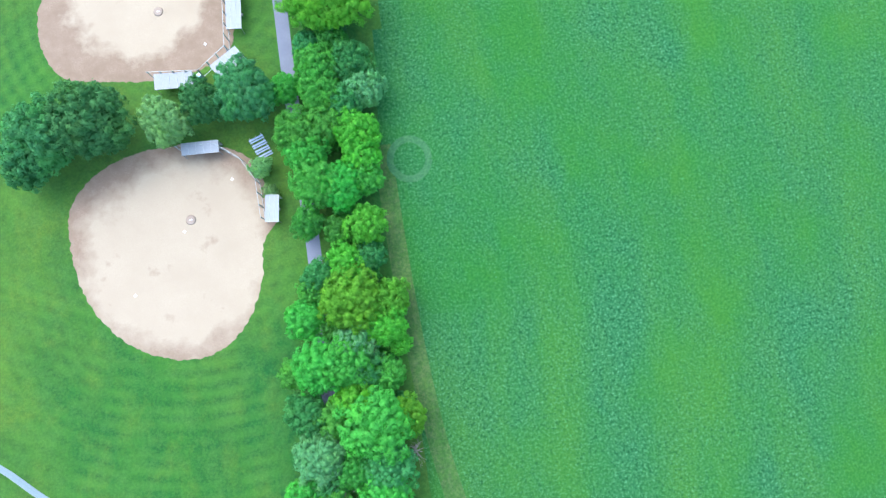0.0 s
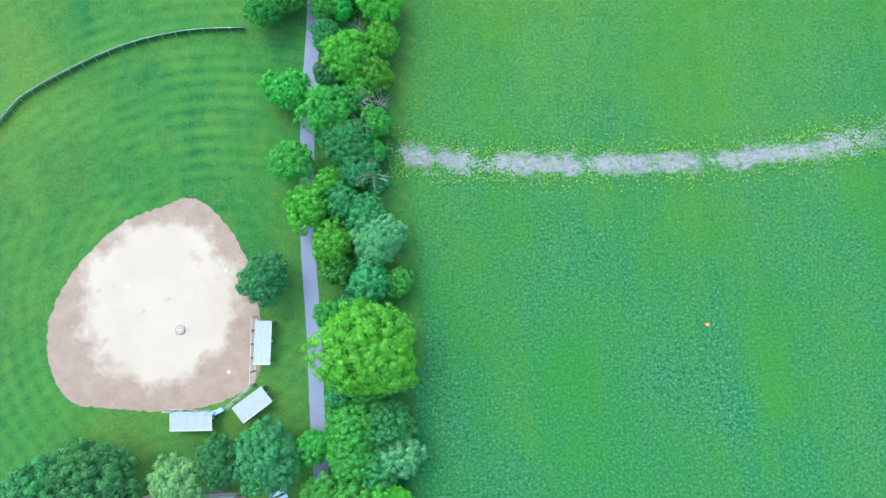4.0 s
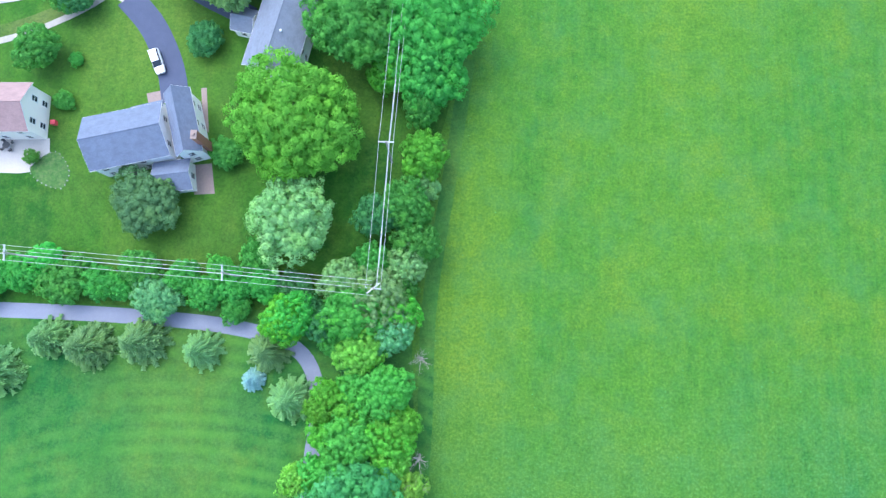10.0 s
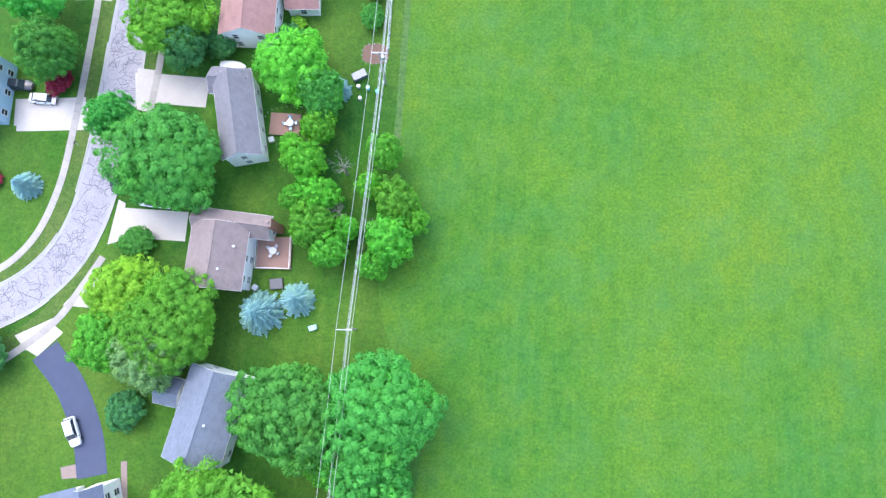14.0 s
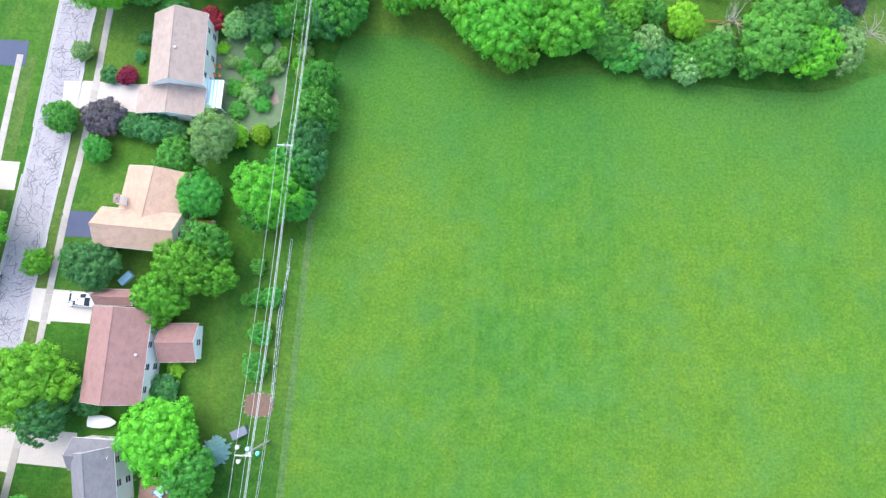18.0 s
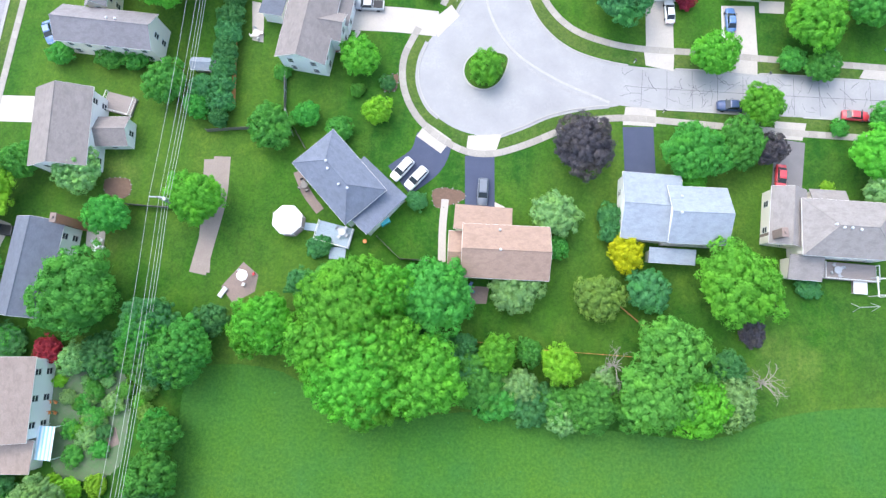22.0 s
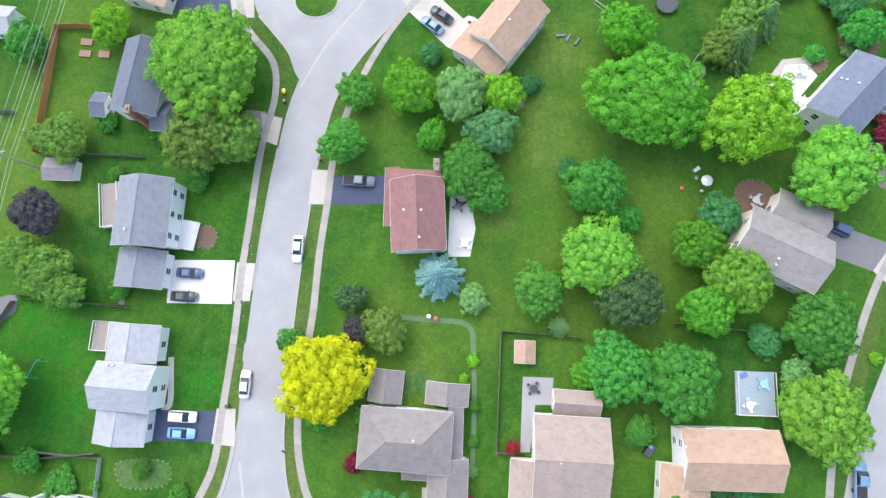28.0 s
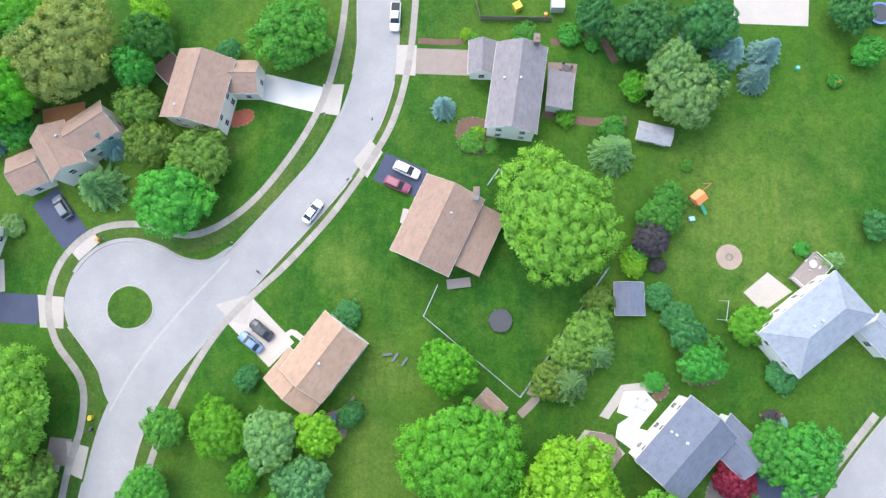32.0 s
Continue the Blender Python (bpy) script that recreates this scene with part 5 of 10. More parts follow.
    bed = None
    if kind == "pickup":
        bed = Geo().box(-2.62, -0.85, -0.78, 0.78, 1.045, 1.075).mesh("cargo_bed", RUBBER)
    return body, glass, roof, bed, Lh, w


TYRE_ME = Geo()
TYRE_ME.lathe([(0.2, -0.1), (0.31, -0.1), (0.33, -0.06), (0.33, 0.06), (0.31, 0.1), (0.2, 0.1)], 14)
TYRE_ME = TYRE_ME.mesh("tyre", RUBBER)
RIM_ME = Geo().lathe([(0.2, -0.09), (0.2, 0.09), (0.06, 0.105)], 10).mesh("rim", METAL)
LAMP_ME = Geo().box(-0.05, 0.05, -0.16, 0.16, -0.06, 0.06, 0.02).mesh("car_lamp", WHITEMETAL)
MIRROR_ME = Geo().box(-0.07, 0.07, -0.1, 0.1, -0.06, 0.06, 0.02).mesh("wing_mirror", RUBBER)
CARS = {k: car_meshes(k) for k in ("sedan", "suv", "pickup")}
CARWORD = {"sedan": "saloon car", "suv": "sport utility car", "pickup": "pickup truck"}


def car(x, y, turn, colour, kind, where):
    body, glass, roof, bed, Lh, w = CARS[kind]
    t = thing("pickup_truck" if kind == "pickup" else "car", pose(x, y, 0.06, 0, 0, turn), f"{colour} {CARWORD[kind]} parked {where}", "truck" if kind == "pickup" else "car", "parked vehicles")
    part("body", body, t, PAINT[colour])
    part("glasshouse", glass, t, None, None, "dark tinted glass")
    part("roof", roof, t, PAINT[colour])
    if bed:
        part("cargo_bed", bed, t)
    for sx in (-1, 1):
        for sy in (-1, 1):
            wh = part("wheel", TYRE_ME, t, None, pose(sx * Lh * 0.61, sy * (w - 0.1), 0.33, 90, 0, 0))
            part("rim", RIM_ME, wh)
        for sy in (-1, 1):
            part("headlight" if sx > 0 else "tail_light", LAMP_ME, t, None if sx > 0 else PAINT["red"], pose(sx * (Lh - 0.1), sy * 0.58, 0.66))
    for sy in (-1, 1):
        part("wing_mirror", MIRROR_ME, t, None, pose(0.95 if kind != "pickup" else 1.2, sy * (w + 0.06), 0.98))
    return t


# ---- power line ----
INSUL_ME = Geo().lathe([(0.05, 0), (0.09, 0.05), (0.05, 0.1), (0.09, 0.15), (0.04, 0.22)], 8).mesh("insulator", WHITEMETAL)


def utility_pole(x, y, h, turn, second=None, can=False):
    t = thing("utility_pole", pose(x, y, 0), "tall weathered wooden utility pole with a pale crossarm", "utility pole", "power line")
    part("pole", Geo().lathe([(0.19, -0.3), (0.17, h * 0.4), (0.13, h + 0.3)], 10).mesh("pole", POLEWOOD), t)
    for k, a in enumerate([turn] + ([second] if second is not None else [])):
        arm = part("crossarm", Geo().box(-1.25, 1.25, -0.08, 0.08, -0.1, 0.1, 0.02).mesh("crossarm", WHITEMETAL), t, None, pose(0, 0, h - 0.25 * k, 0, 0, a))
        for s in (-1.15, 0.45, 1.15):
            part("insulator", INSUL_ME, arm, None, pose(s, 0, 0.1))
        for s in (-1, 1):
            part("brace", Geo().tube((s * 0.75, 0, -0.05), (0, 0, -0.85), 0.03, 0.03, 5).mesh("brace", METAL), arm)
    if can:
        part("transformer", Geo().lathe([(0.3, -0.5), (0.34, -0.45), (0.34, 0.45), (0.26, 0.55)], 12).mesh("transformer", METAL), t, None, pose(0.45, 0, h - 1.6))


def wire(p, q, sag, r=0.024):
    """One sagging wire as a single square tube."""
    g = Geo()
    p, q = Vector(p), Vector(q)
    pts = [p.lerp(q, k / 14) - Vector((0, 0, sag * 4 * (k / 14) * (1 - k / 14))) for k in range(15)]
    s = (q - p).cross(Vector((0, 0, 1))).normalized() * r
    up = Vector((0, 0, r))
    vs = [c + o for c in pts for o in (s, up, -s, -up)]
    return g.add(vs, [(4 * k + j, 4 * k + (j + 1) % 4, 4 * k + 4 + (j + 1) % 4, 4 * k + 4 + j) for k in range(14) for j in range(4)])


def span(a, b, ta, tb, offs=(-1.15, 0.45, 1.15), low=True):
    """The wires of one span between two poles."""
    t = tagged(new("power_wires"), "thin pale overhead wires between utility poles", "wires", "power line")
    for s in offs:
        pa = (a[0] + s * math.cos(radians(ta)), a[1] + s * math.sin(radians(ta)), a[2] + 0.32)
        pb = (b[0] + s * math.cos(radians(tb)), b[1] + s * math.sin(radians(tb)), b[2] + 0.32)
        part("wire", wire(pa, pb, 0.6).mesh("wire", WIREMETAL), t)
    if low:
        for dz, r in ((2.2, 0.028), (3.0, 0.031)):
            part("cable", wire((a[0] + 0.2, a[1], a[2] - dz), (b[0] + 0.2, b[1], b[2] - dz), 0.7, r).mesh("cable", WIREMETAL), t)

# ---- things, place by place ----
drive('asphalt', 5.0, (-54.2, 224.1), (-49.2, 218.5), (-45.3, 210.9), (-43.6, 204.2))
drive('asphalt', 4.2, (-47.7, 229.9), (-40.8, 225.5), (-31.1, 220.8))
drive('concrete', 5.2, (-44.4, 246.6), (-32.5, 246.3))
drive('concrete', 5.6, (-42.8, 271.4), (-31.3, 270.9))
drive('concrete', 5, (-65.4, 265.7), (-52.9, 266.6))
drive('concrete', 6, (-62.1, 291.7), (-50.5, 290.8))
drive('concrete', 5.2, (-64.8, 264.8), (-52.3, 265.6))
drive('concrete', 5.4, (-41.6, 294.5), (-31.7, 294.3))
drive('asphalt', 4.6, (-39.2, 308.8), (-32.2, 308.7))
drive('concrete', 5.4, (-57.6, 290.4), (-50.1, 291.0))
drive('concrete', 5.2, (-62.2, 317.3), (-48.7, 316.9))
drive('concrete', 5.4, (-39.5, 332.7), (-28.6, 332.4))
drive('concrete', 5, (-33.7, 389.9), (-26.8, 390.0))
drive('concrete', 4.6, (-34.2, 368.3), (-28.3, 366.5))
drive('asphalt', 5, (-57.0, 340.3), (-50.8, 340.2))
drive('concrete', 5.0, (29.3, 410.5), (38.0, 410.4), (45.4, 409.9))
drive('asphalt', 6.6, (46.1, 388.1), (44.9, 384.0), (40.2, 379.8))
drive('asphalt', 5.2, (54.2, 385.0), (54.6, 375.7))
drive('asphalt', 5.4, (82.1, 391.6), (82.5, 382.4))
drive('asphaltgrey', 5.2, (108.8, 390.3), (107.7, 380.8))
drive('concrete', 5.0, (86.0, 418.4), (86.1, 406.2))
drive('concrete', 5.8, (100.5, 415.8), (100.8, 406.0))
drive('asphalt', 5.0, (37.6, 426.3), (48.4, 426.5))
drive('whiteconcrete', 7.6, (37.7, 450.6), (49.2, 450.8))
drive('asphalt', 5.2, (65.5, 467.6), (75.2, 468.0))
drive('asphaltgrey', 5.6, (149.0, 462.1), (159.8, 458.1))
drive('asphalt', 6, (166.0, 480.5), (173.3, 476.0))
drive('concrete', 6, (79.7, 504.4), (87.4, 497.1))
drive('asphalt', 5.4, (102.9, 530.7), (110.7, 527.6))
drive('whiteconcrete', 5.0, (80.1, 545.7), (91.8, 543.0))
drive('asphalt', 5.4, (42.2, 524.2), (48.9, 516.3))
drive('asphalt', 5.2, (32.4, 504.2), (43.9, 503.7))
drive('brownconcrete', 5.0, (108.7, 550.8), (118.8, 550.5))
drive('asphalt', 5, (134.8, 390.9), (135.2, 383.9))
drive('brownconcrete', 4.4, (48.4, 480.2), (52.2, 479.9))
drive('concrete', 4.8, (50.9, 479.1), (48.6, 479.2))
apron((-53.5, 229.6), (-59.6, 226.4), (-57.4, 224.0), (-52.9, 226.6))
apron((-47.3, 238.2), (-52.2, 231.8), (-47.6, 231.6), (-46.0, 236.5))
apron((-44.9, 250.6), (-43.6, 250.0), (-43.6, 243.4), (-45.9, 242.6))
apron((79.9, 395.3), (85.3, 395.2), (85.3, 391.8), (79.4, 391.9))
apron((52.0, 388.6), (58.0, 389.2), (56.8, 385.1), (51.7, 385.2))
apron((44.4, 390.8), (49.1, 387.7), (47.3, 385.1), (42.8, 388.1))
apron((106.0, 393.8), (111.8, 393.6), (110.9, 390.4), (106.6, 390.6))
apron((83.2, 406.5), (88.7, 406.3), (88.5, 402.5), (83.5, 403.4))
apron((97.4, 406.1), (103.6, 405.9), (103.5, 402.4), (98.1, 402.8))
apron((123.2, 405.5), (130.8, 405.1), (130.6, 402.2), (121.6, 402.6))
apron((49.6, 454.3), (52.8, 454.2), (52.4, 447.6), (49.4, 447.5))
apron((48.4, 429.4), (51.6, 429.5), (52.0, 423.4), (48.0, 423.7))
apron((61.7, 471.4), (65.5, 471.3), (65.4, 465.1), (61.4, 465.0))
apron((75.2, 505.4), (82.0, 507.5), (81.0, 502.1), (78.1, 502.6))
apron((98.1, 531.6), (101.0, 535.6), (103.4, 533.3), (100.8, 528.5))
apron((91.9, 546.1), (95.8, 546.1), (95.1, 540.1), (91.4, 540.6))
apron((105.2, 553.9), (108.9, 553.9), (108.8, 547.9), (105.1, 548.2))
apron((47.8, 514.7), (51.9, 517.9), (53.4, 516.1), (49.9, 512.6))
apron((43.2, 506.4), (48.0, 506.1), (48.6, 500.6), (44.4, 500.7))
apron((-57.8, 224.4), (-53.7, 228.8), (-51.5, 227.2), (-55.3, 223.1))
apron((-48.6, 235.4), (-46.7, 237.8), (-46.0, 235.0), (-47.7, 232.4))
apron((-44.8, 274.0), (-41.8, 274.6), (-41.4, 266.8), (-43.7, 267.2))
apron((-42.5, 297.3), (-38.4, 296.9), (-38.6, 291.2), (-42.7, 291.8))
apron((-44.4, 275.0), (-40.2, 274.7), (-40.5, 268.7), (-44.0, 268.7))
apron((-43.0, 335.2), (-37.8, 335.1), (-38.0, 329.9), (-42.7, 330.5))
apron((157.6, 456.1), (161.0, 460.7), (163.6, 459.0), (159.7, 454.0))
apron((44.1, 410.4), (47.8, 413.8), (49.4, 411.7), (45.6, 407.2))
apron((51.4, 481.9), (55.5, 480.9), (54.9, 475.7), (52.7, 476.5))
house('cream two-storey house with a faded pink roof', 'cream', 'pink', [(-72.2, 200.0, 2, 13.2, 8.8, 5.2, 2.4, 'gable')])
house('white house with a weathered blue-grey shingle roof', 'white', 'blueslate', [(-48.8, 195.5, 14, 13.6, 9.7, 5.2, 2.4, 'gable'), (-39.4, 198.4, -74, 11.7, 4.6, 5.2, 2.2, 'gable'), (-41.4, 189.5, 9, 6.4, 5.6, 2.8, 1.4, 'gable'), (-47.0, 201.7, 16, 5.8, 1.6, 2.8, 0.8, 'shed')], chimneys=[(-35.8, 195.1, 8.5, 'brick')])
house('pale house with a steel-grey shingle roof', 'white', 'greyblue', [(-24.0, 215.3, 77, 14.9, 9.4, 5.2, 2.4, 'gable'), (-31.3, 218.7, -11, 4.1, 4.6, 2.8, 1.4, 'gable')], vents=[(-23.2, 214.4, 7.1)])
house('white house with a brown shingle roof', 'white', 'brown', [(-24.7, 241.0, 87, 11.0, 9.6, 5.2, 2.5, 'gable'), (-22.9, 246.5, -5, 13.0, 4.1, 4.4, 1.8, 'gable')], chimneys=[(-16.0, 246.4, 7.6, 'brick')], vents=[(-21.6, 242.4, 6.1), (-23.5, 238.6, 7.0)])
house('white house with a dark grey shingle roof', 'white', 'darkgrey', [(-23.6, 265.0, -78, 15.0, 6.8, 5.2, 2.4, 'gable'), (-25.7, 271.4, -1, 6.8, 4.9, 4.4, 1.6, 'gable')])
house('white house with a red-brown shingle roof and sunroom', 'white', 'redbrown', [(-23.4, 287.0, 90, 15.1, 9.7, 5.2, 2.5, 'gable'), (-26.5, 296.2, 1, 6.3, 2.7, 2.8, 1.4, 'gable'), (-14.9, 289.3, 3, 6.2, 6.3, 2.8, 1.6, 'gable')], vents=[(-19.8, 287.2, 5.8)])
house('cream house with a peach shingle roof', 'cream', 'peach', [(-21.4, 313.4, -6, 10.8, 9.4, 4.2, 1.9, 'gablex'), (-22.7, 307.4, -3, 13.6, 6.5, 5.2, 2.3, 'gable')], chimneys=[(-25.8, 312.1, 7, 'cream')])
house('white house with a tan shingle roof and blue awning', 'white', 'tan', [(-19.9, 339.7, -88, 13.3, 9.5, 5.2, 2.5, 'gable'), (-21.0, 330.8, -1, 11.9, 5.2, 3.4, 1.5, 'gablex')], vents=[(-19.2, 338.7, 7.3)])
house('white house with a slate-blue shingle roof', 'white', 'slate', [(-19.0, 360.9, 86, 16.2, 8.3, 5.2, 2.4, 'gable')], chimneys=[(-14.3, 368.8, 8, 'brick')])
house('white house with a grey shingle roof and glazed porch', 'white', 'greytan', [(-17.7, 385.2, -87, 14.1, 10.1, 5.2, 2.5, 'gable'), (-10.5, 385.5, 3, 6.3, 5.4, 2.8, 1.4, 'gable')])
house('pale house with a grey-lilac shingle roof', 'cream', 'lilac', [(-12.5, 403.7, -4, 17.5, 6.9, 5.2, 2.3, 'gable'), (-15.3, 411.9, -87, 8.7, 4.0, 5.2, 1.8, 'gable')], vents=[(-11.3, 404.3, 7.0), (-9.8, 404.2, 7.0)])
house('white house with a grey-brown shingle roof', 'white', 'greytan', [(23.2, 406.3, 82, 14.9, 9.0, 5.2, 2.4, 'gable'), (27.0, 411.0, -8, 6.6, 8.0, 3.6, 1.6, 'gablex'), (25.6, 406.0, -8, 7.6, 5.2, 5.0, 1.7, 'gable'), (15.9, 411.5, -8, 4.2, 6.2, 2.8, 0.7, 'shed', 'slate')], chimneys=[(21.3, 414.2, 8.5, 'white')])
house('grey house set at an angle with a hipped slate roof', 'white', 'steel', [(30.7, 378.6, -46, 14.1, 9.0, 5.2, 2.4, 'hip'), (35.1, 376.0, -41, 10.3, 9.4, 3.2, 1.3, 'shed')], vents=[(28.9, 380.4, 7.6), (29.2, 379.2, 7.2), (31.2, 376.7, 7.1), (32.7, 376.1, 7.3)])
house('tan house with a peach-brown shingle roof', 'cream', 'peachbrown', [(58.9, 367.2, 0, 14.3, 8.9, 5.2, 2.2, 'gable'), (55.1, 372.9, -2, 9.7, 4.6, 3.0, 1.9, 'shed'), (51.6, 366.8, 0, 4.2, 7.6, 3.6, 1.8, 'gable')], vents=[(57.8, 370.7, 5.7), (57.9, 367.2, 7.4)])
house('pale blue-roofed house with white trim', 'white', 'paleblue', [(90.1, 374.8, 0, 9.8, 9.6, 5.2, 2.3, 'gable'), (82.9, 376.2, -2, 9.8, 11.4, 4.0, 1.8, 'gable'), (86.7, 368.2, -1, 7.7, 2.5, 2.8, 0.5, 'shed')], vents=[(86.5, 374.6, 7.4), (87.1, 377.6, 6.1)])
house('grey-roofed house with a hipped roof and deck', 'cream', 'warmgrey', [(114.5, 373.7, -1, 15.1, 9.5, 5.2, 2.4, 'hip'), (105.7, 375.7, 85, 9.9, 5.9, 3.6, 1.6, 'gable'), (112.9, 379.7, -1, 6.1, 2.3, 2.8, 1.0, 'shed'), (108.5, 367.3, -2, 5.6, 4.0, 2.8, 0.9, 'shed')], chimneys=[(103.3, 372.4, 6.5, 'tan')], vents=[(110.9, 373.9, 7.3), (112.0, 373.4, 7.4), (113.2, 373.4, 7.4), (114.7, 373.2, 7.3)])
house('large white house with a hipped grey-brown roof edged in white', 'white', 'greytan', [(80.9, 426.6, -2, 14.6, 9.5, 5.2, 2.4, 'hip'), (77.2, 434.5, 86, 5.3, 5.5, 2.8, 1.4, 'gable'), (87.2, 433.6, 87, 3.6, 7.0, 2.8, 1.4, 'gable'), (87.7, 419.8, 0, 6.4, 8.0, 3.4, 1.7, 'gablex'), (82.4, 421.2, 0, 4.2, 2.2, 2.8, 0.7, 'shed'), (88.7, 427.4, 90, 10.0, 2.4, 3.0, 0.8, 'shed')], vents=[(82.4, 427.0, 7.4)])
house('cream house with a pinkish tan shingle roof', 'cream', 'tan', [(106.6, 425.0, -1, 11.6, 12.5, 5.2, 2.3, 'gable'), (107.7, 433.1, -2, 7.4, 3.9, 3.8, 1.6, 'gable'), (101.1, 420.3, 88, 7.6, 7.5, 3.4, 1.7, 'gable')], vents=[(100.7, 424.8, 5.5), (102.9, 424.4, 6.3), (104.7, 424.7, 7.0)])
house('white house with a light peach shingle roof', 'white', 'peach', [(130.7, 425.8, 1, 14.8, 9.0, 5.2, 2.3, 'gable'), (124.3, 420.8, 86, 7.1, 7.7, 3.4, 1.6, 'gable')], vents=[(123.1, 427.8, 7)])
house('white split-level house with a silver-grey shingle roof', 'white', 'silver', [(34.8, 439.9, -2, 8.7, 6.3, 3.6, 1.6, 'gablex'), (34.9, 432.9, -3, 10.0, 7.5, 5.2, 2.0, 'gable'), (34.0, 426.4, -2, 8.7, 5.8, 3.2, 1.6, 'gablex')], vents=[(32.3, 436.3, 5.5), (33.2, 436.3, 5.4)])
house('white two-storey house with a blue-grey roof and porch', 'white', 'ash', [(34.7, 461.9, 89, 12.0, 9.6, 5.2, 2.3, 'gable'), (34.3, 452.4, -3, 8.5, 6.6, 3.2, 1.6, 'gablex')], vents=[(33.2, 458.5, 6.8)])
house('white house with a maroon shingle roof and side patio', 'white', 'maroon', [(81.4, 462.6, -86, 12.3, 9.1, 5.2, 2.3, 'gable'), (76.6, 466.1, -89, 10.3, 2.6, 2.8, 0.7, 'shed'), (80.6, 469.4, -2, 8.6, 2.8, 3.6, 1.2, 'shed')], chimneys=[(84.2, 471.3, 6, 'white')], vents=[(79.2, 463.0, 6.4), (82.1, 462.9, 7.1), (82.0, 458.4, 7.3)])
house('white house with a dark slate roof beside a cedar fence', 'white', 'slate', [(31.4, 486.0, 83, 13.5, 8.3, 5.2, 2.4, 'gable'), (23.0, 481.8, -5, 2.9, 4.5, 2.8, 1.0, 'gable'), (34.5, 479.8, -7, 3.1, 5.6, 2.8, 1.2, 'gable')], chimneys=[(31.3, 479.1, 7.5, 'brick')])
house('tan house with a peach shingle roof set at an angle', 'cream', 'peach', [(95.9, 497.3, 54, 11.8, 8.9, 5.2, 2.2, 'gable'), (91.6, 492.9, 52, 6.6, 10.0, 3.3, 1.7, 'gable')], vents=[(95.8, 496.3, 7.1)])
house('tan house with a copper shingle roof and brick-red chimney', 'white', 'peachbrown', [(113.8, 519.3, 66, 14.3, 10.7, 5.2, 2.4, 'gable'), (120.8, 517.1, 67, 11.3, 4.9, 3.2, 1.3, 'shed')], chimneys=[(120.1, 524.1, 9, 'white')], vents=[(116.1, 520.9, 6.9)])
house('white house with a blue-lilac shingle roof and curved deck', 'white', 'steel', [(153.2, 484.7, 48, 13.5, 9.2, 5.2, 2.3, 'gable'), (161.8, 484.9, -44, 8.1, 6.4, 3.4, 1.4, 'gable')], vents=[(150.8, 487.3, 5.7), (152.7, 485.9, 6.9), (151.4, 486.9, 6.1)])
house('cream house with a grey-brown shingle roof', 'cream', 'warmgrey', [(140.3, 458.5, 65, 9.3, 13.8, 5.2, 2.3, 'gablex'), (144.2, 464.2, -25, 9.1, 6.4, 3.4, 1.6, 'gable')], vents=[(138.6, 456.7, 6.4), (138.4, 455.8, 5.9)])
house('white house with a pale blue-grey roof and white deck', 'white', 'paleblue', [(174.5, 504.4, 39, 16.2, 9.1, 5.2, 2.3, 'hip'), (186.2, 502.8, -49, 6.4, 5.1, 3.2, 1.4, 'gable')], vents=[(172.6, 503.9, 7.1), (173.9, 504.8, 7.2)])
house('tan house with a brown shingle roof and front porch', 'cream', 'peachbrown', [(71.2, 542.9, 79, 12.8, 10.4, 5.2, 2.3, 'gable'), (76.8, 545.7, 0, 9.0, 6.2, 3.8, 1.7, 'gable')], vents=[(68.2, 539.2, 6.5)])
house('tan house with a low brown roof beside spruces', 'cream', 'peachbrown', [(47.5, 531.2, -56, 8.9, 6.8, 5.2, 2.0, 'gable'), (40.8, 528.1, 25, 5.9, 7.1, 3.2, 1.6, 'gable'), (52.4, 535.4, 36, 8.1, 6.8, 4.9, 1.8, 'gable')], vents=[(47.9, 533.4, 6.3)])
house('white house with a grey shingle roof and patio', 'white', 'lilac', [(126.8, 543.5, 83, 15.7, 8.9, 5.2, 2.3, 'gable'), (120.9, 550.0, 89, 6.2, 5.0, 3.2, 1.4, 'gable'), (134.6, 544.1, 85, 6.8, 4.7, 2.8, 0.8, 'shed')], chimneys=[(130.0, 551.3, 7.5, 'tan')], vents=[(124.6, 544.6, 6.3), (127.3, 544.2, 7.3)])
house('cream house with many windows and a peach roof', 'cream', 'peach', [(31.0, 513.2, 76, 12.9, 9.3, 5.2, 2.3, 'gable'), (29.0, 504.3, -12, 9.3, 5.6, 3.2, 1.6, 'gablex')])
house('pale blue house with white trim', 'paleblue', 'slate', [(-69.6, 268.8, -90, 11.7, 7.8, 5.2, 2.3, 'gable')])
house('cream house with a broad pinkish tan roof beside the power line', 'cream', 'warmpink', [(-7.6, 453.2, -5, 14.0, 9.4, 5.2, 2.2, 'gable'), (-8.8, 461.1, -84, 9.3, 7.3, 4.2, 1.8, 'gable')], vents=[(-6.0, 454.0, 7.0)])
house('cream house with a pale blue-grey roof', 'cream', 'paleblue', [(-12.6, 434.6, -86, 13.0, 9.0, 5.2, 2.2, 'gable'), (-8.8, 427.2, -4, 6.0, 5.0, 3.2, 1.4, 'gable')])
house('white house with a white metal roof', 'white', 'silver', [(-0.7, 498.2, -4, 9.8, 5.6, 2.8, 1.2, 'gable')])
car(-47.3, 211.3, -67, 'white', 'suv', 'on a driveway beside a house')
car(-38.1, 250.3, 176, 'white', 'pickup', 'on a driveway beside a house')
car(-45.6, 254.0, -77, 'dark', 'sedan', 'along the kerb of the street')
car(-60.2, 268.2, 178, 'white', 'sedan', 'on a driveway beside a house')
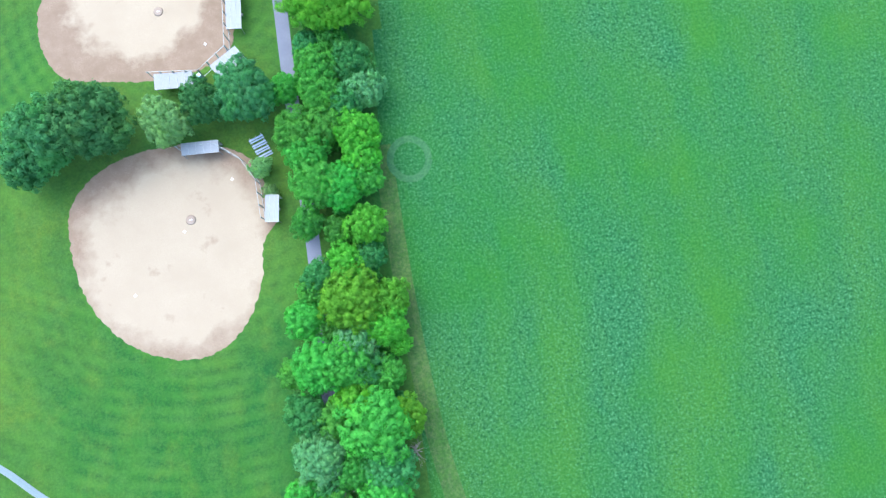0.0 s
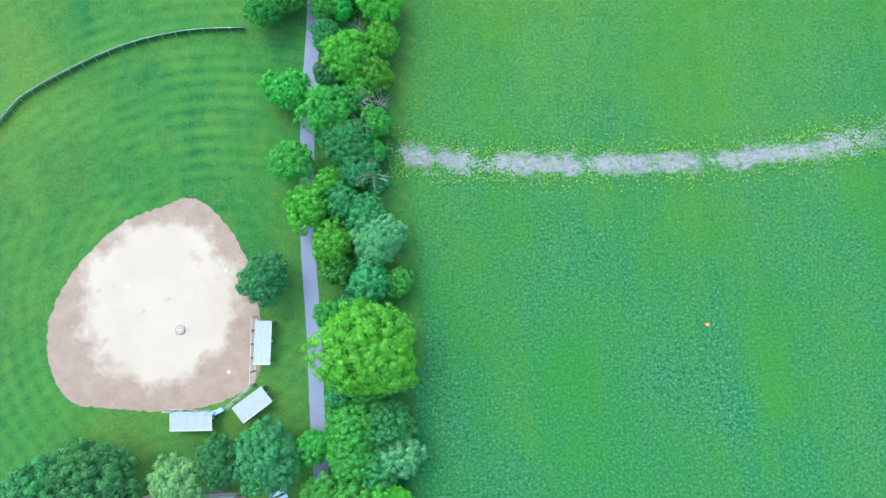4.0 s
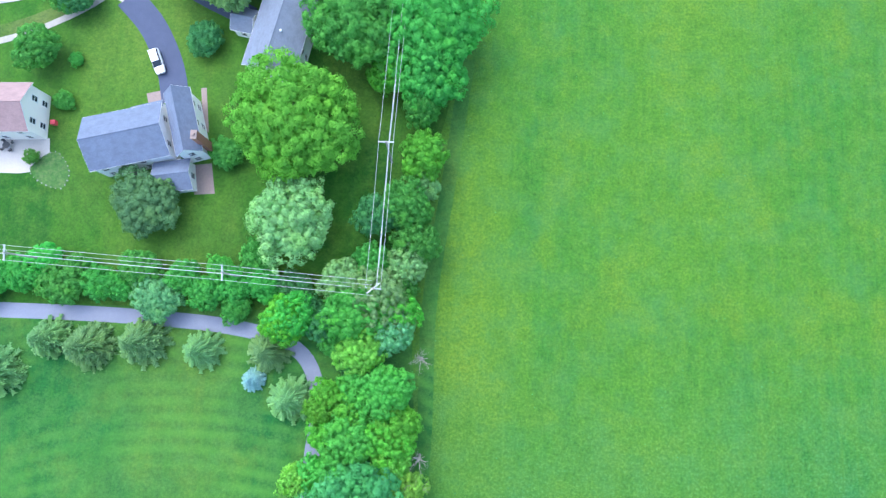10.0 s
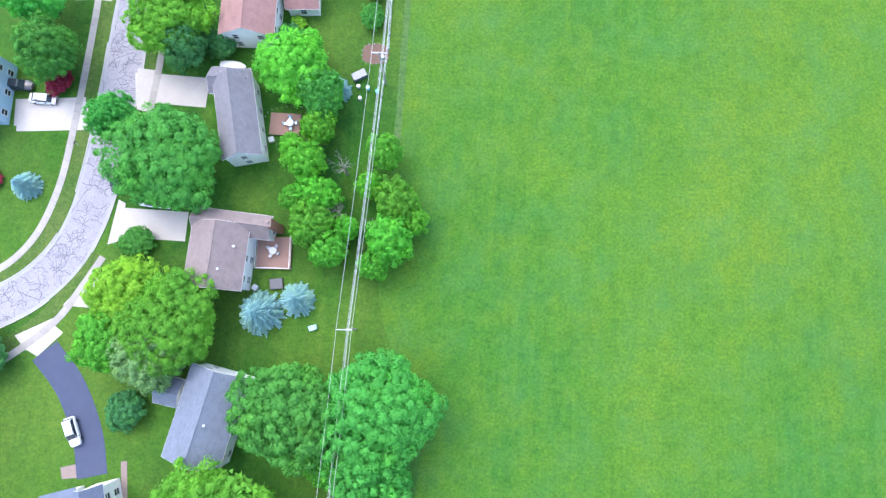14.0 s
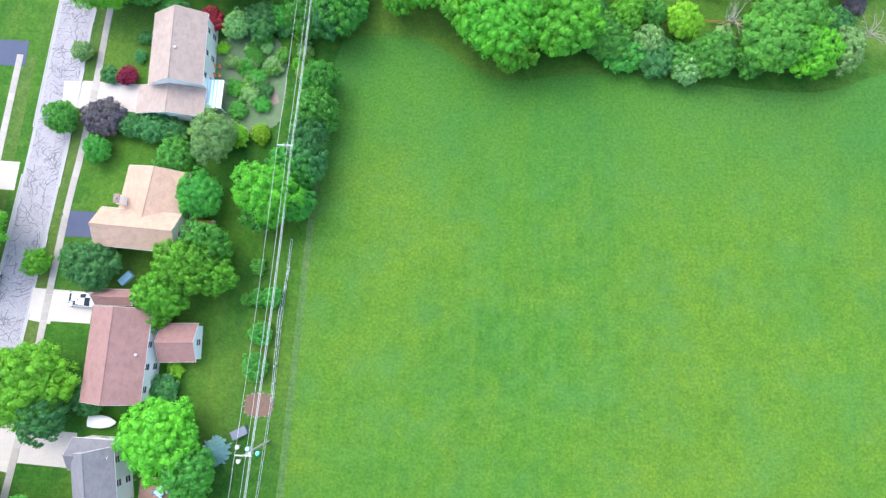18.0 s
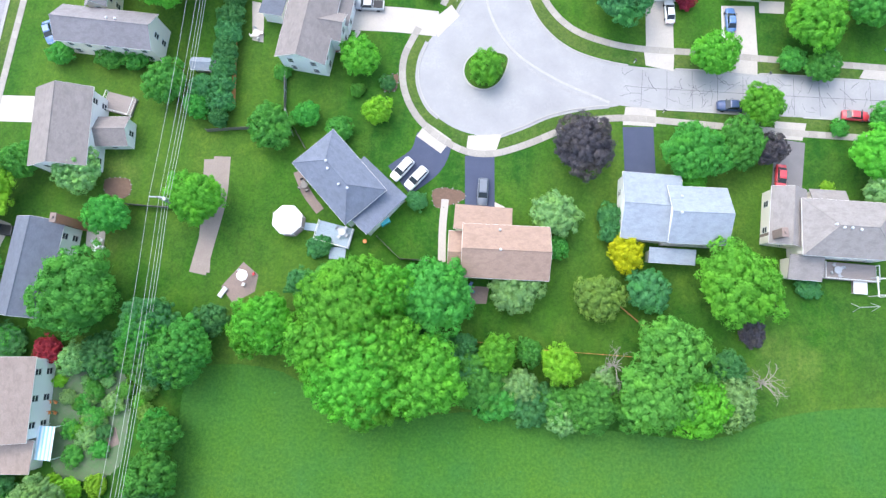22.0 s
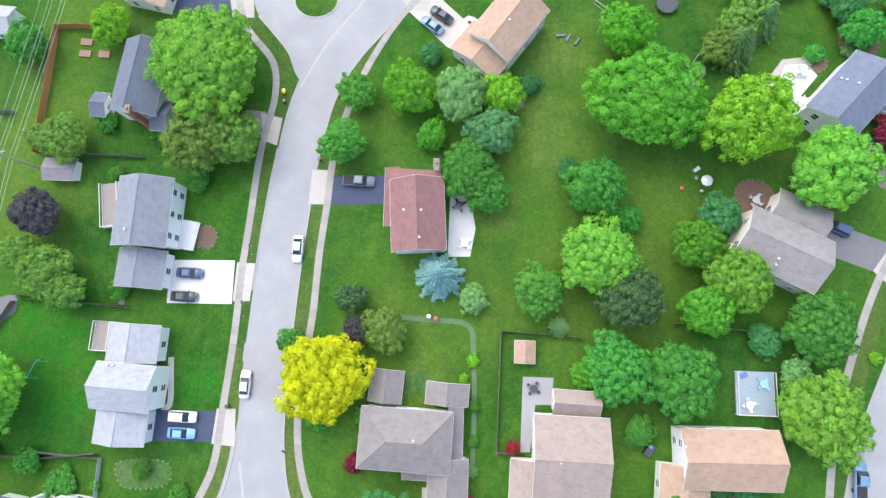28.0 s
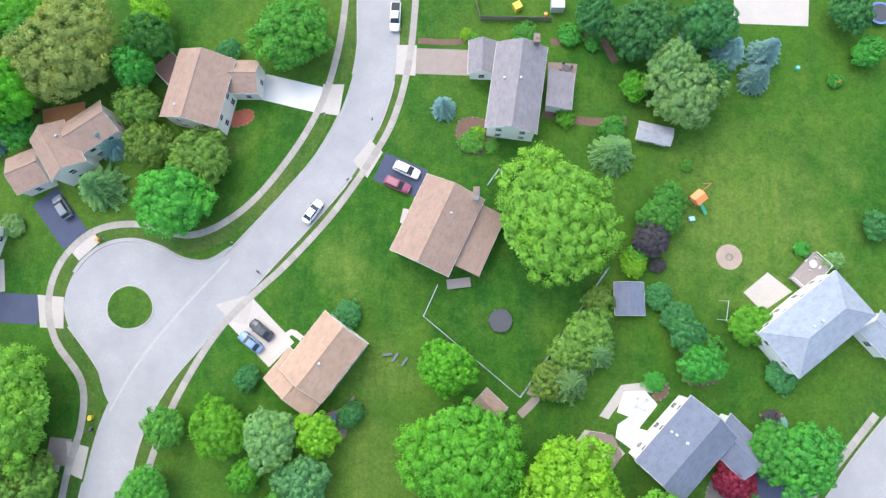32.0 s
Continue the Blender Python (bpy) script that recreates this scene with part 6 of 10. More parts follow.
car(-57.8, 292.0, -2, 'blue', 'sedan', 'on a driveway beside a house')
car(-60.4, 268.3, -2, 'white', 'sedan', 'on a driveway beside a house')
car(-64.8, 270.6, -2, 'dark', 'suv', 'on a driveway beside a house')
car(-33.5, 295.3, 178, 'white', 'sedan', 'on a driveway beside a house')
car(-49.2, 297.6, 87, 'white', 'sedan', 'along the kerb of the street')
car(-34.3, 295.9, 179, 'white', 'sedan', 'on a driveway beside a house')
car(-56.9, 292.6, -5, 'dark', 'sedan', 'on a driveway beside a house')
car(-29.2, 367.6, 173, 'dark', 'pickup', 'on a driveway beside a house')
car(32.6, 412.7, 180, 'silver', 'pickup', 'on a driveway beside a house')
car(40.7, 381.7, -129, 'white', 'suv', 'on a driveway beside a house')
car(43.3, 380.2, -130, 'white', 'suv', 'on a driveway beside a house')
car(55.0, 378.3, -91, 'slate', 'suv', 'on a driveway beside a house')
car(87.7, 413.8, 93, 'white', 'sedan', 'on a driveway beside a house')
car(98.7, 412.6, 92, 'blue', 'sedan', 'on a driveway beside a house')
car(98.6, 396.0, 180, 'navy', 'pickup', 'along the kerb of the street')
car(120.0, 395.2, -2, 'red', 'sedan', 'along the kerb of the street')
car(106.5, 383.3, -95, 'red', 'sedan', 'on a driveway beside a house')
car(-26.3, 404.8, -67, 'blue', 'sedan', 'on a driveway beside a house')
car(125.5, 395.1, -2, 'dark', 'sedan', 'along the kerb of the street')
car(132.3, 387.3, -102, 'red', 'suv', 'on a driveway beside a house')
car(135.0, 384.9, -103, 'dark', 'suv', 'on a driveway beside a house')
car(60.3, 456.9, -91, 'white', 'sedan', 'along the kerb of the street')
car(53.1, 433.7, 89, 'white', 'sedan', 'along the kerb of the street')
car(41.6, 452.1, -2, 'navy', 'sedan', 'on a driveway beside a house')
car(41.0, 448.0, -1, 'dark', 'sedan', 'on a driveway beside a house')
car(43.0, 428.0, -1, 'white', 'suv', 'on a driveway beside a house')
car(43.0, 425.3, -1, 'skyblue', 'sedan', 'on a driveway beside a house')
car(70.3, 469.3, -2, 'slate', 'pickup', 'on a driveway beside a house')
car(151.7, 463.2, 156, 'navy', 'suv', 'on a driveway beside a house')
car(152.5, 422.7, 86, 'steelblue', 'pickup', 'along the kerb of the street')
car(83.8, 501.2, 144, 'dark', 'sedan', 'on a driveway beside a house')
car(82.1, 499.1, 144, 'steelblue', 'sedan', 'on a driveway beside a house')
car(91.5, 522.1, 56, 'white', 'sedan', 'along the kerb of the street')
car(46.2, 522.1, 128, 'slate', 'suv', 'on a driveway beside a house')
car(107.9, 529.9, -24, 'white', 'suv', 'on a driveway beside a house')
car(106.3, 527.2, -23, 'maroon', 'suv', 'on a driveway beside a house')
car(104.8, 559.1, -91, 'white', 'pickup', 'along the kerb of the street')
AWNING, _ant, _abs = node_mat("striped_awning")
_atc = _ant.nodes.new("ShaderNodeTexCoord")
_aw = _ant.nodes.new("ShaderNodeTexWave")
_aw.inputs["Scale"].default_value = 0.5
_ant.links.new(_atc.outputs["Object"], _aw.inputs[0])
_ant.links.new(ramp_mix(_ant, _aw.outputs["Fac"], (0.75, 0.78, 0.80), (0.25, 0.55, 0.72)), _abs.inputs["Base Color"])
BLUEDECK = surface("blue_grey_deck_boards", (0.38, 0.46, 0.53), (0.32, 0.40, 0.47), 0.6, 5.0, 0.8, 0.4, 0.01, None, (1, 8, 1))
CHAIN = surface("chain_link_wire", (0.50, 0.56, 0.58), (0.42, 0.48, 0.50), 2.0, 10.0, 0.5, 0.1, 0.002, None, None, 0.4)


# ---- ball field furniture ----
def dugout(x, y, turn, L, W):
    t = thing("dugout", pose(x, y, 0.03, 0, 0, turn), "players' dugout with a pale sheet-metal roof and bench", "dugout", "dugouts")
    n = max(3, int(L / 1.2))
    for k in range(n):
        a, b = -L / 2 + L * k / n, -L / 2 + L * (k + 1) / n - 0.03
        part("roof_panel", Geo().add(*slab_between([(a, -W / 2, 2.3), (b, -W / 2, 2.3), (b, W / 2, 2.55), (a, W / 2, 2.55)], 0.05)).mesh("roof_panel", SHEETMETAL), t)
        part("roof_rib", Geo().tube((b, -W / 2, 2.33), (b, W / 2, 2.58), 0.035, 0.035, 4).mesh("roof_rib", WHITEMETAL), t)
    for sx in (-1, 1):
        for sy in (-1, 1):
            part("post", Geo().tube((sx * (L / 2 - 0.1), sy * (W / 2 - 0.1), 0), (sx * (L / 2 - 0.1), sy * (W / 2 - 0.1), 2.36), 0.05, 0.05, 6).mesh("post", METAL), t)
    part("back_wall", Geo().box(-L / 2 + 0.1, L / 2 - 0.1, W / 2 - 0.2, W / 2 - 0.12, 0, 2.3).mesh("back_wall", WHITEMETAL), t)
    part("bench", Geo().box(-L / 2 + 0.3, L / 2 - 0.3, 0, 0.4, 0.4, 0.46, 0.01).box(-L / 2 + 0.4, -L / 2 + 0.5, 0.1, 0.3, 0, 0.4).box(L / 2 - 0.5, L / 2 - 0.4, 0.1, 0.3, 0, 0.4).mesh("bench", METAL), t)
    part("gutter", Geo().tube((-L / 2, -W / 2, 2.28), (L / 2, -W / 2, 2.28), 0.06, 0.06, 6).mesh("gutter", METAL), t)


def bleacher(x, y, turn, L, W):
    t = thing("bleacher", pose(x, y, 0.03, 0, 0, turn), "small blue aluminium bleacher with stepped benches", "bleacher")
    for k in range(4):
        yy = -W / 2 + W * k / 4
        part("seat_plank", Geo().box(-L / 2, L / 2, yy + 0.3, yy + 0.62, 0.42 + 0.3 * k, 0.47 + 0.3 * k, 0.01).mesh("seat_plank", BLUEMETAL), t)
        part("foot_plank", Geo().box(-L / 2, L / 2, yy, yy + 0.25, 0.12 + 0.3 * k, 0.16 + 0.3 * k, 0.01).mesh("foot_plank", BLUEMETAL), t)
    for s in (-0.4, 0, 0.4):
        part("trestle", Geo().tube((s * L, -W / 2, 0), (s * L, W / 2, 1.3), 0.04, 0.04, 5).tube((s * L, W / 2 - 0.1, 0), (s * L, W / 2 - 0.1, 1.3), 0.04, 0.04, 5).mesh("trestle", METAL), t)


FENCES = {"backstop": (3.0, 2.4, CHAIN, "tall chain-link backstop fence behind the infield"), "chain": (1.2, 2.6, CHAIN, "low grey chain-link garden fence"), "wire": (1.1, 3.0, CHAIN, "thin pale wire fence along the gardens"),
          "board": (1.3, 2.4, GREYWOOD, "weathered grey board fence between gardens"), "dark": (1.4, 2.4, GREYWOOD, "dark brown board fence round a garden"), "pale": (1.1, 2.4, WHITEMETAL, "white panel fence between gardens"),
          "cedar": (1.7, 2.4, CEDAR, "orange cedar board fence round a garden"), "cedarlow": (0.9, 2.4, CEDAR, "low reddish timber rail fence behind gardens")}
fence_meshes = {}


def fence(kind, pts):
    """Posts with a panel or wire bay between each two."""
    h, bay, m, label = FENCES[kind]
    t = thing("fence", pose(pts[0][0], pts[0][1], 0.03), label, "fence")
    line = []
    for a, b in zip(pts, pts[1:]):
        n = max(1, round(math.hypot(b[0] - a[0], b[1] - a[1]) / bay))
        line += [(a[0] + (b[0] - a[0]) * k / n, a[1] + (b[1] - a[1]) * k / n) for k in range(n)]
    line.append(pts[-1])
    if kind not in fence_meshes:
        post = Geo()
        if kind in ("backstop", "chain", "wire"):
            post.tube((0, 0, -0.1), (0, 0, h + 0.05), 0.045, 0.045, 6)
        else:
            post.box(-0.06, 0.06, -0.06, 0.06, -0.1, h + 0.12, 0.03)
        p = Geo()
        if kind in ("backstop", "chain", "wire"):  # a welded frame round the wire bay
            ring = [(0, 0, 0.06), (1, 0, 0.06), (1, 0, h), (0, 0, h)]
            r = 0.022 if kind == "wire" else 0.035
            vs = [(a + (r if a == 0 else -r) * q, s * r, c + (r if c < 0.5 else -r) * q) for a, _, c in ring for q, s in ((0, -1), (0, 1), (2, 1), (2, -1))]
            p.add(vs, [(4 * k + m, 4 * k + (m + 1) % 4, (4 * k + 4 + (m + 1) % 4) % 16, (4 * k + 4 + m) % 16) for k in range(4) for m in range(4)])
        elif kind == "cedarlow":
            for z in (0.3, 0.7):
                p.box(0, 1, -0.03, 0.03, z, z + 0.14, 0.01)
        else:  # boards set alternately forward and back, as one panel
            prof = []
            for k in range(12):
                y0 = 0.018 * (k % 2)
                prof += [(k / 12, y0), ((k + 1) / 12 - 0.006, y0)]
            nb = len(prof)
            vs = [(x, y - 0.03 * b, z) for b in (0, 1) for z in (0.03, h) for x, y in prof]
            p.add(vs, [(k, k + 1, nb + k + 1, nb + k) for k in range(nb - 1)] + [(2 * nb + k + 1, 2 * nb + k, 3 * nb + k, 3 * nb + k + 1) for k in range(nb - 1)] + [(nb + k, nb + k + 1, 3 * nb + k + 1, 3 * nb + k) for k in range(nb - 1)])
        fence_meshes[kind] = (post.mesh("fence_post", m), p.mesh("fence_panel", m))
    post_me, panel_me = fence_meshes[kind]
    ox, oy = pts[0]
    for i, (x, y) in enumerate(line):
        part("post", post_me, t, None, pose(x - ox, y - oy, 0))
        if i + 1 < len(line):
            dx, dy = line[i + 1][0] - x, line[i + 1][1] - y
            part("panel", panel_me, t, None, pose(x - ox, y - oy, 0, 0, 0, math.degrees(math.atan2(dy, dx))) @ Matrix.Diagonal((math.hypot(dx, dy), 1, 1, 1)))


def outfield_fence(pts):
    t = thing("outfield_fence", pose(pts[0][0], pts[0][1], 0.03), "leaning pale fabric outfield fence in a long curve", "fence")
    line = spline(pts, 2.6)
    ox, oy = pts[0]
    pan = Geo().add(*slab_between([(0, -0.26, 0.06), (1, -0.26, 0.06), (1, 0.24, 1.05), (0, 0.24, 1.05)], 0.02)).mesh("fence_fabric", CHAINCLOTH)
    rail = Geo().tube((0, 0.24, 1.06), (1, 0.24, 1.06), 0.04, 0.04, 6).mesh("top_rail", CHAIN)
    post = Geo().tube((0, 0.1, -0.1), (0, 0.24, 1.1), 0.04, 0.04, 6).tube((0, 0.7, 0), (0, 0.24, 1.0), 0.03, 0.03, 5).mesh("fence_post", METAL)
    for a, b in zip(line, line[1:]):
        d = b - a
        M = pose(a[0] - ox, a[1] - oy, 0, 0, 0, math.degrees(math.atan2(d[1], d[0])))
        part("post", post, t, None, M)
        S = M @ Matrix.Diagonal((float(np.linalg.norm(d)), 1, 1, 1))
        part("panel", pan, t, None, S)
        part("top_rail", rail, t, None, S)


CHAINCLOTH = surface("pale_fence_fabric", (0.37, 0.45, 0.50), (0.31, 0.38, 0.43), 0.7, 5.0, 0.85, 0.3, 0.01)


# ---- garden things ----
def patio(pts, material, label, category):
    drive_lift[0] += 1
    z = 0.040 + 0.0011 * (drive_lift[0] % 11)
    if category == "garden bed" or category == "rubble":
        outline = ragged(pts, 0.25, 0.4, pts[0][0])
    else:
        outline = pts
    vs, fs = plate(outline, 0.0, z + (0.1 if category == "deck" else 0.03 if category == "rubble" else 0))
    name = {"patio": "patio", "garden bed": "garden_bed", "deck": "deck_floor", "rubble": "stone_heap"}[category]
    tagged(new(name, mesh_of(name, vs, fs, material)), label, category, kind="structure")
    if category in ("garden bed", "rubble"):  # edging or loose stones
        rng = random.Random(int(abs(pts[0][0] * 10)))
        line = spline([tuple(p) for p in pts], 0.9, True)
        t = thing("edging_stones", pose(float(line[0][0]), float(line[0][1]), 0.03), "row of small pale edging stones round a bed", "stones", kind="stuff")
        g = Geo()
        for p in line:
            r = rng.uniform(0.08, 0.17)
            g.lathe([(r, 0), (r * 0.9, r * 0.6), (r * 0.4, r)], 6, p[0] - line[0][0], p[1] - line[0][1])
        part("stones", g.mesh("stones", MUD), t)


def patio_round(x, y, r, material, label, category):
    patio([(x + r * math.cos(a), y + r * math.sin(a)) for a in [k * 0.785 for k in range(8)]], material, label, category)


def strip_of(pts, width, material, label, category):
    drive_lift[0] += 1
    line = spline(pts, 0.8) if len(pts) > 2 else np.array([pts[0], [(a + b) / 2 for a, b in zip(*pts)], pts[1]])
    vs, fs = ribbon(line, -width / 2, width / 2, 0.0, 0.042 + 0.0011 * (drive_lift[0] % 11) + (0.25 if category == "deck" else 0))
    name = {"garden path": "garden_path", "worn ring": "worn_ring", "garden bed": "garden_bed", "deck": "walkway"}[category]
    tagged(new(name, mesh_of(name, vs, fs, material)), label, category, kind="structure")


def deck(x, y, turn, L, W, h, material, label, rail):
    """A boarded platform with joists' skirt, posts and, where there is one, a rail."""
    t = thing("awning" if h > 2 else "deck", pose(x, y, 0.03, 0, 0, turn), label, "awning" if h > 2 else "deck")
    n = max(3, min(24, int(W / 0.3)))
    for k in range(n):
        a, b = -W / 2 + W * k / n, -W / 2 + W * (k + 1) / n - 0.015
        part("board", Geo().box(-L / 2, L / 2, a, b, h - 0.05, h + 0.003 * (k % 2)).mesh("board", material), t)
    for sx in (-1, 1):
        for sy in (-1, 1):
            part("post", Geo().box(sx * (L / 2 - 0.1) - 0.06, sx * (L / 2 - 0.1) + 0.06, sy * (W / 2 - 0.1) - 0.06, sy * (W / 2 - 0.1) + 0.06, -0.05, h + (0.95 if rail else -0.05), 0.02).mesh("post", TRIM if rail else material), t)
    if h < 2:
        part("skirt", Geo().box(-L / 2 + 0.05, L / 2 - 0.05, -W / 2 + 0.05, W / 2 - 0.05, 0, h - 0.06).mesh("skirt", GREYWOOD), t)
    if rail:
        for a, b in (((-1, -1), (1, -1)), ((1, -1), (1, 1)), ((-1, -1), (-1, 1))):
            p, q = (a[0] * (L / 2 - 0.1), a[1] * (W / 2 - 0.1)), (b[0] * (L / 2 - 0.1), b[1] * (W / 2 - 0.1))
            g = Geo().tube((*p, h + 0.92), (*q, h + 0.92), 0.06, 0.06, 4).tube((*p, h + 0.15), (*q, h + 0.15), 0.03, 0.03, 4)
            m = max(3, int(math.hypot(q[0] - p[0], q[1] - p[1]) / 0.35))
            for k in range(1, m):
                c = (p[0] + (q[0] - p[0]) * k / m, p[1] + (q[1] - p[1]) * k / m)
                g.tube((*c, h + 0.15), (*c, h + 0.92), 0.02, 0.02, 4)
            part("railing", g.mesh("railing", TRIM), t)


def shed(x, y, turn, L, W, h, roof, wall, label):
    t = thing("garden_shed", pose(x, y, 0.03), label, "shed", "garden sheds")
    L, W = max(L, 1.6), max(W, 1.6)
    if W > L:
        turn, L, W = turn + 90, W, L
    block(t, pose(0, 0, 0, 0, 0, turn), L + 0.5, W + 0.5, h - 0.5, 0.7, "gable", WALL[wall], ROOF[roof], False, [], 1)
    M = pose(0, 0, 0, 0, 0, turn)
    part("door", DOOR_ME, t, None, M @ pose(0, -W / 2 + 0.1, 0) @ Matrix.Diagonal((1.2, 1, 0.82, 1)))


def crate(x, y, L, W, h, colour, label, *rest):
    t = thing("garden_box", pose(x, y, 0.03, 0, 0, (x * 37) % 60), label, "garden box")
    part("body", Geo().box(-L / 2, L / 2, -W / 2, W / 2, 0, h * 0.85, 0.03).mesh("box_body", PAINT[colour]), t)
    part("lid", Geo().box(-L / 2 - 0.03, L / 2 + 0.03, -W / 2 - 0.03, W / 2 + 0.03, h * 0.85, h, 0.05).mesh("box_lid", PAINT[colour]), t)


def bin_of(x, y, colour, label):
    t = thing("bin", pose(x, y, 0.05), label, "bin")
    part("body", Geo().lathe([(0.24, 0), (0.33, 0.85), (0.33, 0.9)], 12).mesh("bin_body", PAINT[colour]), t)
    part("lid", Geo().lathe([(0.36, 0.9), (0.36, 0.96), (0.2, 1.02)], 12).mesh("bin_lid", PAINT[colour]), t)


CHAIR_ME = [Geo().box(-0.25, 0.25, -0.25, 0.25, 0.4, 0.46, 0.02).mesh("chair_seat"), Geo().box(-0.25, 0.25, 0.22, 0.28, 0.46, 0.95, 0.02).mesh("chair_back"), Geo().tube((0, 0, 0), (0, 0, 0.4), 0.025, 0.025, 5).mesh("chair_leg", METAL)]


def garden_chair(x, y, z, turn, colour):
    t = thing("garden_chair", pose(x, y, z, 0, 0, turn), f"{colour} metal garden chair beside a table", "chair", "garden chairs")
    part("seat", CHAIR_ME[0], t, PAINT[colour])
    part("backrest", CHAIR_ME[1], t, PAINT[colour])
    for a in (-0.2, 0.2):
        for b in (-0.2, 0.2):
            part("leg", CHAIR_ME[2], t, None, pose(a, b, 0))


def table_set(x, y, colour, label, *rest):
    z = 0.55 if "deck" in label else 0.08
    t = thing("garden_table", pose(x, y, z), label, "table", "garden tables")
    part("tabletop", Geo().lathe([(0.62, 0.7), (0.65, 0.72), (0.65, 0.75), (0.6, 0.76)], 18).mesh("garden_tabletop", PAINT[colour]), t)
    part("pedestal", Geo().lathe([(0.28, 0), (0.26, 0.03), (0.04, 0.06), (0.04, 0.7)], 10).mesh("table_pedestal", METAL), t)
    for k in range(4):
        a = 90 * k + (x * 13) % 70
        garden_chair(x + 0.98 * math.cos(radians(a)), y + 0.98 * math.sin(radians(a)), z, a - 90, colour)


def chair_pair(x, y, colour, label):
    garden_chair(x - 0.5, y, 0.06, 20, colour)
    garden_chair(x + 0.5, y, 0.06, -20, colour)


def umbrella_set(x, y, colour, label):
    t = thing("parasol", pose(x, y, 0.06), label, "parasol")
    part("pole", Geo().tube((0, 0, 0), (0, 0, 2.4), 0.03, 0.03, 6).mesh("parasol_pole", METAL), t)
    for k in range(8):
        a, b = radians(45 * k), radians(45 * (k + 1))
        part("canopy_panel", Geo().add(*slab_between([(0, 0, 2.45), (1.0 * math.cos(a), 1.0 * math.sin(a), 2.1), (1.0 * math.cos(b), 1.0 * math.sin(b), 2.1)], 0.015)).mesh("canopy_panel", PAINT[colour]), t)
    for k in range(3):
        a = 120 * k + 20
        garden_chair(x + 1.4 * math.cos(radians(a)), y + 1.4 * math.sin(radians(a)), 0.06, a - 90, "red" if k == 0 else colour)


def gazebo(x, y):
    t = thing("gazebo", pose(x, y, 0.03, 0, 0, 22.5), "white octagonal gazebo with a pale panelled roof", "gazebo")
    R = 2.7
    part("floor", Geo().lathe([(R - 0.1, 0), (R - 0.1, 0.35), (R - 0.15, 0.4)], 8).mesh("gazebo_floor", DECKWOOD), t)
    for k in range(8):
        a, b = radians(45 * k), radians(45 * (k + 1))
        part("roof_panel", Geo().add(*slab_between([(0, 0, 3.7), (R * math.cos(a), R * math.sin(a), 2.6), (R * math.cos(b), R * math.sin(b), 2.6)], 0.06)).mesh("gazebo_roof_panel", TRIM), t)
        part("post", Geo().box(-0.06, 0.06, -0.06, 0.06, 0.3, 2.55).mesh("gazebo_post", TRIM), t, None, pose((R - 0.3) * math.cos(a), (R - 0.3) * math.sin(a), 0))
    part("finial", Geo().lathe([(0.12, 3.62), (0.16, 3.75), (0.03, 4.0)], 8).mesh("finial", TRIM), t)


def pergola(x, y):
    t = thing("pergola", pose(x, y, 0.03), "white painted open timber pergola frame", "pergola")
    for sx in (-1, 1):
        for sy in (-1, 1):
            part("post", Geo().box(sx * 1.0 - 0.06, sx * 1.0 + 0.06, sy * 1.5 - 0.06, sy * 1.5 + 0.06, 0, 2.3).mesh("pergola_post", TRIM), t)
        part("beam", Geo().box(sx * 1.0 - 0.08, sx * 1.0 + 0.08, -1.7, 1.7, 2.3, 2.45).mesh("pergola_beam", TRIM), t)
    for k in (-1.4, 1.4):
        part("rafter", Geo().box(-1.2, 1.2, k - 0.06, k + 0.06, 2.45, 2.58).mesh("pergola_rafter", TRIM), t)


def swing(x, y, turn, colour, label):
    t = thing("swing_frame", pose(x, y, 0.03, 0, 0, turn), label, "garden frame")
    part("beam", Geo().tube((-1.7, 0, 1.9), (1.7, 0, 1.9), 0.05, 0.05, 6).mesh("frame_beam", PAINT[colour]), t)
    for sx in (-1.6, 1.6):
        for sy in (-0.7, 0.7):
            part("leg", Geo().tube((sx, sy, 0), (sx, 0, 1.9), 0.04, 0.04, 6).mesh("frame_leg", PAINT[colour]), t)


def boat(x, y, turn):
    t = thing("boat", pose(x, y, 0.06, 0, 0, turn), "small boat under a white cover on its trailer", "boat")
    V, F, n = [], [], 8
    prof = ((-2.3, 0.85), (-1.6, 1.0), (0, 1.05), (1.3, 0.8), (2.1, 0.35), (2.4, 0.06))
    for px, pw in prof:
        V += [(px, pw * math.cos(math.pi * k / (n - 1)), 0.75 + 0.28 * math.sin(math.pi * k / (n - 1)) * (0.4 + 0.6 * pw)) for k in range(n)]
    for i in range(len(prof) - 1):
        F += [(i * n + k, i * n + k + 1, (i + 1) * n + k + 1, (i + 1) * n + k) for k in range(n - 1)]
    part("cover", mesh_of("boat_cover", V, F, TRIM, True), t)
    part("hull", Geo().add([(-2.2, -0.8, 0.76), (1.4, -0.75, 0.76), (2.3, 0, 0.8), (1.4, 0.75, 0.76), (-2.2, 0.8, 0.76), (-2.1, -0.4, 0.3), (1.5, 0, 0.3), (-2.1, 0.4, 0.3)], [(0, 1, 6, 5), (1, 2, 6), (2, 3, 6), (3, 4, 7, 6), (4, 0, 5, 7), (5, 6, 7)]).mesh("hull", WHITEMETAL), t)
    for s in (-1, 1):
        part("wheel", TYRE_ME, t, None, pose(-0.6, s * 0.8, 0.33, 90, 0, 0))


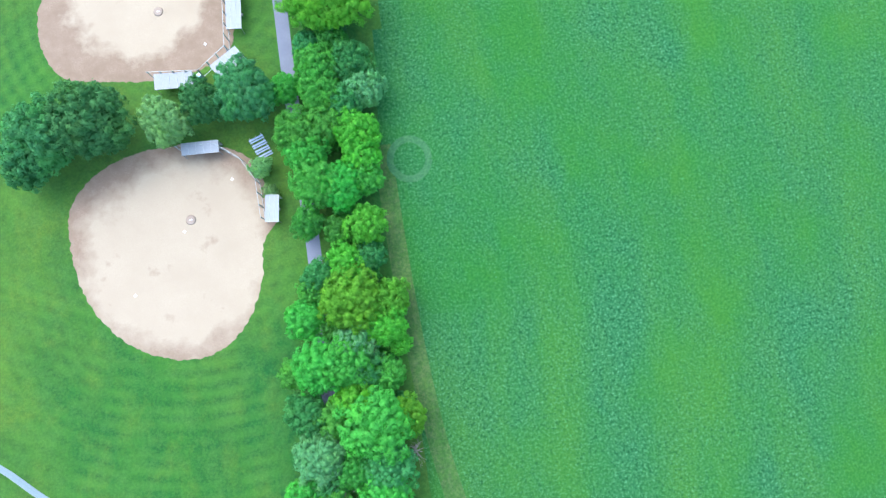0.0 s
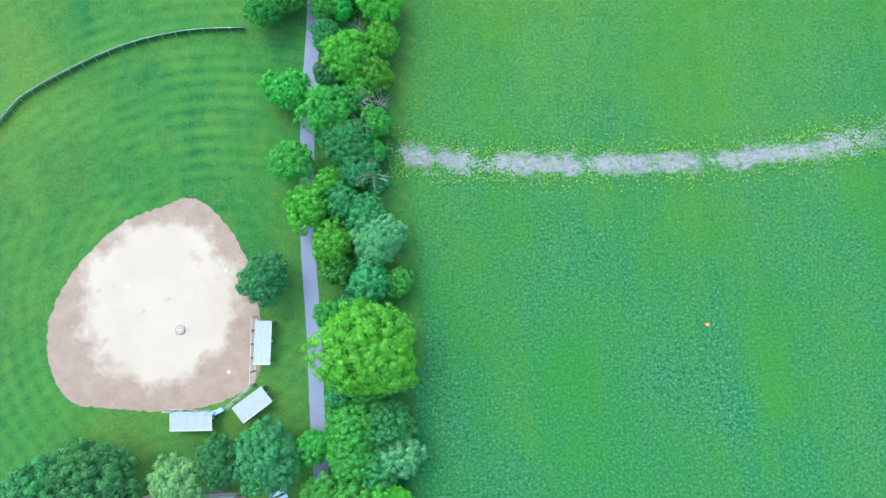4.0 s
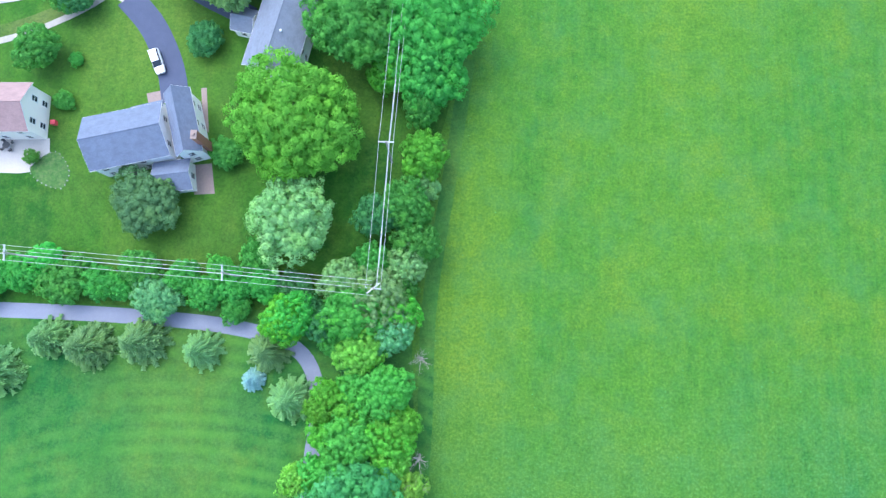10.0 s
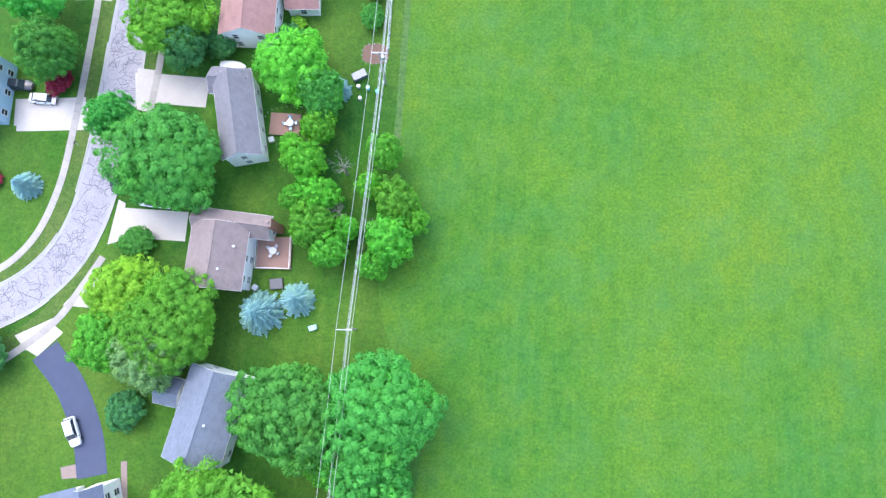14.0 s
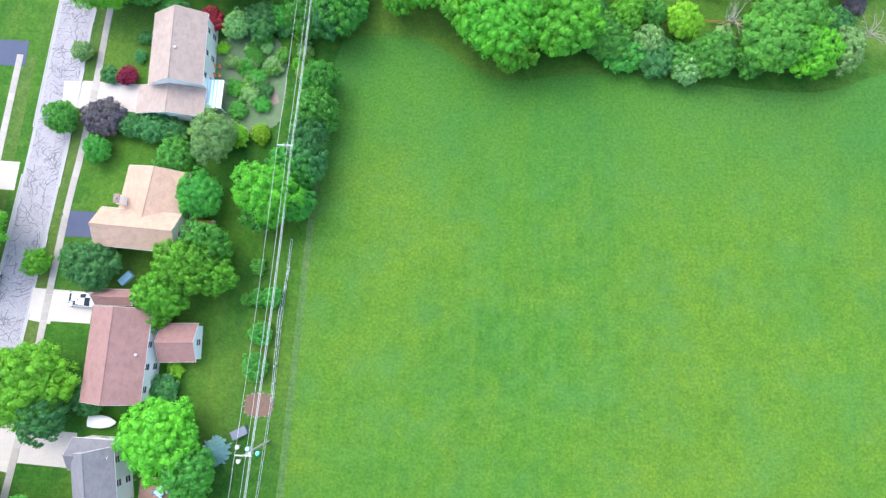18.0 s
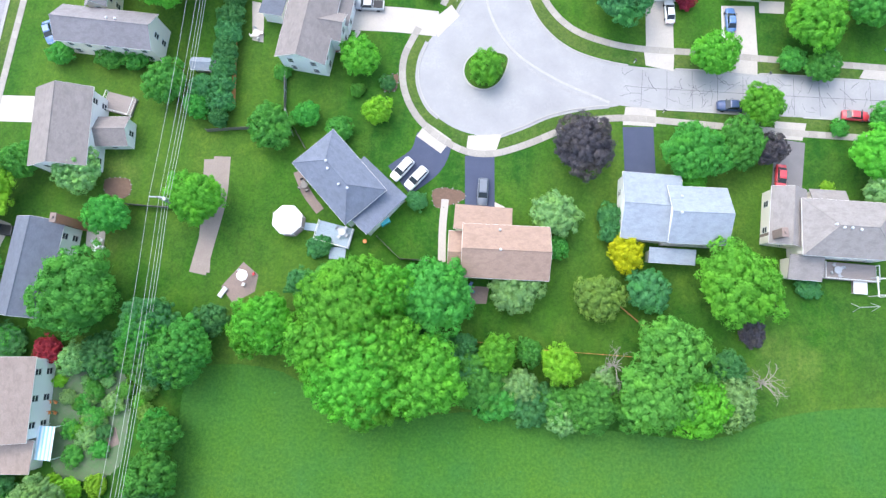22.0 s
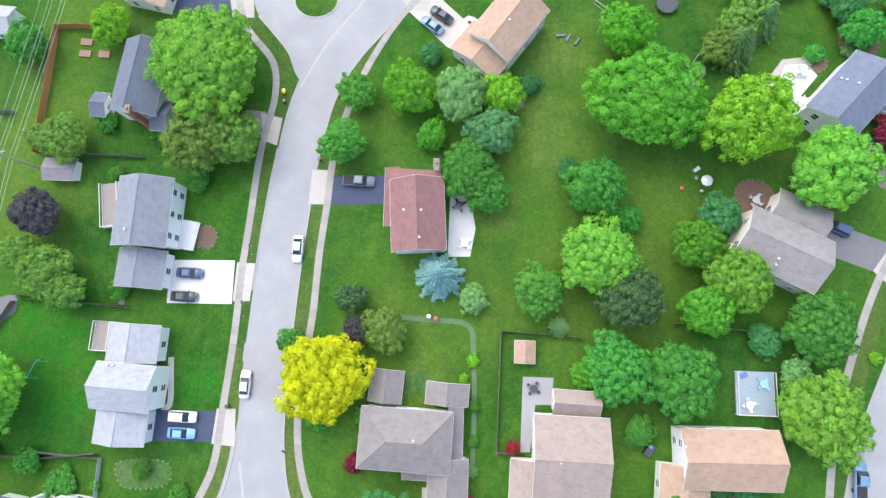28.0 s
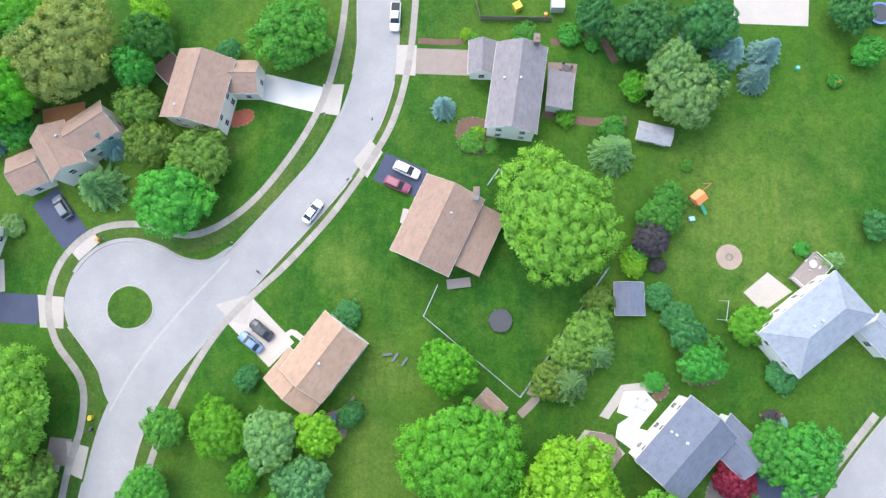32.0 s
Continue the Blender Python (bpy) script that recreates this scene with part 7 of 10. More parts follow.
def trampoline(x, y, r, colour, label):
    t = thing("trampoline", pose(x, y, 0.03), label, "trampoline")
    part("mat", Geo().lathe([(r * 0.8, 0.87), (r * 0.8, 0.90)], 24).mesh("trampoline_mat", PAINT["dark"]), t)
    part("pad", Geo().lathe([(r * 0.79, 0.86), (r * 0.82, 0.93), (r * 0.98, 0.93), (r, 0.85), (r * 0.79, 0.83)], 24).mesh("trampoline_pad", PAINT[colour]), t)
    for k in range(6):
        a = k * math.pi / 3
        part("leg", Geo().tube((r * math.cos(a), r * math.sin(a), 0), (r * math.cos(a), r * math.sin(a), 2.2), 0.03, 0.03, 5).mesh("trampoline_leg", METAL), t)


def firepit(x, y):
    t = thing("fire_pit", pose(x, y, 0.03), "round sandy fire pit ringed with stones", "fire pit")
    part("sand", Geo().lathe([(2.2, 0), (2.1, 0.03), (1.0, 0.035)], 26).mesh("firepit_sand", CLAY), t)
    for k in range(9):
        a = k * 0.698
        part("stone", Geo().lathe([(0.14, 0.03), (0.15, 0.15), (0.08, 0.22)], 6).mesh("firepit_stone", MUD), t, None, pose(0.55 * math.cos(a), 0.55 * math.sin(a), 0))


def playset(x, y):
    t = thing("playset", pose(x, y, 0.03, 0, 0, 40), "orange wooden climbing frame with a green slide", "playset")
    part("platform", Geo().box(-0.9, 0.9, -0.9, 0.9, 1.4, 1.5).mesh("play_platform", CEDAR), t)
    for sx in (-0.85, 0.85):
        for sy in (-0.85, 0.85):
            part("post", Geo().box(sx - 0.05, sx + 0.05, sy - 0.05, sy + 0.05, 0, 2.5).mesh("play_post", CEDAR), t)
    for s in (-1, 1):
        part("roof_panel", Geo().add(*slab_between([(-1.1, s * 1.1, 2.4), (1.1, s * 1.1, 2.4), (1.1, 0, 3.0), (-1.1, 0, 3.0)], 0.05)).mesh("play_roof", PAINT["orange"]), t)
    part("slide", Geo().add(*slab_between([(-0.3, -0.9, 1.5), (0.3, -0.9, 1.5), (0.3, -3.2, 0.25), (-0.3, -3.2, 0.25)], 0.06)).mesh("slide", PAINT["green"]), t)
    part("swing_beam", Geo().tube((0.8, 0.5, 2.2), (3.4, 0.5, 2.2), 0.06, 0.06, 6).mesh("swing_beam", CEDAR), t)
    for s in (-0.6, 0.6):
        part("swing_leg", Geo().tube((3.4, 0.5 + s, 0), (3.4, 0.5, 2.2), 0.05, 0.05, 6).mesh("swing_leg", PAINT["pink"]), t)
    part("ladder", Geo().add(*slab_between([(0.95, -0.3, 1.4), (0.95, 0.3, 1.4), (1.6, 0.3, 0.0), (1.6, -0.3, 0.0)], 0.05)).mesh("ladder", CEDAR), t)


def raised_bed(x, y):
    t = thing("raised_bed", pose(x, y, 0.03, 0, 0, -4), "cedar-edged raised vegetable bed of bare soil", "garden bed")
    for a in ((-1.1, 1.1, -0.65, -0.57), (-1.1, 1.1, 0.57, 0.65), (-1.1, -1.02, -0.57, 0.57), (1.02, 1.1, -0.57, 0.57)):
        part("board", Geo().box(*a, 0, 0.3, 0.01).mesh("bed_board", CEDAR), t)
    part("soil", Geo().box(-1.02, 1.02, -0.57, 0.57, 0, 0.24).mesh("soil", PAVER), t)


MAIL_ME = [Geo().box(-0.05, 0.05, -0.05, 0.05, 0, 1.0).mesh("mail_post", TRIM), Geo().box(-0.12, 0.12, -0.28, 0.28, 1.0, 1.22, 0.07).mesh("mail_body", PAINT["dark"])]


def mailbox(x, y):
    t = thing("mailbox", pose(x, y, 0.03, 0, 0, (x * 7) % 180), "small roadside mailbox on a white post", "mailbox", "mailboxes")
    part("post", MAIL_ME[0], t)
    part("box", MAIL_ME[1], t)


# power line along the gardens and the hedge
POLES = ((-61.8, 174.4, 11.3, 95), (-28.2, 172.3, 11.3, 95), (-4.9, 170.6, 11.3, 40), (-3.9, 193.9, 11.3, 0), (-2.0, 229.9, 11.3, 0), (0.7, 274.1, 11.3, 0), (2.4, 320.9, 11.3, 0), (3.6, 372.4, 10.5, 0), (5.7, 419.1, 10.5, 0), (12.5, 470.0, 10.5, 10), (20.0, 520.0, 10.5, 10))
for i, (x, y, h, a) in enumerate(POLES):
    utility_pole(x, y, h, a, -5 if i == 2 else None, i in (5, 7))
for p, q in zip(POLES, POLES[1:]):
    span(p[:3], q[:3], p[3] if p[3] != 40 else (0 if q[3] == 0 else 95), q[3] if q[3] != 40 else 95)
span((-98, 176.5, 11.3), POLES[0][:3], 95, 95)

# ---- garden things, place by place ----
dugout(-40.4, 50.7, -4, 7.1, 2.9)
dugout(-27.8, 62.8, -6, 2.9, 7.4)
dugout(-37.1, 37.1, -3, 6.8, 2.2)
dugout(-25.6, 23.8, -9, 2.5, 4.9)
dugout(-30.1, 52.6, 32, 6.0, 3.2)
fence("backstop", [(-44.9, 52.8), (-35.6, 51.7), (-30.2, 55.7), (-29.3, 67.3)])
fence("backstop", [(-41.4, 37.9), (-34.3, 37.3), (-30.2, 34.0), (-27.8, 29.4), (-27.7, 22.3)])
bleacher(-26.6, 36.2, 19, 2.8, 4.2)
bin_of(-30.2, 55.7, "dark", "black litter bin behind the backstop")
crate(-36.6, 51.7, 1.8, 0.7, 0.8, "sky", "blue steel bench box beside the dugout")
crate(-24.0, 110.1, 1.2, 1.2, 0.6, "silver", "grey metal ground box on the lawn")
crate(50.3, 58.9, 0.5, 0.5, 0.6, "orange", "small orange marker in the meadow")
outfield_fence([(-28.8, 121.1), (-39.8, 121.3), (-52.2, 119.0), (-70.5, 110.2), (-72.9, 107.1), (-82, 101), (-92, 93)])
outfield_fence([(-52, -30), (-64, -25), (-71.1, -20.0), (-78.7, -13.2), (-88, -8)])
strip_of([(-38.7, 206.8), (-37.6, 198.4)], 1.0, PAVER, "red-brown paved strip beside a house", "garden path")
patio([(-39.4, 192.3), (-36.1, 192.7), (-35.1, 187.2), (-38.7, 186.9)], PAVER, "red-brown paved patio", "patio")
patio([(-49.0, 205.4), (-46.2, 206.1), (-46.0, 203.9), (-48.5, 203.6)], PAVER, "red-brown paved step", "patio")
patio([(-81.1, 196.4), (-65.4, 196.4), (-64.8, 190.7), (-70.0, 189.8), (-80.2, 189.9)], DRIVEC, "pale stone terrace behind a house", "patio")
patio([(-68.2, 190.7), (-64.1, 194.0), (-61.2, 190.3), (-62.3, 187.3), (-67.3, 189.1)], VERGE, "dry straw-coloured planting bed", "garden bed")
table_set(-72.4, 194.7, "dark", "round dark garden table with chairs")
crate(-64.7, 199.2, 0.8, 0.8, 0.9, "red", "small red garden play box")
strip_of([(4.1, 28.9), (3.5, 27.4), (2.3, 26.2), (0.8, 25.6), (-1.0, 25.9), (-2.2, 26.9), (-3.1, 28.3), (-3.2, 30.0), (-2.6, 31.6), (-1.4, 32.8), (0.1, 33.4), (1.8, 33.1), (3.1, 32.1), (3.9, 30.7), (4.0, 29.0)], 1.3, RINGGRASS, "pale worn ring in the meadow grass", "worn ring")
deck(-16.8, 242.3, 1, 6.0, 5.6, 0.5, REDDECK, "red-brown timber deck with a white rail", True)
table_set(-16.8, 242.6, "silver", "round grey garden table with chairs on the deck")
crate(-19.5, 236.2, 0.9, 0.9, 0.9, "silver", "grey air-conditioning unit beside a house")
crate(-16.0, 237.0, 2.2, 1.8, 0.5, "dark", "dark timber garden box")
crate(-18.9, 262.5, 0.9, 0.9, 0.9, "silver", "grey air-conditioning unit beside a house")
patio([(-20.2, 267.7), (-13.0, 268.5), (-13.0, 262.6), (-19.7, 262.5)], LAWN, "clipped border round a deck", "garden bed")
deck(-16.8, 265.5, -1, 5.4, 4.1, 0.4, REDDECK, "red-brown timber deck behind a house", False)
table_set(-15.7, 265.5, "sky", "blue garden chairs on a deck")
boat(-26.9, 275.8, 0)
crate(-26.3, 299.6, 2.4, 1.2, 0.9, "sky", "blue tarpaulin-covered trailer beside a house")
crate(-9.2, 229.8, 1.3, 0.8, 0.7, "sky", "blue and white tarpaulin-covered garden stack")
bin_of(-4.1, 273.0, "silver", "round barrel below the wires")
bin_of(-2.4, 272.8, "sky", "round barrel below the wires")
bin_of(-0.7, 272.2, "teal", "round barrel below the wires")
bin_of(-3.7, 270.8, "silver", "round barrel below the wires")
crate(-4.1, 275.2, 2.6, 1.4, 0.9, "slate", "dark garden store below the wires")
patio([(-3.6, 281.1), (0.5, 281.2), (0.5, 278.3), (-3.6, 278.1)], MULCH, "bare brown bed below the wires", "garden bed")
fence("wire", [(1.6, 302.9), (0.6, 294.5), (0.7, 280.5), (-0.3, 264.2)])
fence("wire", [(1.6, 307.7), (1.0, 292.8), (0.9, 280.4)])
patio([(-63.5, 328.2), (-57.6, 327.9), (-55.9, 325.4), (-59.1, 324.1), (-62.6, 324.8)], MULCH, "red-brown mulched bed in a front garden", "garden bed")
patio([(-20.6, 296.7), (-18.6, 296.8), (-18.1, 292.1), (-19.8, 292.1)], DRIVEC, "pale patio behind a house", "patio")
patio([(-15.6, 343.5), (-4.6, 344.9), (-2.2, 332.3), (-3.8, 328.0), (-12.8, 327.5)], PLANTED, "planted garden of mixed shrubs and stones", "garden bed")
deck(-13.9, 332.8, 0, 2.8, 5.3, 2.5, AWNING, "blue and white striped awning over a terrace", False)
chair_pair(-15.0, 338.9, "orange", "orange cushioned garden chairs")
chair_pair(-14.8, 337.2, "orange", "orange cushioned garden chairs")
patio([(-6.7, 334.2), (-4.1, 335.4), (-3.1, 332.8), (-5.2, 331.7)], PAVER, "round paved corner in a garden", "patio")
deck(-14.0, 309.4, -2, 3.6, 2.0, 0.4, CEDAR, "orange cedar deck behind a house", True)
patio([(-14.1, 369.8), (-10.6, 369.4), (-10.6, 364.5), (-13.7, 364.8)], DRIVEC, "pale stone patio behind a house", "patio")
table_set(-11.3, 365.7, "white", "white garden table with chairs")
deck(-11.2, 391.5, -12, 5.5, 3.5, 0.5, DECKWOOD, "grey timber deck behind a house", True)
patio([(-12.1, 377.4), (-7.7, 377.6), (-7.4, 374.9), (-11.2, 374.4)], MULCH, "rocky planted bed", "garden bed")
fence("board", [(-7.2, 373.1), (-2.5, 372.9), (1.4, 372.9)])
fence("board", [(5.3, 387.2), (13.4, 388.1)])
fence("wire", [(18.4, 398.9), (18.9, 392.1), (20.8, 387.1)])
fence("board", [(18.4, 397.5), (19.0, 391.4), (23.2, 384.8)])
strip_of([(8.4, 382.7), (8.5, 375.1), (7.3, 367.1), (6.4, 361.6)], 3.0, BROWNC, "brown gravel bed along a fence", "garden bed")
patio([(10.8, 359.6), (14.2, 364.0), (17.0, 361.9), (16.7, 359.0), (13.1, 356.8)], PAVER, "brick-red paved patio corner", "patio")
umbrella_set(15.0, 361.5, "white", "round white table with red seats")
crate(11.3, 358.6, 1.9, 0.8, 0.5, "silver", "silver garden lounger on a patio")
gazebo(21.9, 371.3)
strip_of([(24.1, 370.8), (27.7, 370.5)], 1.3, BLUEDECK, "pale blue-grey timber walkway", "deck")
deck(29.6, 369.5, -12, 6.3, 3.6, 0.5, BLUEDECK, "pale blue-grey timber deck with a rail", True)
deck(30.4, 366.3, -1, 2.8, 2.1, 0.3, BLUEDECK, "pale blue-grey timber steps below a deck", False)
table_set(31.1, 369.9, "silver", "grey garden table with chairs on the deck")
strip_of([(22.1, 380.6), (24.0, 376.9), (26.7, 373.6)], 1.6, PAVER, "narrow paved side terrace", "garden path")
table_set(23.7, 378.0, "dark", "dark garden table with chairs")
crate(38.2, 372.3, 1.7, 1.4, 0.9, "teal", "teal tarpaulin-covered spa tub")
bin_of(35.1, 368.5, "orange", "terracotta planter of red flowers")
strip_of([(48.5, 376.8), (48.3, 371.5), (48.5, 365.1)], 1.3, DRIVEC, "pale concrete side path", "garden path")
patio([(46.2, 378.2), (49.6, 378.8), (52.1, 377.5), (49.8, 375.9), (46.9, 375.3)], MULCH, "planted front bed", "garden bed")
patio([(56.0, 377.2), (59.0, 375.9), (58.8, 374.9), (56.3, 375.3)], DRIVEC, "pale concrete front step", "patio")
patio([(51.6, 361.8), (56.8, 361.8), (56.4, 358.9), (51.5, 358.8)], PAVER, "dark paved patio behind a house", "patio")
table_set(53.2, 361.3, "blue", "blue garden chairs round a table")
deck(117.0, 367.3, -2, 9.0, 2.9, 0.9, DECKWOOD, "grey timber deck with white rail", True)
table_set(115.0, 367.5, "silver", "grey garden table with chairs on the deck", 0.0)
deck(119.0, 365.2, -2, 2.3, 3.0, 0.6, TRIM, "white painted timber stairs beside a deck", False)
pergola(121.6, 364.9)
swing(119.4, 361.5, 5, "silver", "silver pipe washing line frame")
patio([(80.0, 436.9), (83.8, 436.9), (83.7, 433.0), (80.0, 432.8)], VERGE, "tan gravel courtyard between two wings", "patio")
strip_of([(91.1, 443.1), (91.6, 433.3), (91.6, 420.3)], 0.8, PLANTED, "narrow planted bed along a house", "garden bed")
strip_of([(78.3, 445.8), (83.8, 445.4), (90.4, 444.6), (91.4, 439.4)], 0.9, PLANTED, "planted bed at the end of a lawn", "garden bed")
bin_of(84.8, 445.7, "red", "red planter in a bed")
bin_of(83.6, 446.0, "white", "white planter in a bed")
patio([(99.6, 436.6), (104.7, 436.6), (104.3, 432.2), (101.7, 432.1), (100.9, 424.6), (99.3, 424.5)], CONCRETE, "grey concrete terrace beside a house", "patio")
table_set(101.3, 434.8, "dark", "dark garden table with chairs")
shed(99.7, 440.7, 0, 2.9, 3.2, 2.2, "peach", "cream", "small pink-roofed shed in a garden")
fence("dark", [(109.2, 443.4), (95.8, 444.0), (95.4, 424.4), (98.3, 424.4)])
fence("dark", [(124.5, 446.3), (132.2, 445.8), (141.9, 444.8)])
patio([(104.3, 417.0), (108.9, 417.0), (108.7, 414.6), (104.3, 414.6)], DRIVEC, "pale concrete front step", "patio")
patio([(97.4, 415.7), (98.3, 415.7), (98.0, 407.2), (97.3, 407.2)], WHITEC, "white concrete strip beside a driveway", "patio")
deck(137.0, 435.4, 0, 6.2, 7.0, 0.6, BLUEDECK, "pale grey timber deck with a white rail", True)
table_set(138.2, 437.0, "sky", "pale blue garden table with chairs on the deck")
table_set(135.8, 433.6, "white", "white garden table with chairs on the deck")
crate(135.3, 438.2, 1.2, 0.8, 0.7, "blue", "blue storage box on a deck", 0)
bin_of(120.1, 426.4, "blue", "blue wheeled bin beside a house")
bin_of(126.7, 408.3, "blue", "blue wheeled bin on the verge")
crate(119.9, 425.8, 2.0, 1.2, 1.0, "dark", "dark garden store beside a house")
patio([(130.8, 418.1), (136.5, 419.3), (135.3, 414.5), (130.6, 413.8)], MULCH, "planted front bed beside a house", "garden bed")
deck(27.6, 440.8, -2, 3.1, 5.1, 0.8, DECKWOOD, "grey deck with garden furniture", True)
swing(16.7, 434.9, 65, "teal", "teal garden swing frame")
fence("board", [(11.5, 446.8), (21.0, 446.4), (31.4, 445.8)])
fence("board", [(10.7, 446.2), (8.0, 441.3)])
fence("pale", [(29.6, 420.7), (29.6, 413.8)])
fence("board", [(15.3, 421.4), (29.6, 420.7)])
fence("pale", [(-3.3, 420.4), (6.4, 419.0)])
strip_of([(39.6, 437.6), (40.0, 429.3), (38.8, 429.0)], 1.0, DRIVEC, "pale concrete garden path", "garden path")
patio([(32.2, 419.8), (41.1, 420.2), (41.4, 417.2), (33.5, 416.4)], VERGE, "worn planting bed in a front lawn", "garden bed")
strip_of([(7.4, 422.9), (7.0, 414.8)], 1.8, GREYASPH, "grey gravel strip behind a fence", "garden bed")
patio([(7.1, 446.3), (10.6, 447.1), (10.7, 444.6), (8.3, 442.7)], GREYASPH, "heap of grey stones in a garden corner", "rubble")
patio([(10.6, 413.0), (12.9, 412.6), (13.5, 404.8), (11.4, 405.2)], DRIVEC, "pale concrete side patio", "patio")
table_set(12.3, 406.2, "silver", "grey garden table with chairs")
strip_of([(29.9, 406.0), (30.9, 408.0)], 1.0, DRIVEC, "pale concrete path before a house", "garden path")
patio([(36.3, 398.7), (38.6, 399.8), (38.4, 396.5), (36.3, 396.4)], MULCH, "small planted bed in a lawn", "garden bed")
patio([(26.7, 405.9), (29.6, 406.5), (30.1, 404.1), (27.5, 403.5)], MULCH, "small red-flowered bed", "garden bed")
shed(0.0, 438.4, -4, 5.8, 2.3, 2.2, "silver", "white", "pale grey-roofed garden shed")
shed(3.8, 399.3, -1, 4.1, 1.9, 2.2, "paleblue", "white", "pale blue-roofed garden shed")
deck(-1.8, 459.5, -4, 6.2, 9.0, 0.2, REDDECK, "reddish garden terrace with furniture", False)
table_set(-1.0, 459.3, "red", "red garden table with chairs")
fence("cedar", [(9.1, 426.1), (8.4, 417.1), (8.4, 408.3), (9.6, 392.5)])
fence("dark", [(9.4, 420.4), (19.4, 420.3), (28.8, 421.5)])
strip_of([(6.3, 382.1), (7.4, 361.8)], 2.2, BROWNC, "grey-brown gravel strip", "garden bed")
fence("cedarlow", [(51.2, 352.7), (66.5, 351.7), (83.3, 351.3)])
fence("dark", [(37.1, 369.5), (41.3, 365.8), (48.5, 365.7)])
fence("cedarlow", [(78.7, 359.7), (83.5, 355.9)])
deck(26.1, 463.8, 9, 3.3, 8.1, 0.7, DECKWOOD, "white-railed deck behind a house", True)
deck(40.4, 458.8, -9, 3.5, 5.2, 0.5, TRIM, "white-railed porch before a house", True)
patio_round(43.5, 458.6, 2.1, MULCH, "red mulched bed beside a porch", "garden bed")
shed(16.6, 469.9, 0, 5.6, 3.6, 2.3, "lilac", "white", "grey-roofed shed beside a fence")
fence("cedar", [(10.7, 473.3), (11.0, 485.6), (11.2, 497.9)])
fence("cedar", [(11.2, 497.9), (16.0, 498.1), (18.5, 497.9)])
raised_bed(17.0, 495.2)
raised_bed(17.0, 492.9)
raised_bed(20.7, 492.8)
fence("board", [(5.4, 481.0), (2.1, 481.0)])
strip_of([(29.7, 446.2), (30.1, 451.2)], 1.0, BROWNC, "brown side path", "garden path")
fence("board", [(10.6, 447.6), (21.1, 446.4), (29.7, 446.2)])
fence("board", [(20.5, 473.2), (31.1, 472.9)])
patio([(86.5, 468.4), (88.3, 468.8), (90.3, 465.7), (91.1, 461.4), (90.3, 456.5), (86.4, 456.3)], WHITEC, "pale concrete patio with garden furniture", "patio")
table_set(89.3, 458.7, "white", "white garden table with chairs")
table_set(88.1, 465.4, "dark", "dark garden table with chairs")
patio([(141.2, 488.5), (144.9, 493.6), (149.1, 494.2), (150.1, 492.5), (146.6, 492.6), (143.9, 489.7), (142.7, 488.0)], DRIVEC, "angled tan paved path round a deck", "patio")
patio([(137.3, 484.3), (138.8, 486.2), (142.2, 485.8), (145.3, 482.7), (142.5, 479.8), (137.2, 483.3)], DRIVEC, "tan paved patio beside a deck", "patio")
patio([(145.3, 492.5), (148.8, 492.8), (150.8, 490.6), (147.6, 486.7), (149.7, 486.2), (147.8, 482.4), (143.8, 485.1), (144.2, 487.2), (146.1, 488.5), (144.1, 489.2)], TRIM, "white-painted angled deck behind a house", "deck")
table_set(147.8, 490.8, "silver", "grey garden table with chairs on the deck")
chair_pair(146.2, 485.2, "white", "white garden chairs on a deck")
table_set(148.3, 485.3, "white", "white garden furniture on the deck")
patio([(136.7, 483.3), (139.7, 486.0), (143.4, 485.5), (144.9, 482.4), (142.4, 478.8)], PAVER, "tan paved patio", "patio")
patio([(150.2, 493.7), (152.6, 494.2), (152.5, 492.2), (150.5, 491.2)], MULCH, "planted bed beside a deck", "garden bed")
patio([(158.1, 477.0), (160.6, 479.9), (167.6, 475.4), (166.4, 471.6), (162.6, 469.7), (159.1, 471.4)], GRAVEL, "mulched front bed with stone edging", "garden bed")
patio_round(138.7, 468.1, 3.4, MULCH, "mulched corner bed with garden furniture", "garden bed")
table_set(138.7, 467.6, "silver", "grey garden table with chairs")
umbrella_set(130.0, 470.4, "silver", "folded grey parasol over pale garden furniture")
crate(126.5, 469.5, 0.5, 0.5, 0.4, "red", "small red garden toy on grass")
crate(129.1, 472.9, 1, 0.6, 0.6, "white", "small white garden toy on grass")
deck(176.7, 513.1, 47, 6.2, 3.5, 0.6, DECKWOOD, "grey deck with white furniture", True)
patio([(165.8, 509.5), (170.0, 513.0), (173.9, 509.8), (168.8, 506.3)], DRIVEC, "pale patterned stone terrace", "patio")
table_set(177.2, 514.5, "white", "white garden table with chairs")
shed(146.1, 507.9, 1, 4.5, 5.1, 2.3, "steel", "white", "blue-roofed white garden shed")
shed(123.0, 489.8, 48, 3.2, 4.2, 2.2, "peachbrown", "cream", "tan-roofed wooden garden shed")
shed(151.2, 536.8, -13, 5.6, 2.8, 2.2, "silver", "white", "grey metal shed beside the trees")
trampoline(124.7, 503.8, 2.0, "dark", "black trampoline on a lawn")
trampoline(192.2, 560.1, 2.2, "blue", "blue trampoline on a lawn")
firepit(163.7, 515.5)
playset(158.0, 525.3)
crate(157.5, 522.0, 0.9, 0.7, 0.6, "sky", "small blue and white toy house")
swing(162.1, 506.3, 80, "silver", "small grey goal frame")
fence("chain", [(113.9, 509.6), (111.6, 504.2), (120.0, 497.6), (128.1, 491.2), (135.7, 502.4), (143.0, 513.1)])
fence("chain", [(122.2, 527.3), (124.1, 530.2), (125.4, 529.6)])
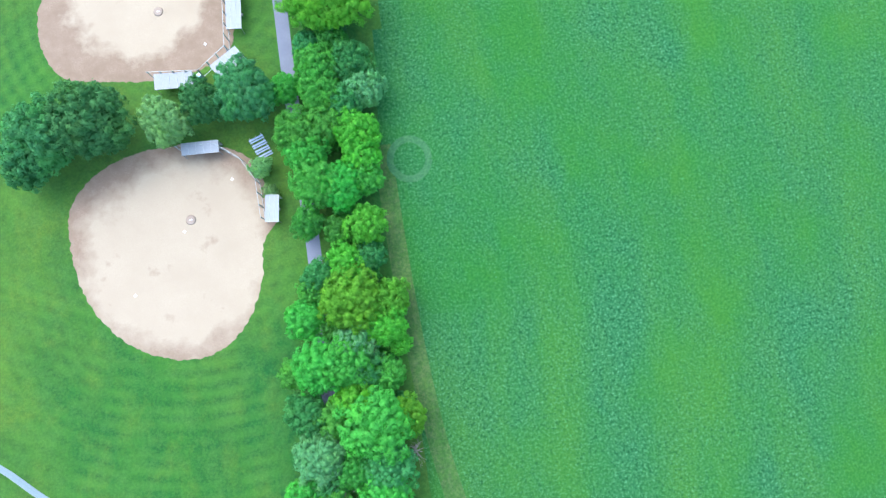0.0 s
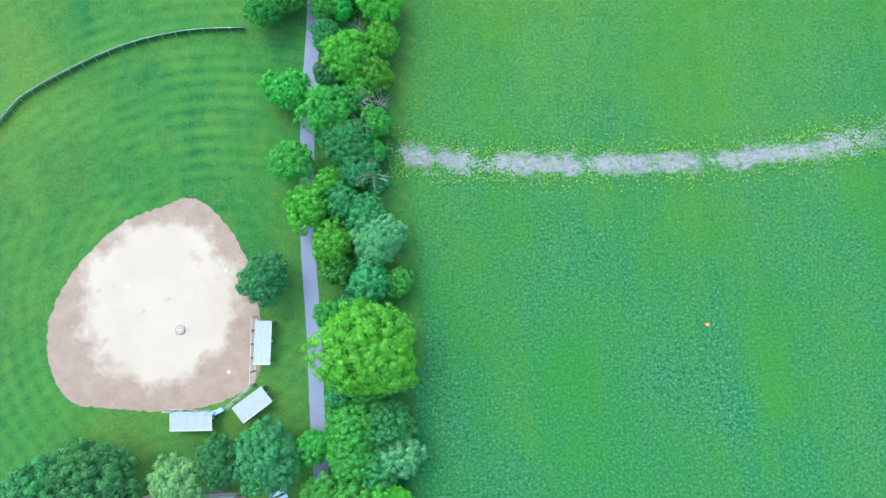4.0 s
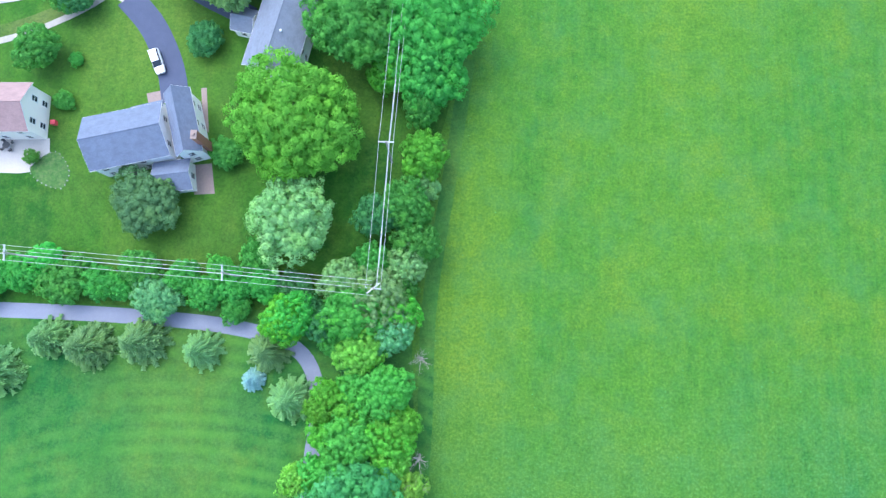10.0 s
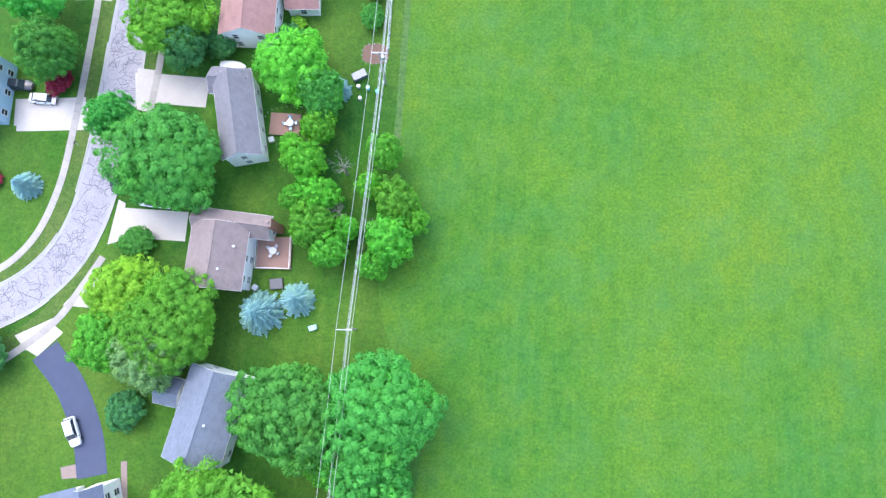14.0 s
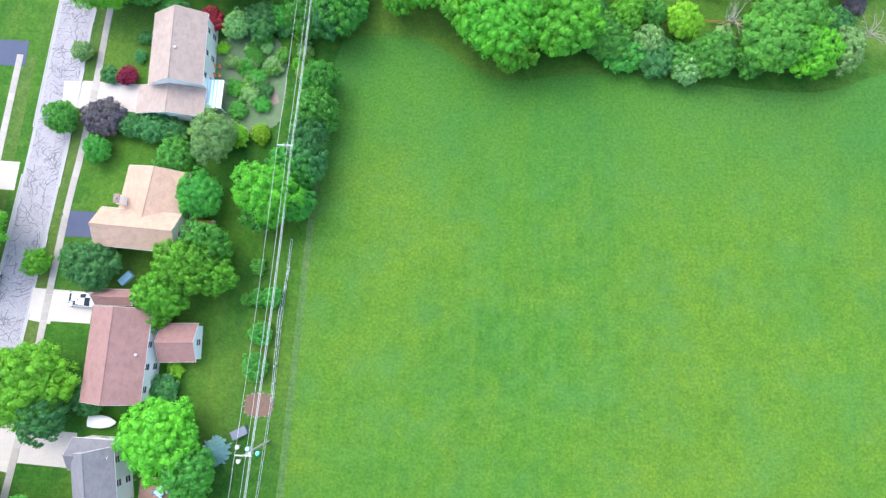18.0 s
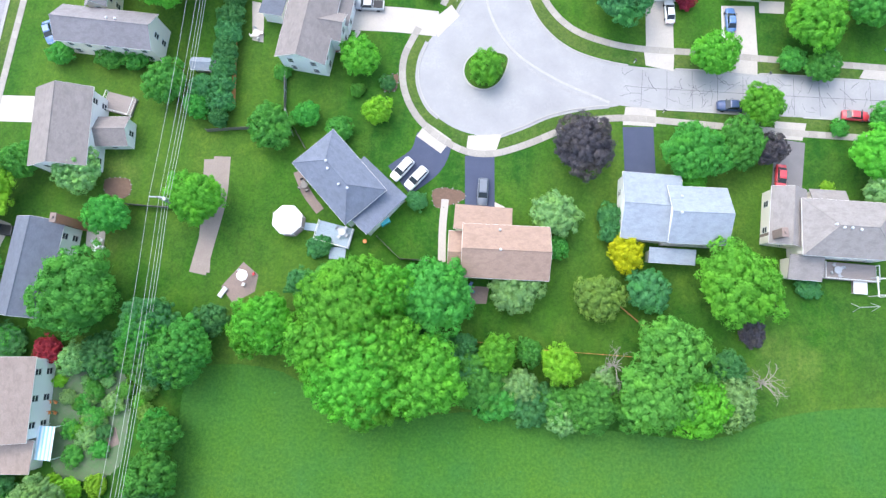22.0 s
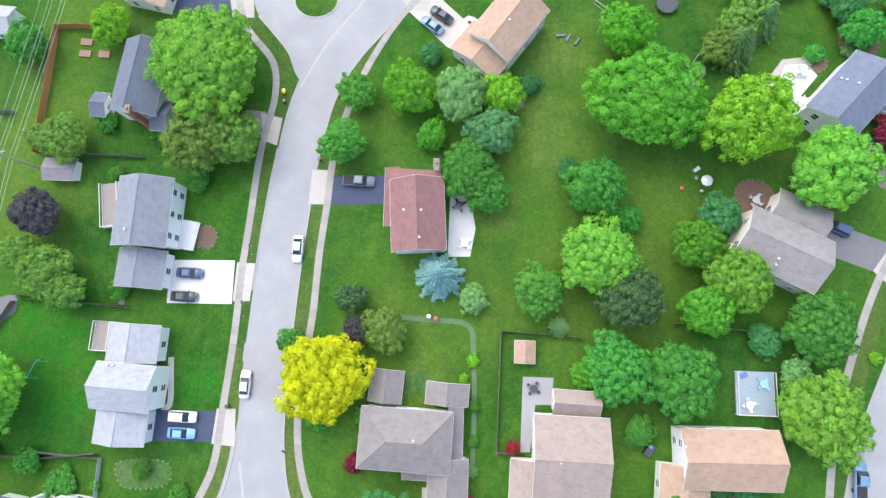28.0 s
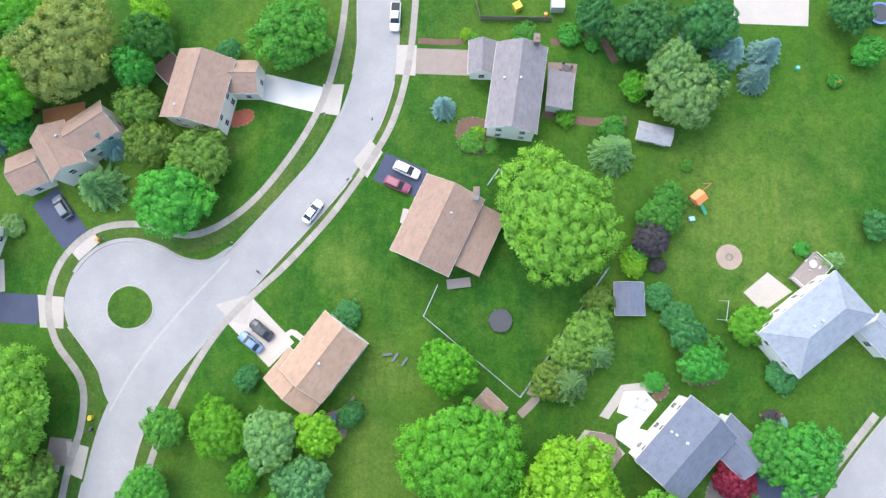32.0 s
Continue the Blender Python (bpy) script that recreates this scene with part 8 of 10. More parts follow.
patio([(167.3, 567.7), (180.8, 567.5), (179.9, 558.0), (166.5, 558.5)], DRIVEC, "broad pale concrete pad", "patio")
patio([(133.0, 550.8), (138.3, 550.4), (137.2, 542.0), (132.6, 542.1)], PAVER, "tan paved patio behind a house", "patio")
table_set(136.1, 549.2, "dark", "dark garden table with chairs")
patio([(116.9, 539.3), (120.8, 539.9), (123.9, 536.2), (120.9, 533.3), (117.3, 534.0)], MULCH, "mulched bed with yellow and green shrubs", "garden bed")
strip_of([(109.1, 554.8), (115.4, 554.5), (118.5, 555.1)], 1.2, MULCH, "planted bed along a driveway", "garden bed")
strip_of([(132.0, 541.0), (140.0, 539.5), (147.0, 539.6)], 1.6, MULCH, "curved planted bed", "garden bed")
strip_of([(133.5, 554.6), (142.3, 555.2), (145.2, 550.9)], 1.4, MULCH, "planted bed at a lawn edge", "garden bed")
fence("board", [(119.7, 562.4), (120.5, 559.0), (133.5, 558.8)])
crate(134.6, 561.4, 2.4, 2, 1.8, "silver", "grey garden store with flat lid")
crate(127.3, 561.3, 1.4, 1.4, 1.2, "yellow", "yellow and white garden toy")
bin_of(132.5, 559.7, "orange", "orange planter on a deck edge")
bin_of(177.0, 549.6, "teal", "round teal garden ball on a lawn")
bin_of(184.0, 547.1, "orange", "terracotta planter on the lawn")
patio([(155.5, 501.5), (157.9, 502.5), (161.9, 497.9), (160.8, 494.6), (155.7, 494.5)], MULCH, "curved planted bed with white flowers", "garden bed")
strip_of([(128.1, 488.2), (130.9, 491.5), (129.5, 492.4)], 1.4, BROWNC, "brown garden path", "garden path")
patio([(167.4, 489.4), (170.6, 489.9), (171.8, 487.7), (169.5, 486.8)], MULCH, "mulched bed with shrubs", "garden bed")
patio([(74.2, 539.9), (78.9, 541.0), (79.5, 539.4), (76.0, 537.7)], REDMULCH, "red mulched front bed", "garden bed")
patio([(94.5, 487.3), (97.8, 488.3), (100.3, 490.7), (99.1, 483.7), (95.6, 483.4)], PAVER, "paved patio behind a house", "patio")
table_set(96.9, 486.7, "blue", "blue garden chairs and table")
strip_of([(87.4, 499.3), (88.8, 501.0), (90.8, 499.9)], 1.0, DRIVEC, "curved pale front path", "garden path")
strip_of([(107.9, 523.0), (107.4, 520.4)], 1.0, DRIVEC, "pale concrete step before a house", "garden path")
deck(117.5, 510.0, 8, 4.1, 1.7, 0.4, DECKWOOD, "small grey timber deck behind a house", False)
deck(63.4, 548.6, 45, 4.8, 5.4, 0.5, REDDECK, "red-stained timber deck beside a house", True)
deck(44.2, 539.7, 12, 8.0, 3.3, 0.5, CEDAR, "orange cedar deck behind a house", False)
strip_of([(35.6, 512.5), (36.6, 506.8)], 1.2, DRIVEC, "pale concrete path before a house", "garden path")
crate(105.6, 497.6, 1.6, 0.35, 0.35, "slate", "weathered timber garden step")
crate(107.0, 497.2, 1.6, 0.35, 0.35, "slate", "weathered timber garden step")
crate(108.6, 496.5, 1.6, 0.35, 0.35, "slate", "weathered timber garden step")
mailbox(51.9, 457.2)
mailbox(51.4, 447.4)
mailbox(81.4, 403.8)
mailbox(105.3, 402.4)
mailbox(86.5, 394.5)
mailbox(60.6, 423.2)
mailbox(54.1, 516.6)
mailbox(82.6, 511.2)
mailbox(77.3, 516.4)
mailbox(97.5, 527.9)
mailbox(52.1, 455.7)
mailbox(51.6, 445.0)
mailbox(92.5, 540.1)
mailbox(101.4, 539.1)
mailbox(82.8, 511.1)
mailbox(-45.0, 260.8)
mailbox(-38.9, 310.2)
mailbox(-53.3, 260.3)
mailbox(48.8, 414.6)
bin_of(50.4, 430.0, "dark", "wheeled bin or planter beside the street")
bin_of(63.1, 473.1, "dark", "wheeled bin or planter beside the street")
bin_of(128.0, 402.9, "orange", "wheeled bin or planter beside the street")
bin_of(55.8, 483.9, "dark", "wheeled bin or planter beside the street")
bin_of(55.6, 485.7, "yellow", "wheeled bin or planter beside the street")
bin_of(53.3, 516.3, "orange", "wheeled bin or planter beside the street")
bin_of(55.6, 485.9, "yellow", "wheeled bin or planter beside the street")

# ---- trees and shrubs ----
tree(-62.2, 41.3, 6.6, 12.1, 'k', 'on the park lawn')
tree(-53.9, 43.4, 7.1, 12.8, 'k', 'on the park lawn')
tree(-66.6, 37.1, 3.9, 8.4, 'k', 'on the park lawn')
tree(-51.7, 41.1, 3.3, 7.5, 'k', 'on the park lawn')
tree(-41.5, 41.7, 4.6, 9.4, 'g', 'on the park lawn')
tree(-34.8, 44.4, 4.3, 8.9, 'k', 'on the park lawn')
tree(-26.8, 44.7, 5.7, 10.8, 'k', 'on the park lawn')
tree(-20.0, 45.1, 3.1, 6.6, 'e', 'beside the park path')
tree(-13.4, 46.3, 3.9, 7.8, 'e', 'in the row beside the meadow')
tree(-18.8, 36.2, 4.6, 8.6, 'e', 'beside the park path')
tree(-14.2, 36.6, 4.1, 8.1, 'e', 'in the row beside the meadow')
tree(-17.5, 31.8, 4.1, 8.1, 'e', 'beside the park path')
tree(-8.3, 34.5, 4.6, 8.6, 'b', 'in the row beside the meadow')
tree(-8.0, 30.3, 3.9, 7.8, 'b', 'in the row beside the meadow')
tree(-16.6, 26.3, 4.9, 9.2, 'e', 'in the row beside the meadow')
tree(-12.6, 25.2, 4.4, 8.3, 'e', 'in the row beside the meadow')
tree(-7.9, 25.9, 3.3, 6.9, 'e', 'in the row beside the meadow')
tree(-19.4, 19.8, 3.1, 6.6, 'd', 'beside the park path')
tree(-14.2, 17.4, 2.7, 6.2, 'd', 'in the row beside the meadow')
tree(-9.1, 17.4, 4.1, 8.1, 'b', 'in the row beside the meadow')
tree(-9.4, 11.9, 3.1, 6.6, 't', 'in the row beside the meadow')
tree(-13.4, 11.5, 3.9, 7.8, 'b', 'in the row beside the meadow')
tree(-18.7, 9.9, 3.3, 6.9, 't', 'beside the park path')
tree(-20.2, 7.1, 2.7, 6.2, 'e', 'beside the park path')
tree(-13.4, 4.9, 5.8, 10.3, 'l', 'in the row beside the meadow')
tree(-7.0, 3.9, 3.8, 7.6, 'b', 'in the row beside the meadow')
tree(-8.2, -0.4, 3.9, 7.8, 'b', 'in the row beside the meadow')
tree(-22.1, 3.0, 3.6, 7.3, 'e', 'beside the park path')
tree(-14.2, -2.3, 3.8, 7.6, 'm', 'in the row beside the meadow')
tree(-17.5, 0.5, 2.6, 6.0, 'd', 'beside the park path')
tree(-6.4, -4.2, 2.0, 5.1, 'b', 'in the row beside the meadow')
tree(-20.6, -5.5, 4.9, 9.2, 'e', 'beside the park path')
tree(-24.6, -5.9, 3.1, 6.6, 'e', 'beside the park path')
tree(-16.1, -5.4, 4.8, 9.1, 'e', 'in the row beside the meadow')
tree(-12.6, -7.5, 3.3, 6.9, 't', 'in the row beside the meadow')
tree(-9.1, -8.8, 3.1, 6.6, 'e', 'in the row beside the meadow')
tree(-15.3, -12.5, 4.1, 8.1, 'l', 'in the row beside the meadow')
tree(-12.5, -16.4, 6.5, 11.4, 'e', 'in the row beside the meadow')
tree(-7.3, -16.4, 3.7, 7.5, 'l', 'in the row beside the meadow')
tree(-23.9, -13.2, 3.8, 7.6, 't', 'beside the park path')
tree(-18.9, -14.7, 3.8, 7.6, 'e', 'beside the park path')
tree(-22.6, -20.3, 4.7, 8.9, 'm', 'beside the park path')
tree(-17.7, -23.5, 3.5, 7.2, 'd', 'beside the park path')
tree(-21.4, -25.3, 3.1, 6.6, 't', 'beside the park path')
tree(-25.7, -25.8, 3.3, 6.9, 'e', 'beside the park path')
tree(-11.4, -23.7, 4.6, 8.6, 't', 'in the row beside the meadow')
tree(-12.9, -28.4, 4.8, 9.1, 'e', 'in the row beside the meadow')
tree(-11.8, -4.2, 1.7, 6.6, 'x', 'in the row beside the meadow')
tree(-19.3, -25.6, 2.2, 7.0, 'x', 'beside the park path')
tree(-6.8, -22.3, 2.8, 7.6, 'x', 'in the row beside the meadow')
tree(-21.9, -30.5, 4.8, 9.1, 'e', 'beside the park path')
tree(-13.8, -33.5, 5.3, 9.8, 'd', 'in the row beside the meadow')
tree(-19.0, -36.6, 5.3, 9.8, 'e', 'beside the park path')
tree(-25.5, -35.4, 4.4, 8.3, 'd', 'beside the park path')
tree(-14.0, 102.1, 4.7, 8.8, 'e', 'in the row beside the meadow')
tree(-7.8, 103.5, 3.6, 8.3, 'x', 'in the row beside the meadow')
tree(-10.8, 95.9, 4.5, 8.5, 't', 'in the row beside the meadow')
tree(-5.7, 99.7, 2.9, 6.5, 'e', 'in the row beside the meadow')
tree(-20.5, 93.4, 3.8, 7.7, 'e', 'beside the park path')
tree(-9.4, 91.3, 3.4, 7.1, 't', 'in the row beside the meadow')
tree(-6.6, 89.8, 4.0, 8.7, 'x', 'in the row beside the meadow')
tree(-18.3, 85.2, 4.0, 7.9, 'b', 'beside the park path')
tree(-14.6, 89.4, 2.9, 6.5, 'b', 'in the row beside the meadow')
tree(-12.3, 85.8, 3.5, 7.2, 't', 'in the row beside the meadow')
tree(-8.5, 82.9, 3.7, 7.5, 't', 'in the row beside the meadow')
tree(-14.7, 78.7, 3.8, 7.7, 'b', 'in the row beside the meadow')
tree(-6.5, 78.6, 4.7, 8.8, 'm', 'in the row beside the meadow')
tree(-14.3, 74.0, 2.6, 5.9, 'd', 'in the row beside the meadow')
tree(-8.7, 71.3, 4.0, 7.9, 't', 'in the row beside the meadow')
tree(-3.8, 71.0, 2.6, 5.9, 'e', 'in the row beside the meadow')
tree(-15.8, 66.2, 2.8, 6.2, 'd', 'in the row beside the meadow')
tree(-9.6, 60.5, 8.6, 14.2, 'l', 'in the row beside the meadow')
tree(-14.8, 53.0, 2.7, 6.1, 't', 'in the row beside the meadow')
tree(-10.2, 53.1, 3.2, 6.8, 'd', 'in the row beside the meadow')
tree(-13.0, 48.6, 4.0, 7.9, 'e', 'in the row beside the meadow')
tree(-7.4, 47.9, 4.3, 8.2, 't', 'in the row beside the meadow')
tree(-13.7, 42.9, 4.3, 8.2, 'e', 'in the row beside the meadow')
tree(-5.6, 42.4, 3.8, 7.7, 'm', 'in the row beside the meadow')
tree(-9.2, 40.5, 3.6, 7.4, 't', 'in the row beside the meadow')
tree(-12.0, 38.1, 2.0, 5.1, 'e', 'in the row beside the meadow')
tree(-12.4, 153.3, 2.9, 6.4, 'b', 'in the row beside the meadow')
tree(-7.7, 154.6, 3.4, 7.0, 'e', 'in the row beside the meadow')
tree(-1.2, 149.1, 4.4, 8.4, 'b', 'in the row beside the meadow')
tree(-8.2, 146.9, 5.1, 9.5, 'e', 'in the row beside the meadow')
tree(-7.2, 136.6, 8.3, 13.7, 't', 'in the row beside the meadow')
tree(-16.8, 140.1, 2.9, 6.4, 'a', 'beside the park path')
tree(0.6, 138.8, 3.7, 7.6, 'a', 'in the row beside the meadow')
tree(-1.7, 143.6, 3.6, 7.3, 'a', 'in the row beside the meadow')
tree(2.8, 143.6, 2.1, 6.9, 'x', 'in the row beside the meadow')
tree(-14.3, 128.5, 2.7, 6.2, 't', 'in the row beside the meadow')
tree(-7.3, 127.3, 3.7, 7.4, 'b', 'in the row beside the meadow')
tree(-2.8, 128.1, 2.7, 6.2, 't', 'in the row beside the meadow')
tree(-21.4, 127.5, 3.9, 7.8, 'd', 'beside the park path')
tree(-19.6, 124.6, 3.2, 6.7, 'd', 'beside the park path')
tree(-24.0, 122.3, 3.4, 7.0, 'd', 'beside the park path')
tree(-3.0, 122.0, 4.4, 8.4, 'b', 'in the row beside the meadow')
tree(-10.3, 121.6, 2.1, 5.3, 'e', 'in the row beside the meadow')
tree(-13.4, 122.1, 2.6, 6.0, 'd', 'in the row beside the meadow')
tree(-7.3, 117.3, 1.9, 6.7, 'x', 'in the row beside the meadow')
tree(-13.3, 116.4, 2.9, 6.4, 't', 'in the row beside the meadow')
tree(-3.3, 114.7, 3.4, 7.0, 'b', 'in the row beside the meadow')
tree(-9.5, 111.8, 4.8, 8.9, 'b', 'in the row beside the meadow')
tree(-5.1, 108.4, 3.5, 7.1, 'b', 'in the row beside the meadow')
tree(-7.9, 106.5, 2.6, 6.0, 'l', 'in the row beside the meadow')
tree(-13.1, 109.3, 2.7, 6.2, 'k', 'in the row beside the meadow')
tree(-20.3, 106.3, 3.7, 7.6, 'e', 'beside the park path')
tree(-23.2, 108.0, 2.5, 5.9, 'e', 'beside the park path')
tree(-7.9, 99.5, 3.4, 8.1, 'x', 'in the row beside the meadow')
tree(-4.5, 103.1, 2.7, 7.5, 'x', 'in the row beside the meadow')
tree(-9.8, 104.0, 2.9, 6.4, 'd', 'in the row beside the meadow')
tree(-6.3, 94.7, 2.3, 5.6, 'e', 'in the row beside the meadow')
tree(-8.2, 166.9, 5.6, 10.1, 'e', 'in the row beside the meadow')
tree(-2.3, 164.3, 4.1, 8.1, 'm', 'in the row beside the meadow')
tree(-11.8, 161.9, 2.7, 6.1, 'd', 'in the row beside the meadow')
tree(-7.2, 161.2, 4.4, 8.3, 'a', 'in the row beside the meadow')
tree(-13.0, 151.5, 3.2, 6.7, 'b', 'in the row beside the meadow')
tree(-3.2, 154.2, 5.1, 9.4, 'e', 'in the row beside the meadow')
tree(-2.5, 146.6, 4.7, 8.9, 'b', 'in the row beside the meadow')
tree(-12.2, 147.2, 3.2, 6.7, 'b', 'in the row beside the meadow')
tree(-8.2, 151.1, 3.5, 7.2, 'b', 'in the row beside the meadow')
tree(-9.4, 141.1, 4.6, 8.8, 'e', 'in the row beside the meadow')
tree(-13.5, 141.1, 3.2, 6.7, 'e', 'in the row beside the meadow')
tree(2.4, 139.4, 2.7, 7.5, 'x', 'in the row beside the meadow')
tree(2.6, 159.5, 2.3, 7.1, 'x', 'in the row beside the meadow')
tree(-19.9, 165.5, 4.4, 8.3, 'l', 'beside the park path')
tree(-15.9, 167.4, 2.5, 5.8, 'k', 'in the row beside the meadow')
tree(-14.1, -35.2, 2.3, 2.1, 'k', 'under the row of trees')
tree(-12.5, -31.0, 2.1, 1.9, 'd', 'under the row of trees')
tree(-15.0, -24.8, 2.0, 2.0, 't', 'under the row of trees')
tree(-11.2, -21.5, 2.3, 2.3, 'k', 'under the row of trees')
tree(-10.6, -17.6, 2.3, 1.9, 'd', 'under the row of trees')
tree(-8.0, -14.2, 1.9, 2.0, 't', 'under the row of trees')
tree(-11.0, -7.3, 2.1, 2.2, 'k', 'under the row of trees')
tree(-10.0, -5.7, 2.0, 1.8, 'd', 'under the row of trees')
tree(-8.1, 0.5, 1.9, 2.1, 't', 'under the row of trees')
tree(-9.6, 3.6, 2.3, 1.9, 'k', 'under the row of trees')
tree(-10.2, 9.5, 2.2, 2.2, 'd', 'under the row of trees')
tree(-9.4, 12.5, 2.4, 1.8, 't', 'under the row of trees')
tree(-12.2, 18.0, 2.1, 1.9, 'k', 'under the row of trees')
tree(-13.0, 21.8, 2.4, 1.9, 'd', 'under the row of trees')
tree(-12.1, 25.7, 2.2, 1.9, 't', 'under the row of trees')
tree(-9.3, 28.8, 2.3, 2.1, 'k', 'under the row of trees')
tree(-13.5, 35.3, 2.4, 1.9, 'd', 'under the row of trees')
tree(-10.1, 39.6, 2.2, 2.3, 't', 'under the row of trees')
tree(-8.8, 43.4, 1.7, 2.0, 'k', 'under the row of trees')
tree(-13.5, 45.5, 1.9, 2.2, 'd', 'under the row of trees')
tree(-12.6, 49.9, 2.1, 2.2, 't', 'under the row of trees')
tree(-9.2, 56.6, 1.9, 2.1, 'k', 'under the row of trees')
tree(-14.3, 60.1, 2.2, 2.0, 'd', 'under the row of trees')
tree(-9.3, 64.0, 2.2, 2.1, 't', 'under the row of trees')
tree(-13.0, 68.2, 2.1, 1.9, 'k', 'under the row of trees')
tree(-10.2, 72.2, 2.3, 2.0, 'd', 'under the row of trees')
tree(-10.2, 75.1, 1.9, 2.2, 't', 'under the row of trees')
tree(-11.2, 80.4, 2.4, 2.0, 'k', 'under the row of trees')
tree(-11.4, 84.5, 2.1, 1.8, 'd', 'under the row of trees')
tree(-6.6, 89.4, 2.2, 2.2, 't', 'under the row of trees')
tree(-6.9, 94.8, 2.3, 2.2, 'k', 'under the row of trees')
tree(-11.3, 98.7, 2.1, 2.0, 'd', 'under the row of trees')
tree(-8.6, 101.3, 2.0, 2.1, 't', 'under the row of trees')
tree(-11.9, 106.5, 2.1, 2.0, 'k', 'under the row of trees')
tree(-11.7, 111.1, 1.8, 2.0, 'd', 'under the row of trees')
tree(-6.8, 114.5, 2.0, 1.9, 't', 'under the row of trees')
tree(-9.8, 120.3, 1.8, 1.9, 'k', 'under the row of trees')
tree(-9.7, 122.8, 2.1, 2.2, 'd', 'under the row of trees')
tree(-8.0, 126.4, 2.2, 2.2, 't', 'under the row of trees')
tree(-9.8, 133.2, 2.1, 2.2, 'k', 'under the row of trees')
tree(-6.2, 134.7, 1.8, 2.2, 'd', 'under the row of trees')
tree(-6.4, 141.6, 1.7, 1.8, 't', 'under the row of trees')
tree(-3.8, 144.2, 1.9, 2.1, 'k', 'under the row of trees')
tree(-8.4, 148.5, 2.3, 1.9, 'd', 'under the row of trees')
tree(-4.2, 152.6, 2.1, 2.2, 't', 'under the row of trees')
tree(-8.9, 157.3, 2.1, 2.2, 'k', 'under the row of trees')
tree(-25.9, -26.2, 2.7, 5.5, 'd', 'on the park lawn')
tree(-26.7, 31.7, 2.1, 4.3, 'g', 'on the park lawn')
tree(-25.7, 27.0, 1.5, 3.0, 'g', 'on the park lawn')
tree(-26.1, 73.5, 4.5, 9.1, 'k', 'on the park lawn')
tree(-19.2, 152.3, 4.4, 7.2, 'c', 'on the park lawn')
tree(-23.3, 160.1, 4.2, 6.9, 'c', 'along the park path')
tree(-25.6, 155.2, 2.3, 4.0, 's', 'on the park lawn')
tree(-34.5, 159.9, 3.9, 6.3, 'c', 'along the park path')
tree(-44.4, 161.0, 4.8, 7.9, 'c', 'along the park path')
tree(-53.3, 160.0, 4.6, 7.6, 'c', 'along the park path')
tree(-60.0, 161.2, 4.1, 6.6, 'c', 'along the park path')
tree(-68.6, 155.3, 5.0, 8.2, 'c', 'on the park lawn')
tree(-72.8, 158.2, 3.5, 5.7, 'c', 'along the park path')
tree(-4.6, 169.5, 5.5, 10.6, 'g', 'in the hedge under the wires')
tree(-10.7, 172.3, 3.9, 8.4, 'g', 'in the hedge under the wires')
tree(-1.5, 165.9, 3.3, 7.1, 'g', 'in the row beside the meadow')
tree(-18.8, 165.9, 4.3, 8.9, 'e', 'along the park path')
tree(-13.1, 164.8, 3.3, 7.1, 'k', 'in the row beside the meadow')
tree(-69.9, 171.0, 3.1, 4.0, 'd', 'in the hedge under the wires')
tree(-64.9, 172.0, 3.4, 4.5, 'd', 'in the hedge under the wires')
tree(-61.8, 174.3, 2.9, 4.5, 'e', 'in the hedge under the wires')
tree(-58.2, 170.6, 4.0, 5.0, 'd', 'in the hedge under the wires')
tree(-52.2, 170.8, 3.4, 4.5, 'd', 'in the hedge under the wires')
tree(-45.4, 173.3, 3.4, 5.0, 'd', 'in the hedge under the wires')
tree(-42.1, 168.4, 4.4, 5.0, 'm', 'in the hedge under the wires')
tree(-38.0, 172.0, 3.0, 5.0, 'd', 'in the hedge under the wires')
tree(-33.9, 169.6, 3.4, 5.0, 'd', 'in the hedge under the wires')
tree(-29.7, 171.1, 3.4, 5.0, 'd', 'in the hedge under the wires')
tree(-29.1, 167.0, 2.7, 4.0, 'd', 'along the park path')
tree(-24.3, 171.3, 3.4, 5.0, 'd', 'in the hedge under the wires')
tree(-18.9, 170.4, 3.4, 5.0, 'k', 'in the hedge under the wires')
tree(-26.0, 175.7, 2.9, 5.0, 'd', 'in the hedge under the wires')
tree(-72.1, 168.9, 2.7, 4.0, 'd', 'in the hedge under the wires')
tree(-48.4, 169.9, 2.5, 4.0, 'd', 'in the hedge under the wires')
tree(-56.0, 173.3, 2.5, 4.0, 'd', 'in the hedge under the wires')
tree(-31.8, 173.6, 2.5, 5.0, 'e', 'in the hedge under the wires')
tree(-19.5, 181.8, 7.5, 11.0, 'g', 'in a garden')
tree(-45.4, 184.6, 6.2, 6.0, 'z', 'in a garden')
tree(-19.6, 198.3, 11.4, 15.0, 'b', 'in a garden')
tree(-2.9, 209.0, 3.9, 8.4, 'b', 'along the meadow edge')
tree(1.6, 202.4, 3.6, 7.9, 'd', 'along the meadow edge')
tree(2.0, 193.7, 4.2, 8.7, 'b', 'along the meadow edge')
tree(-5.9, 208.3, 2.8, 5.9, 'b', 'along the meadow edge')
tree(-0.8, 184.7, 4.8, 9.6, 'd', 'along the meadow edge')
tree(-5.4, 183.2, 3.9, 8.4, 'k', 'along the meadow edge')
tree(-5.9, 175.0, 3.6, 7.9, 'd', 'in the hedge under the wires')
tree(1.3, 178.9, 3.9, 8.4, 'd', 'along the meadow edge')
tree(-0.4, 174.8, 3.7, 8.1, 'g', 'in the hedge under the wires')
tree(-1.8, 167.2, 4.0, 8.1, 'b', 'in the row beside the meadow')
tree(-33.0, 194.3, 3.1, 3.0, 'd', 'in a garden')
tree(-38.2, 215.3, 3.3, 4.0, 'k', 'in a garden')
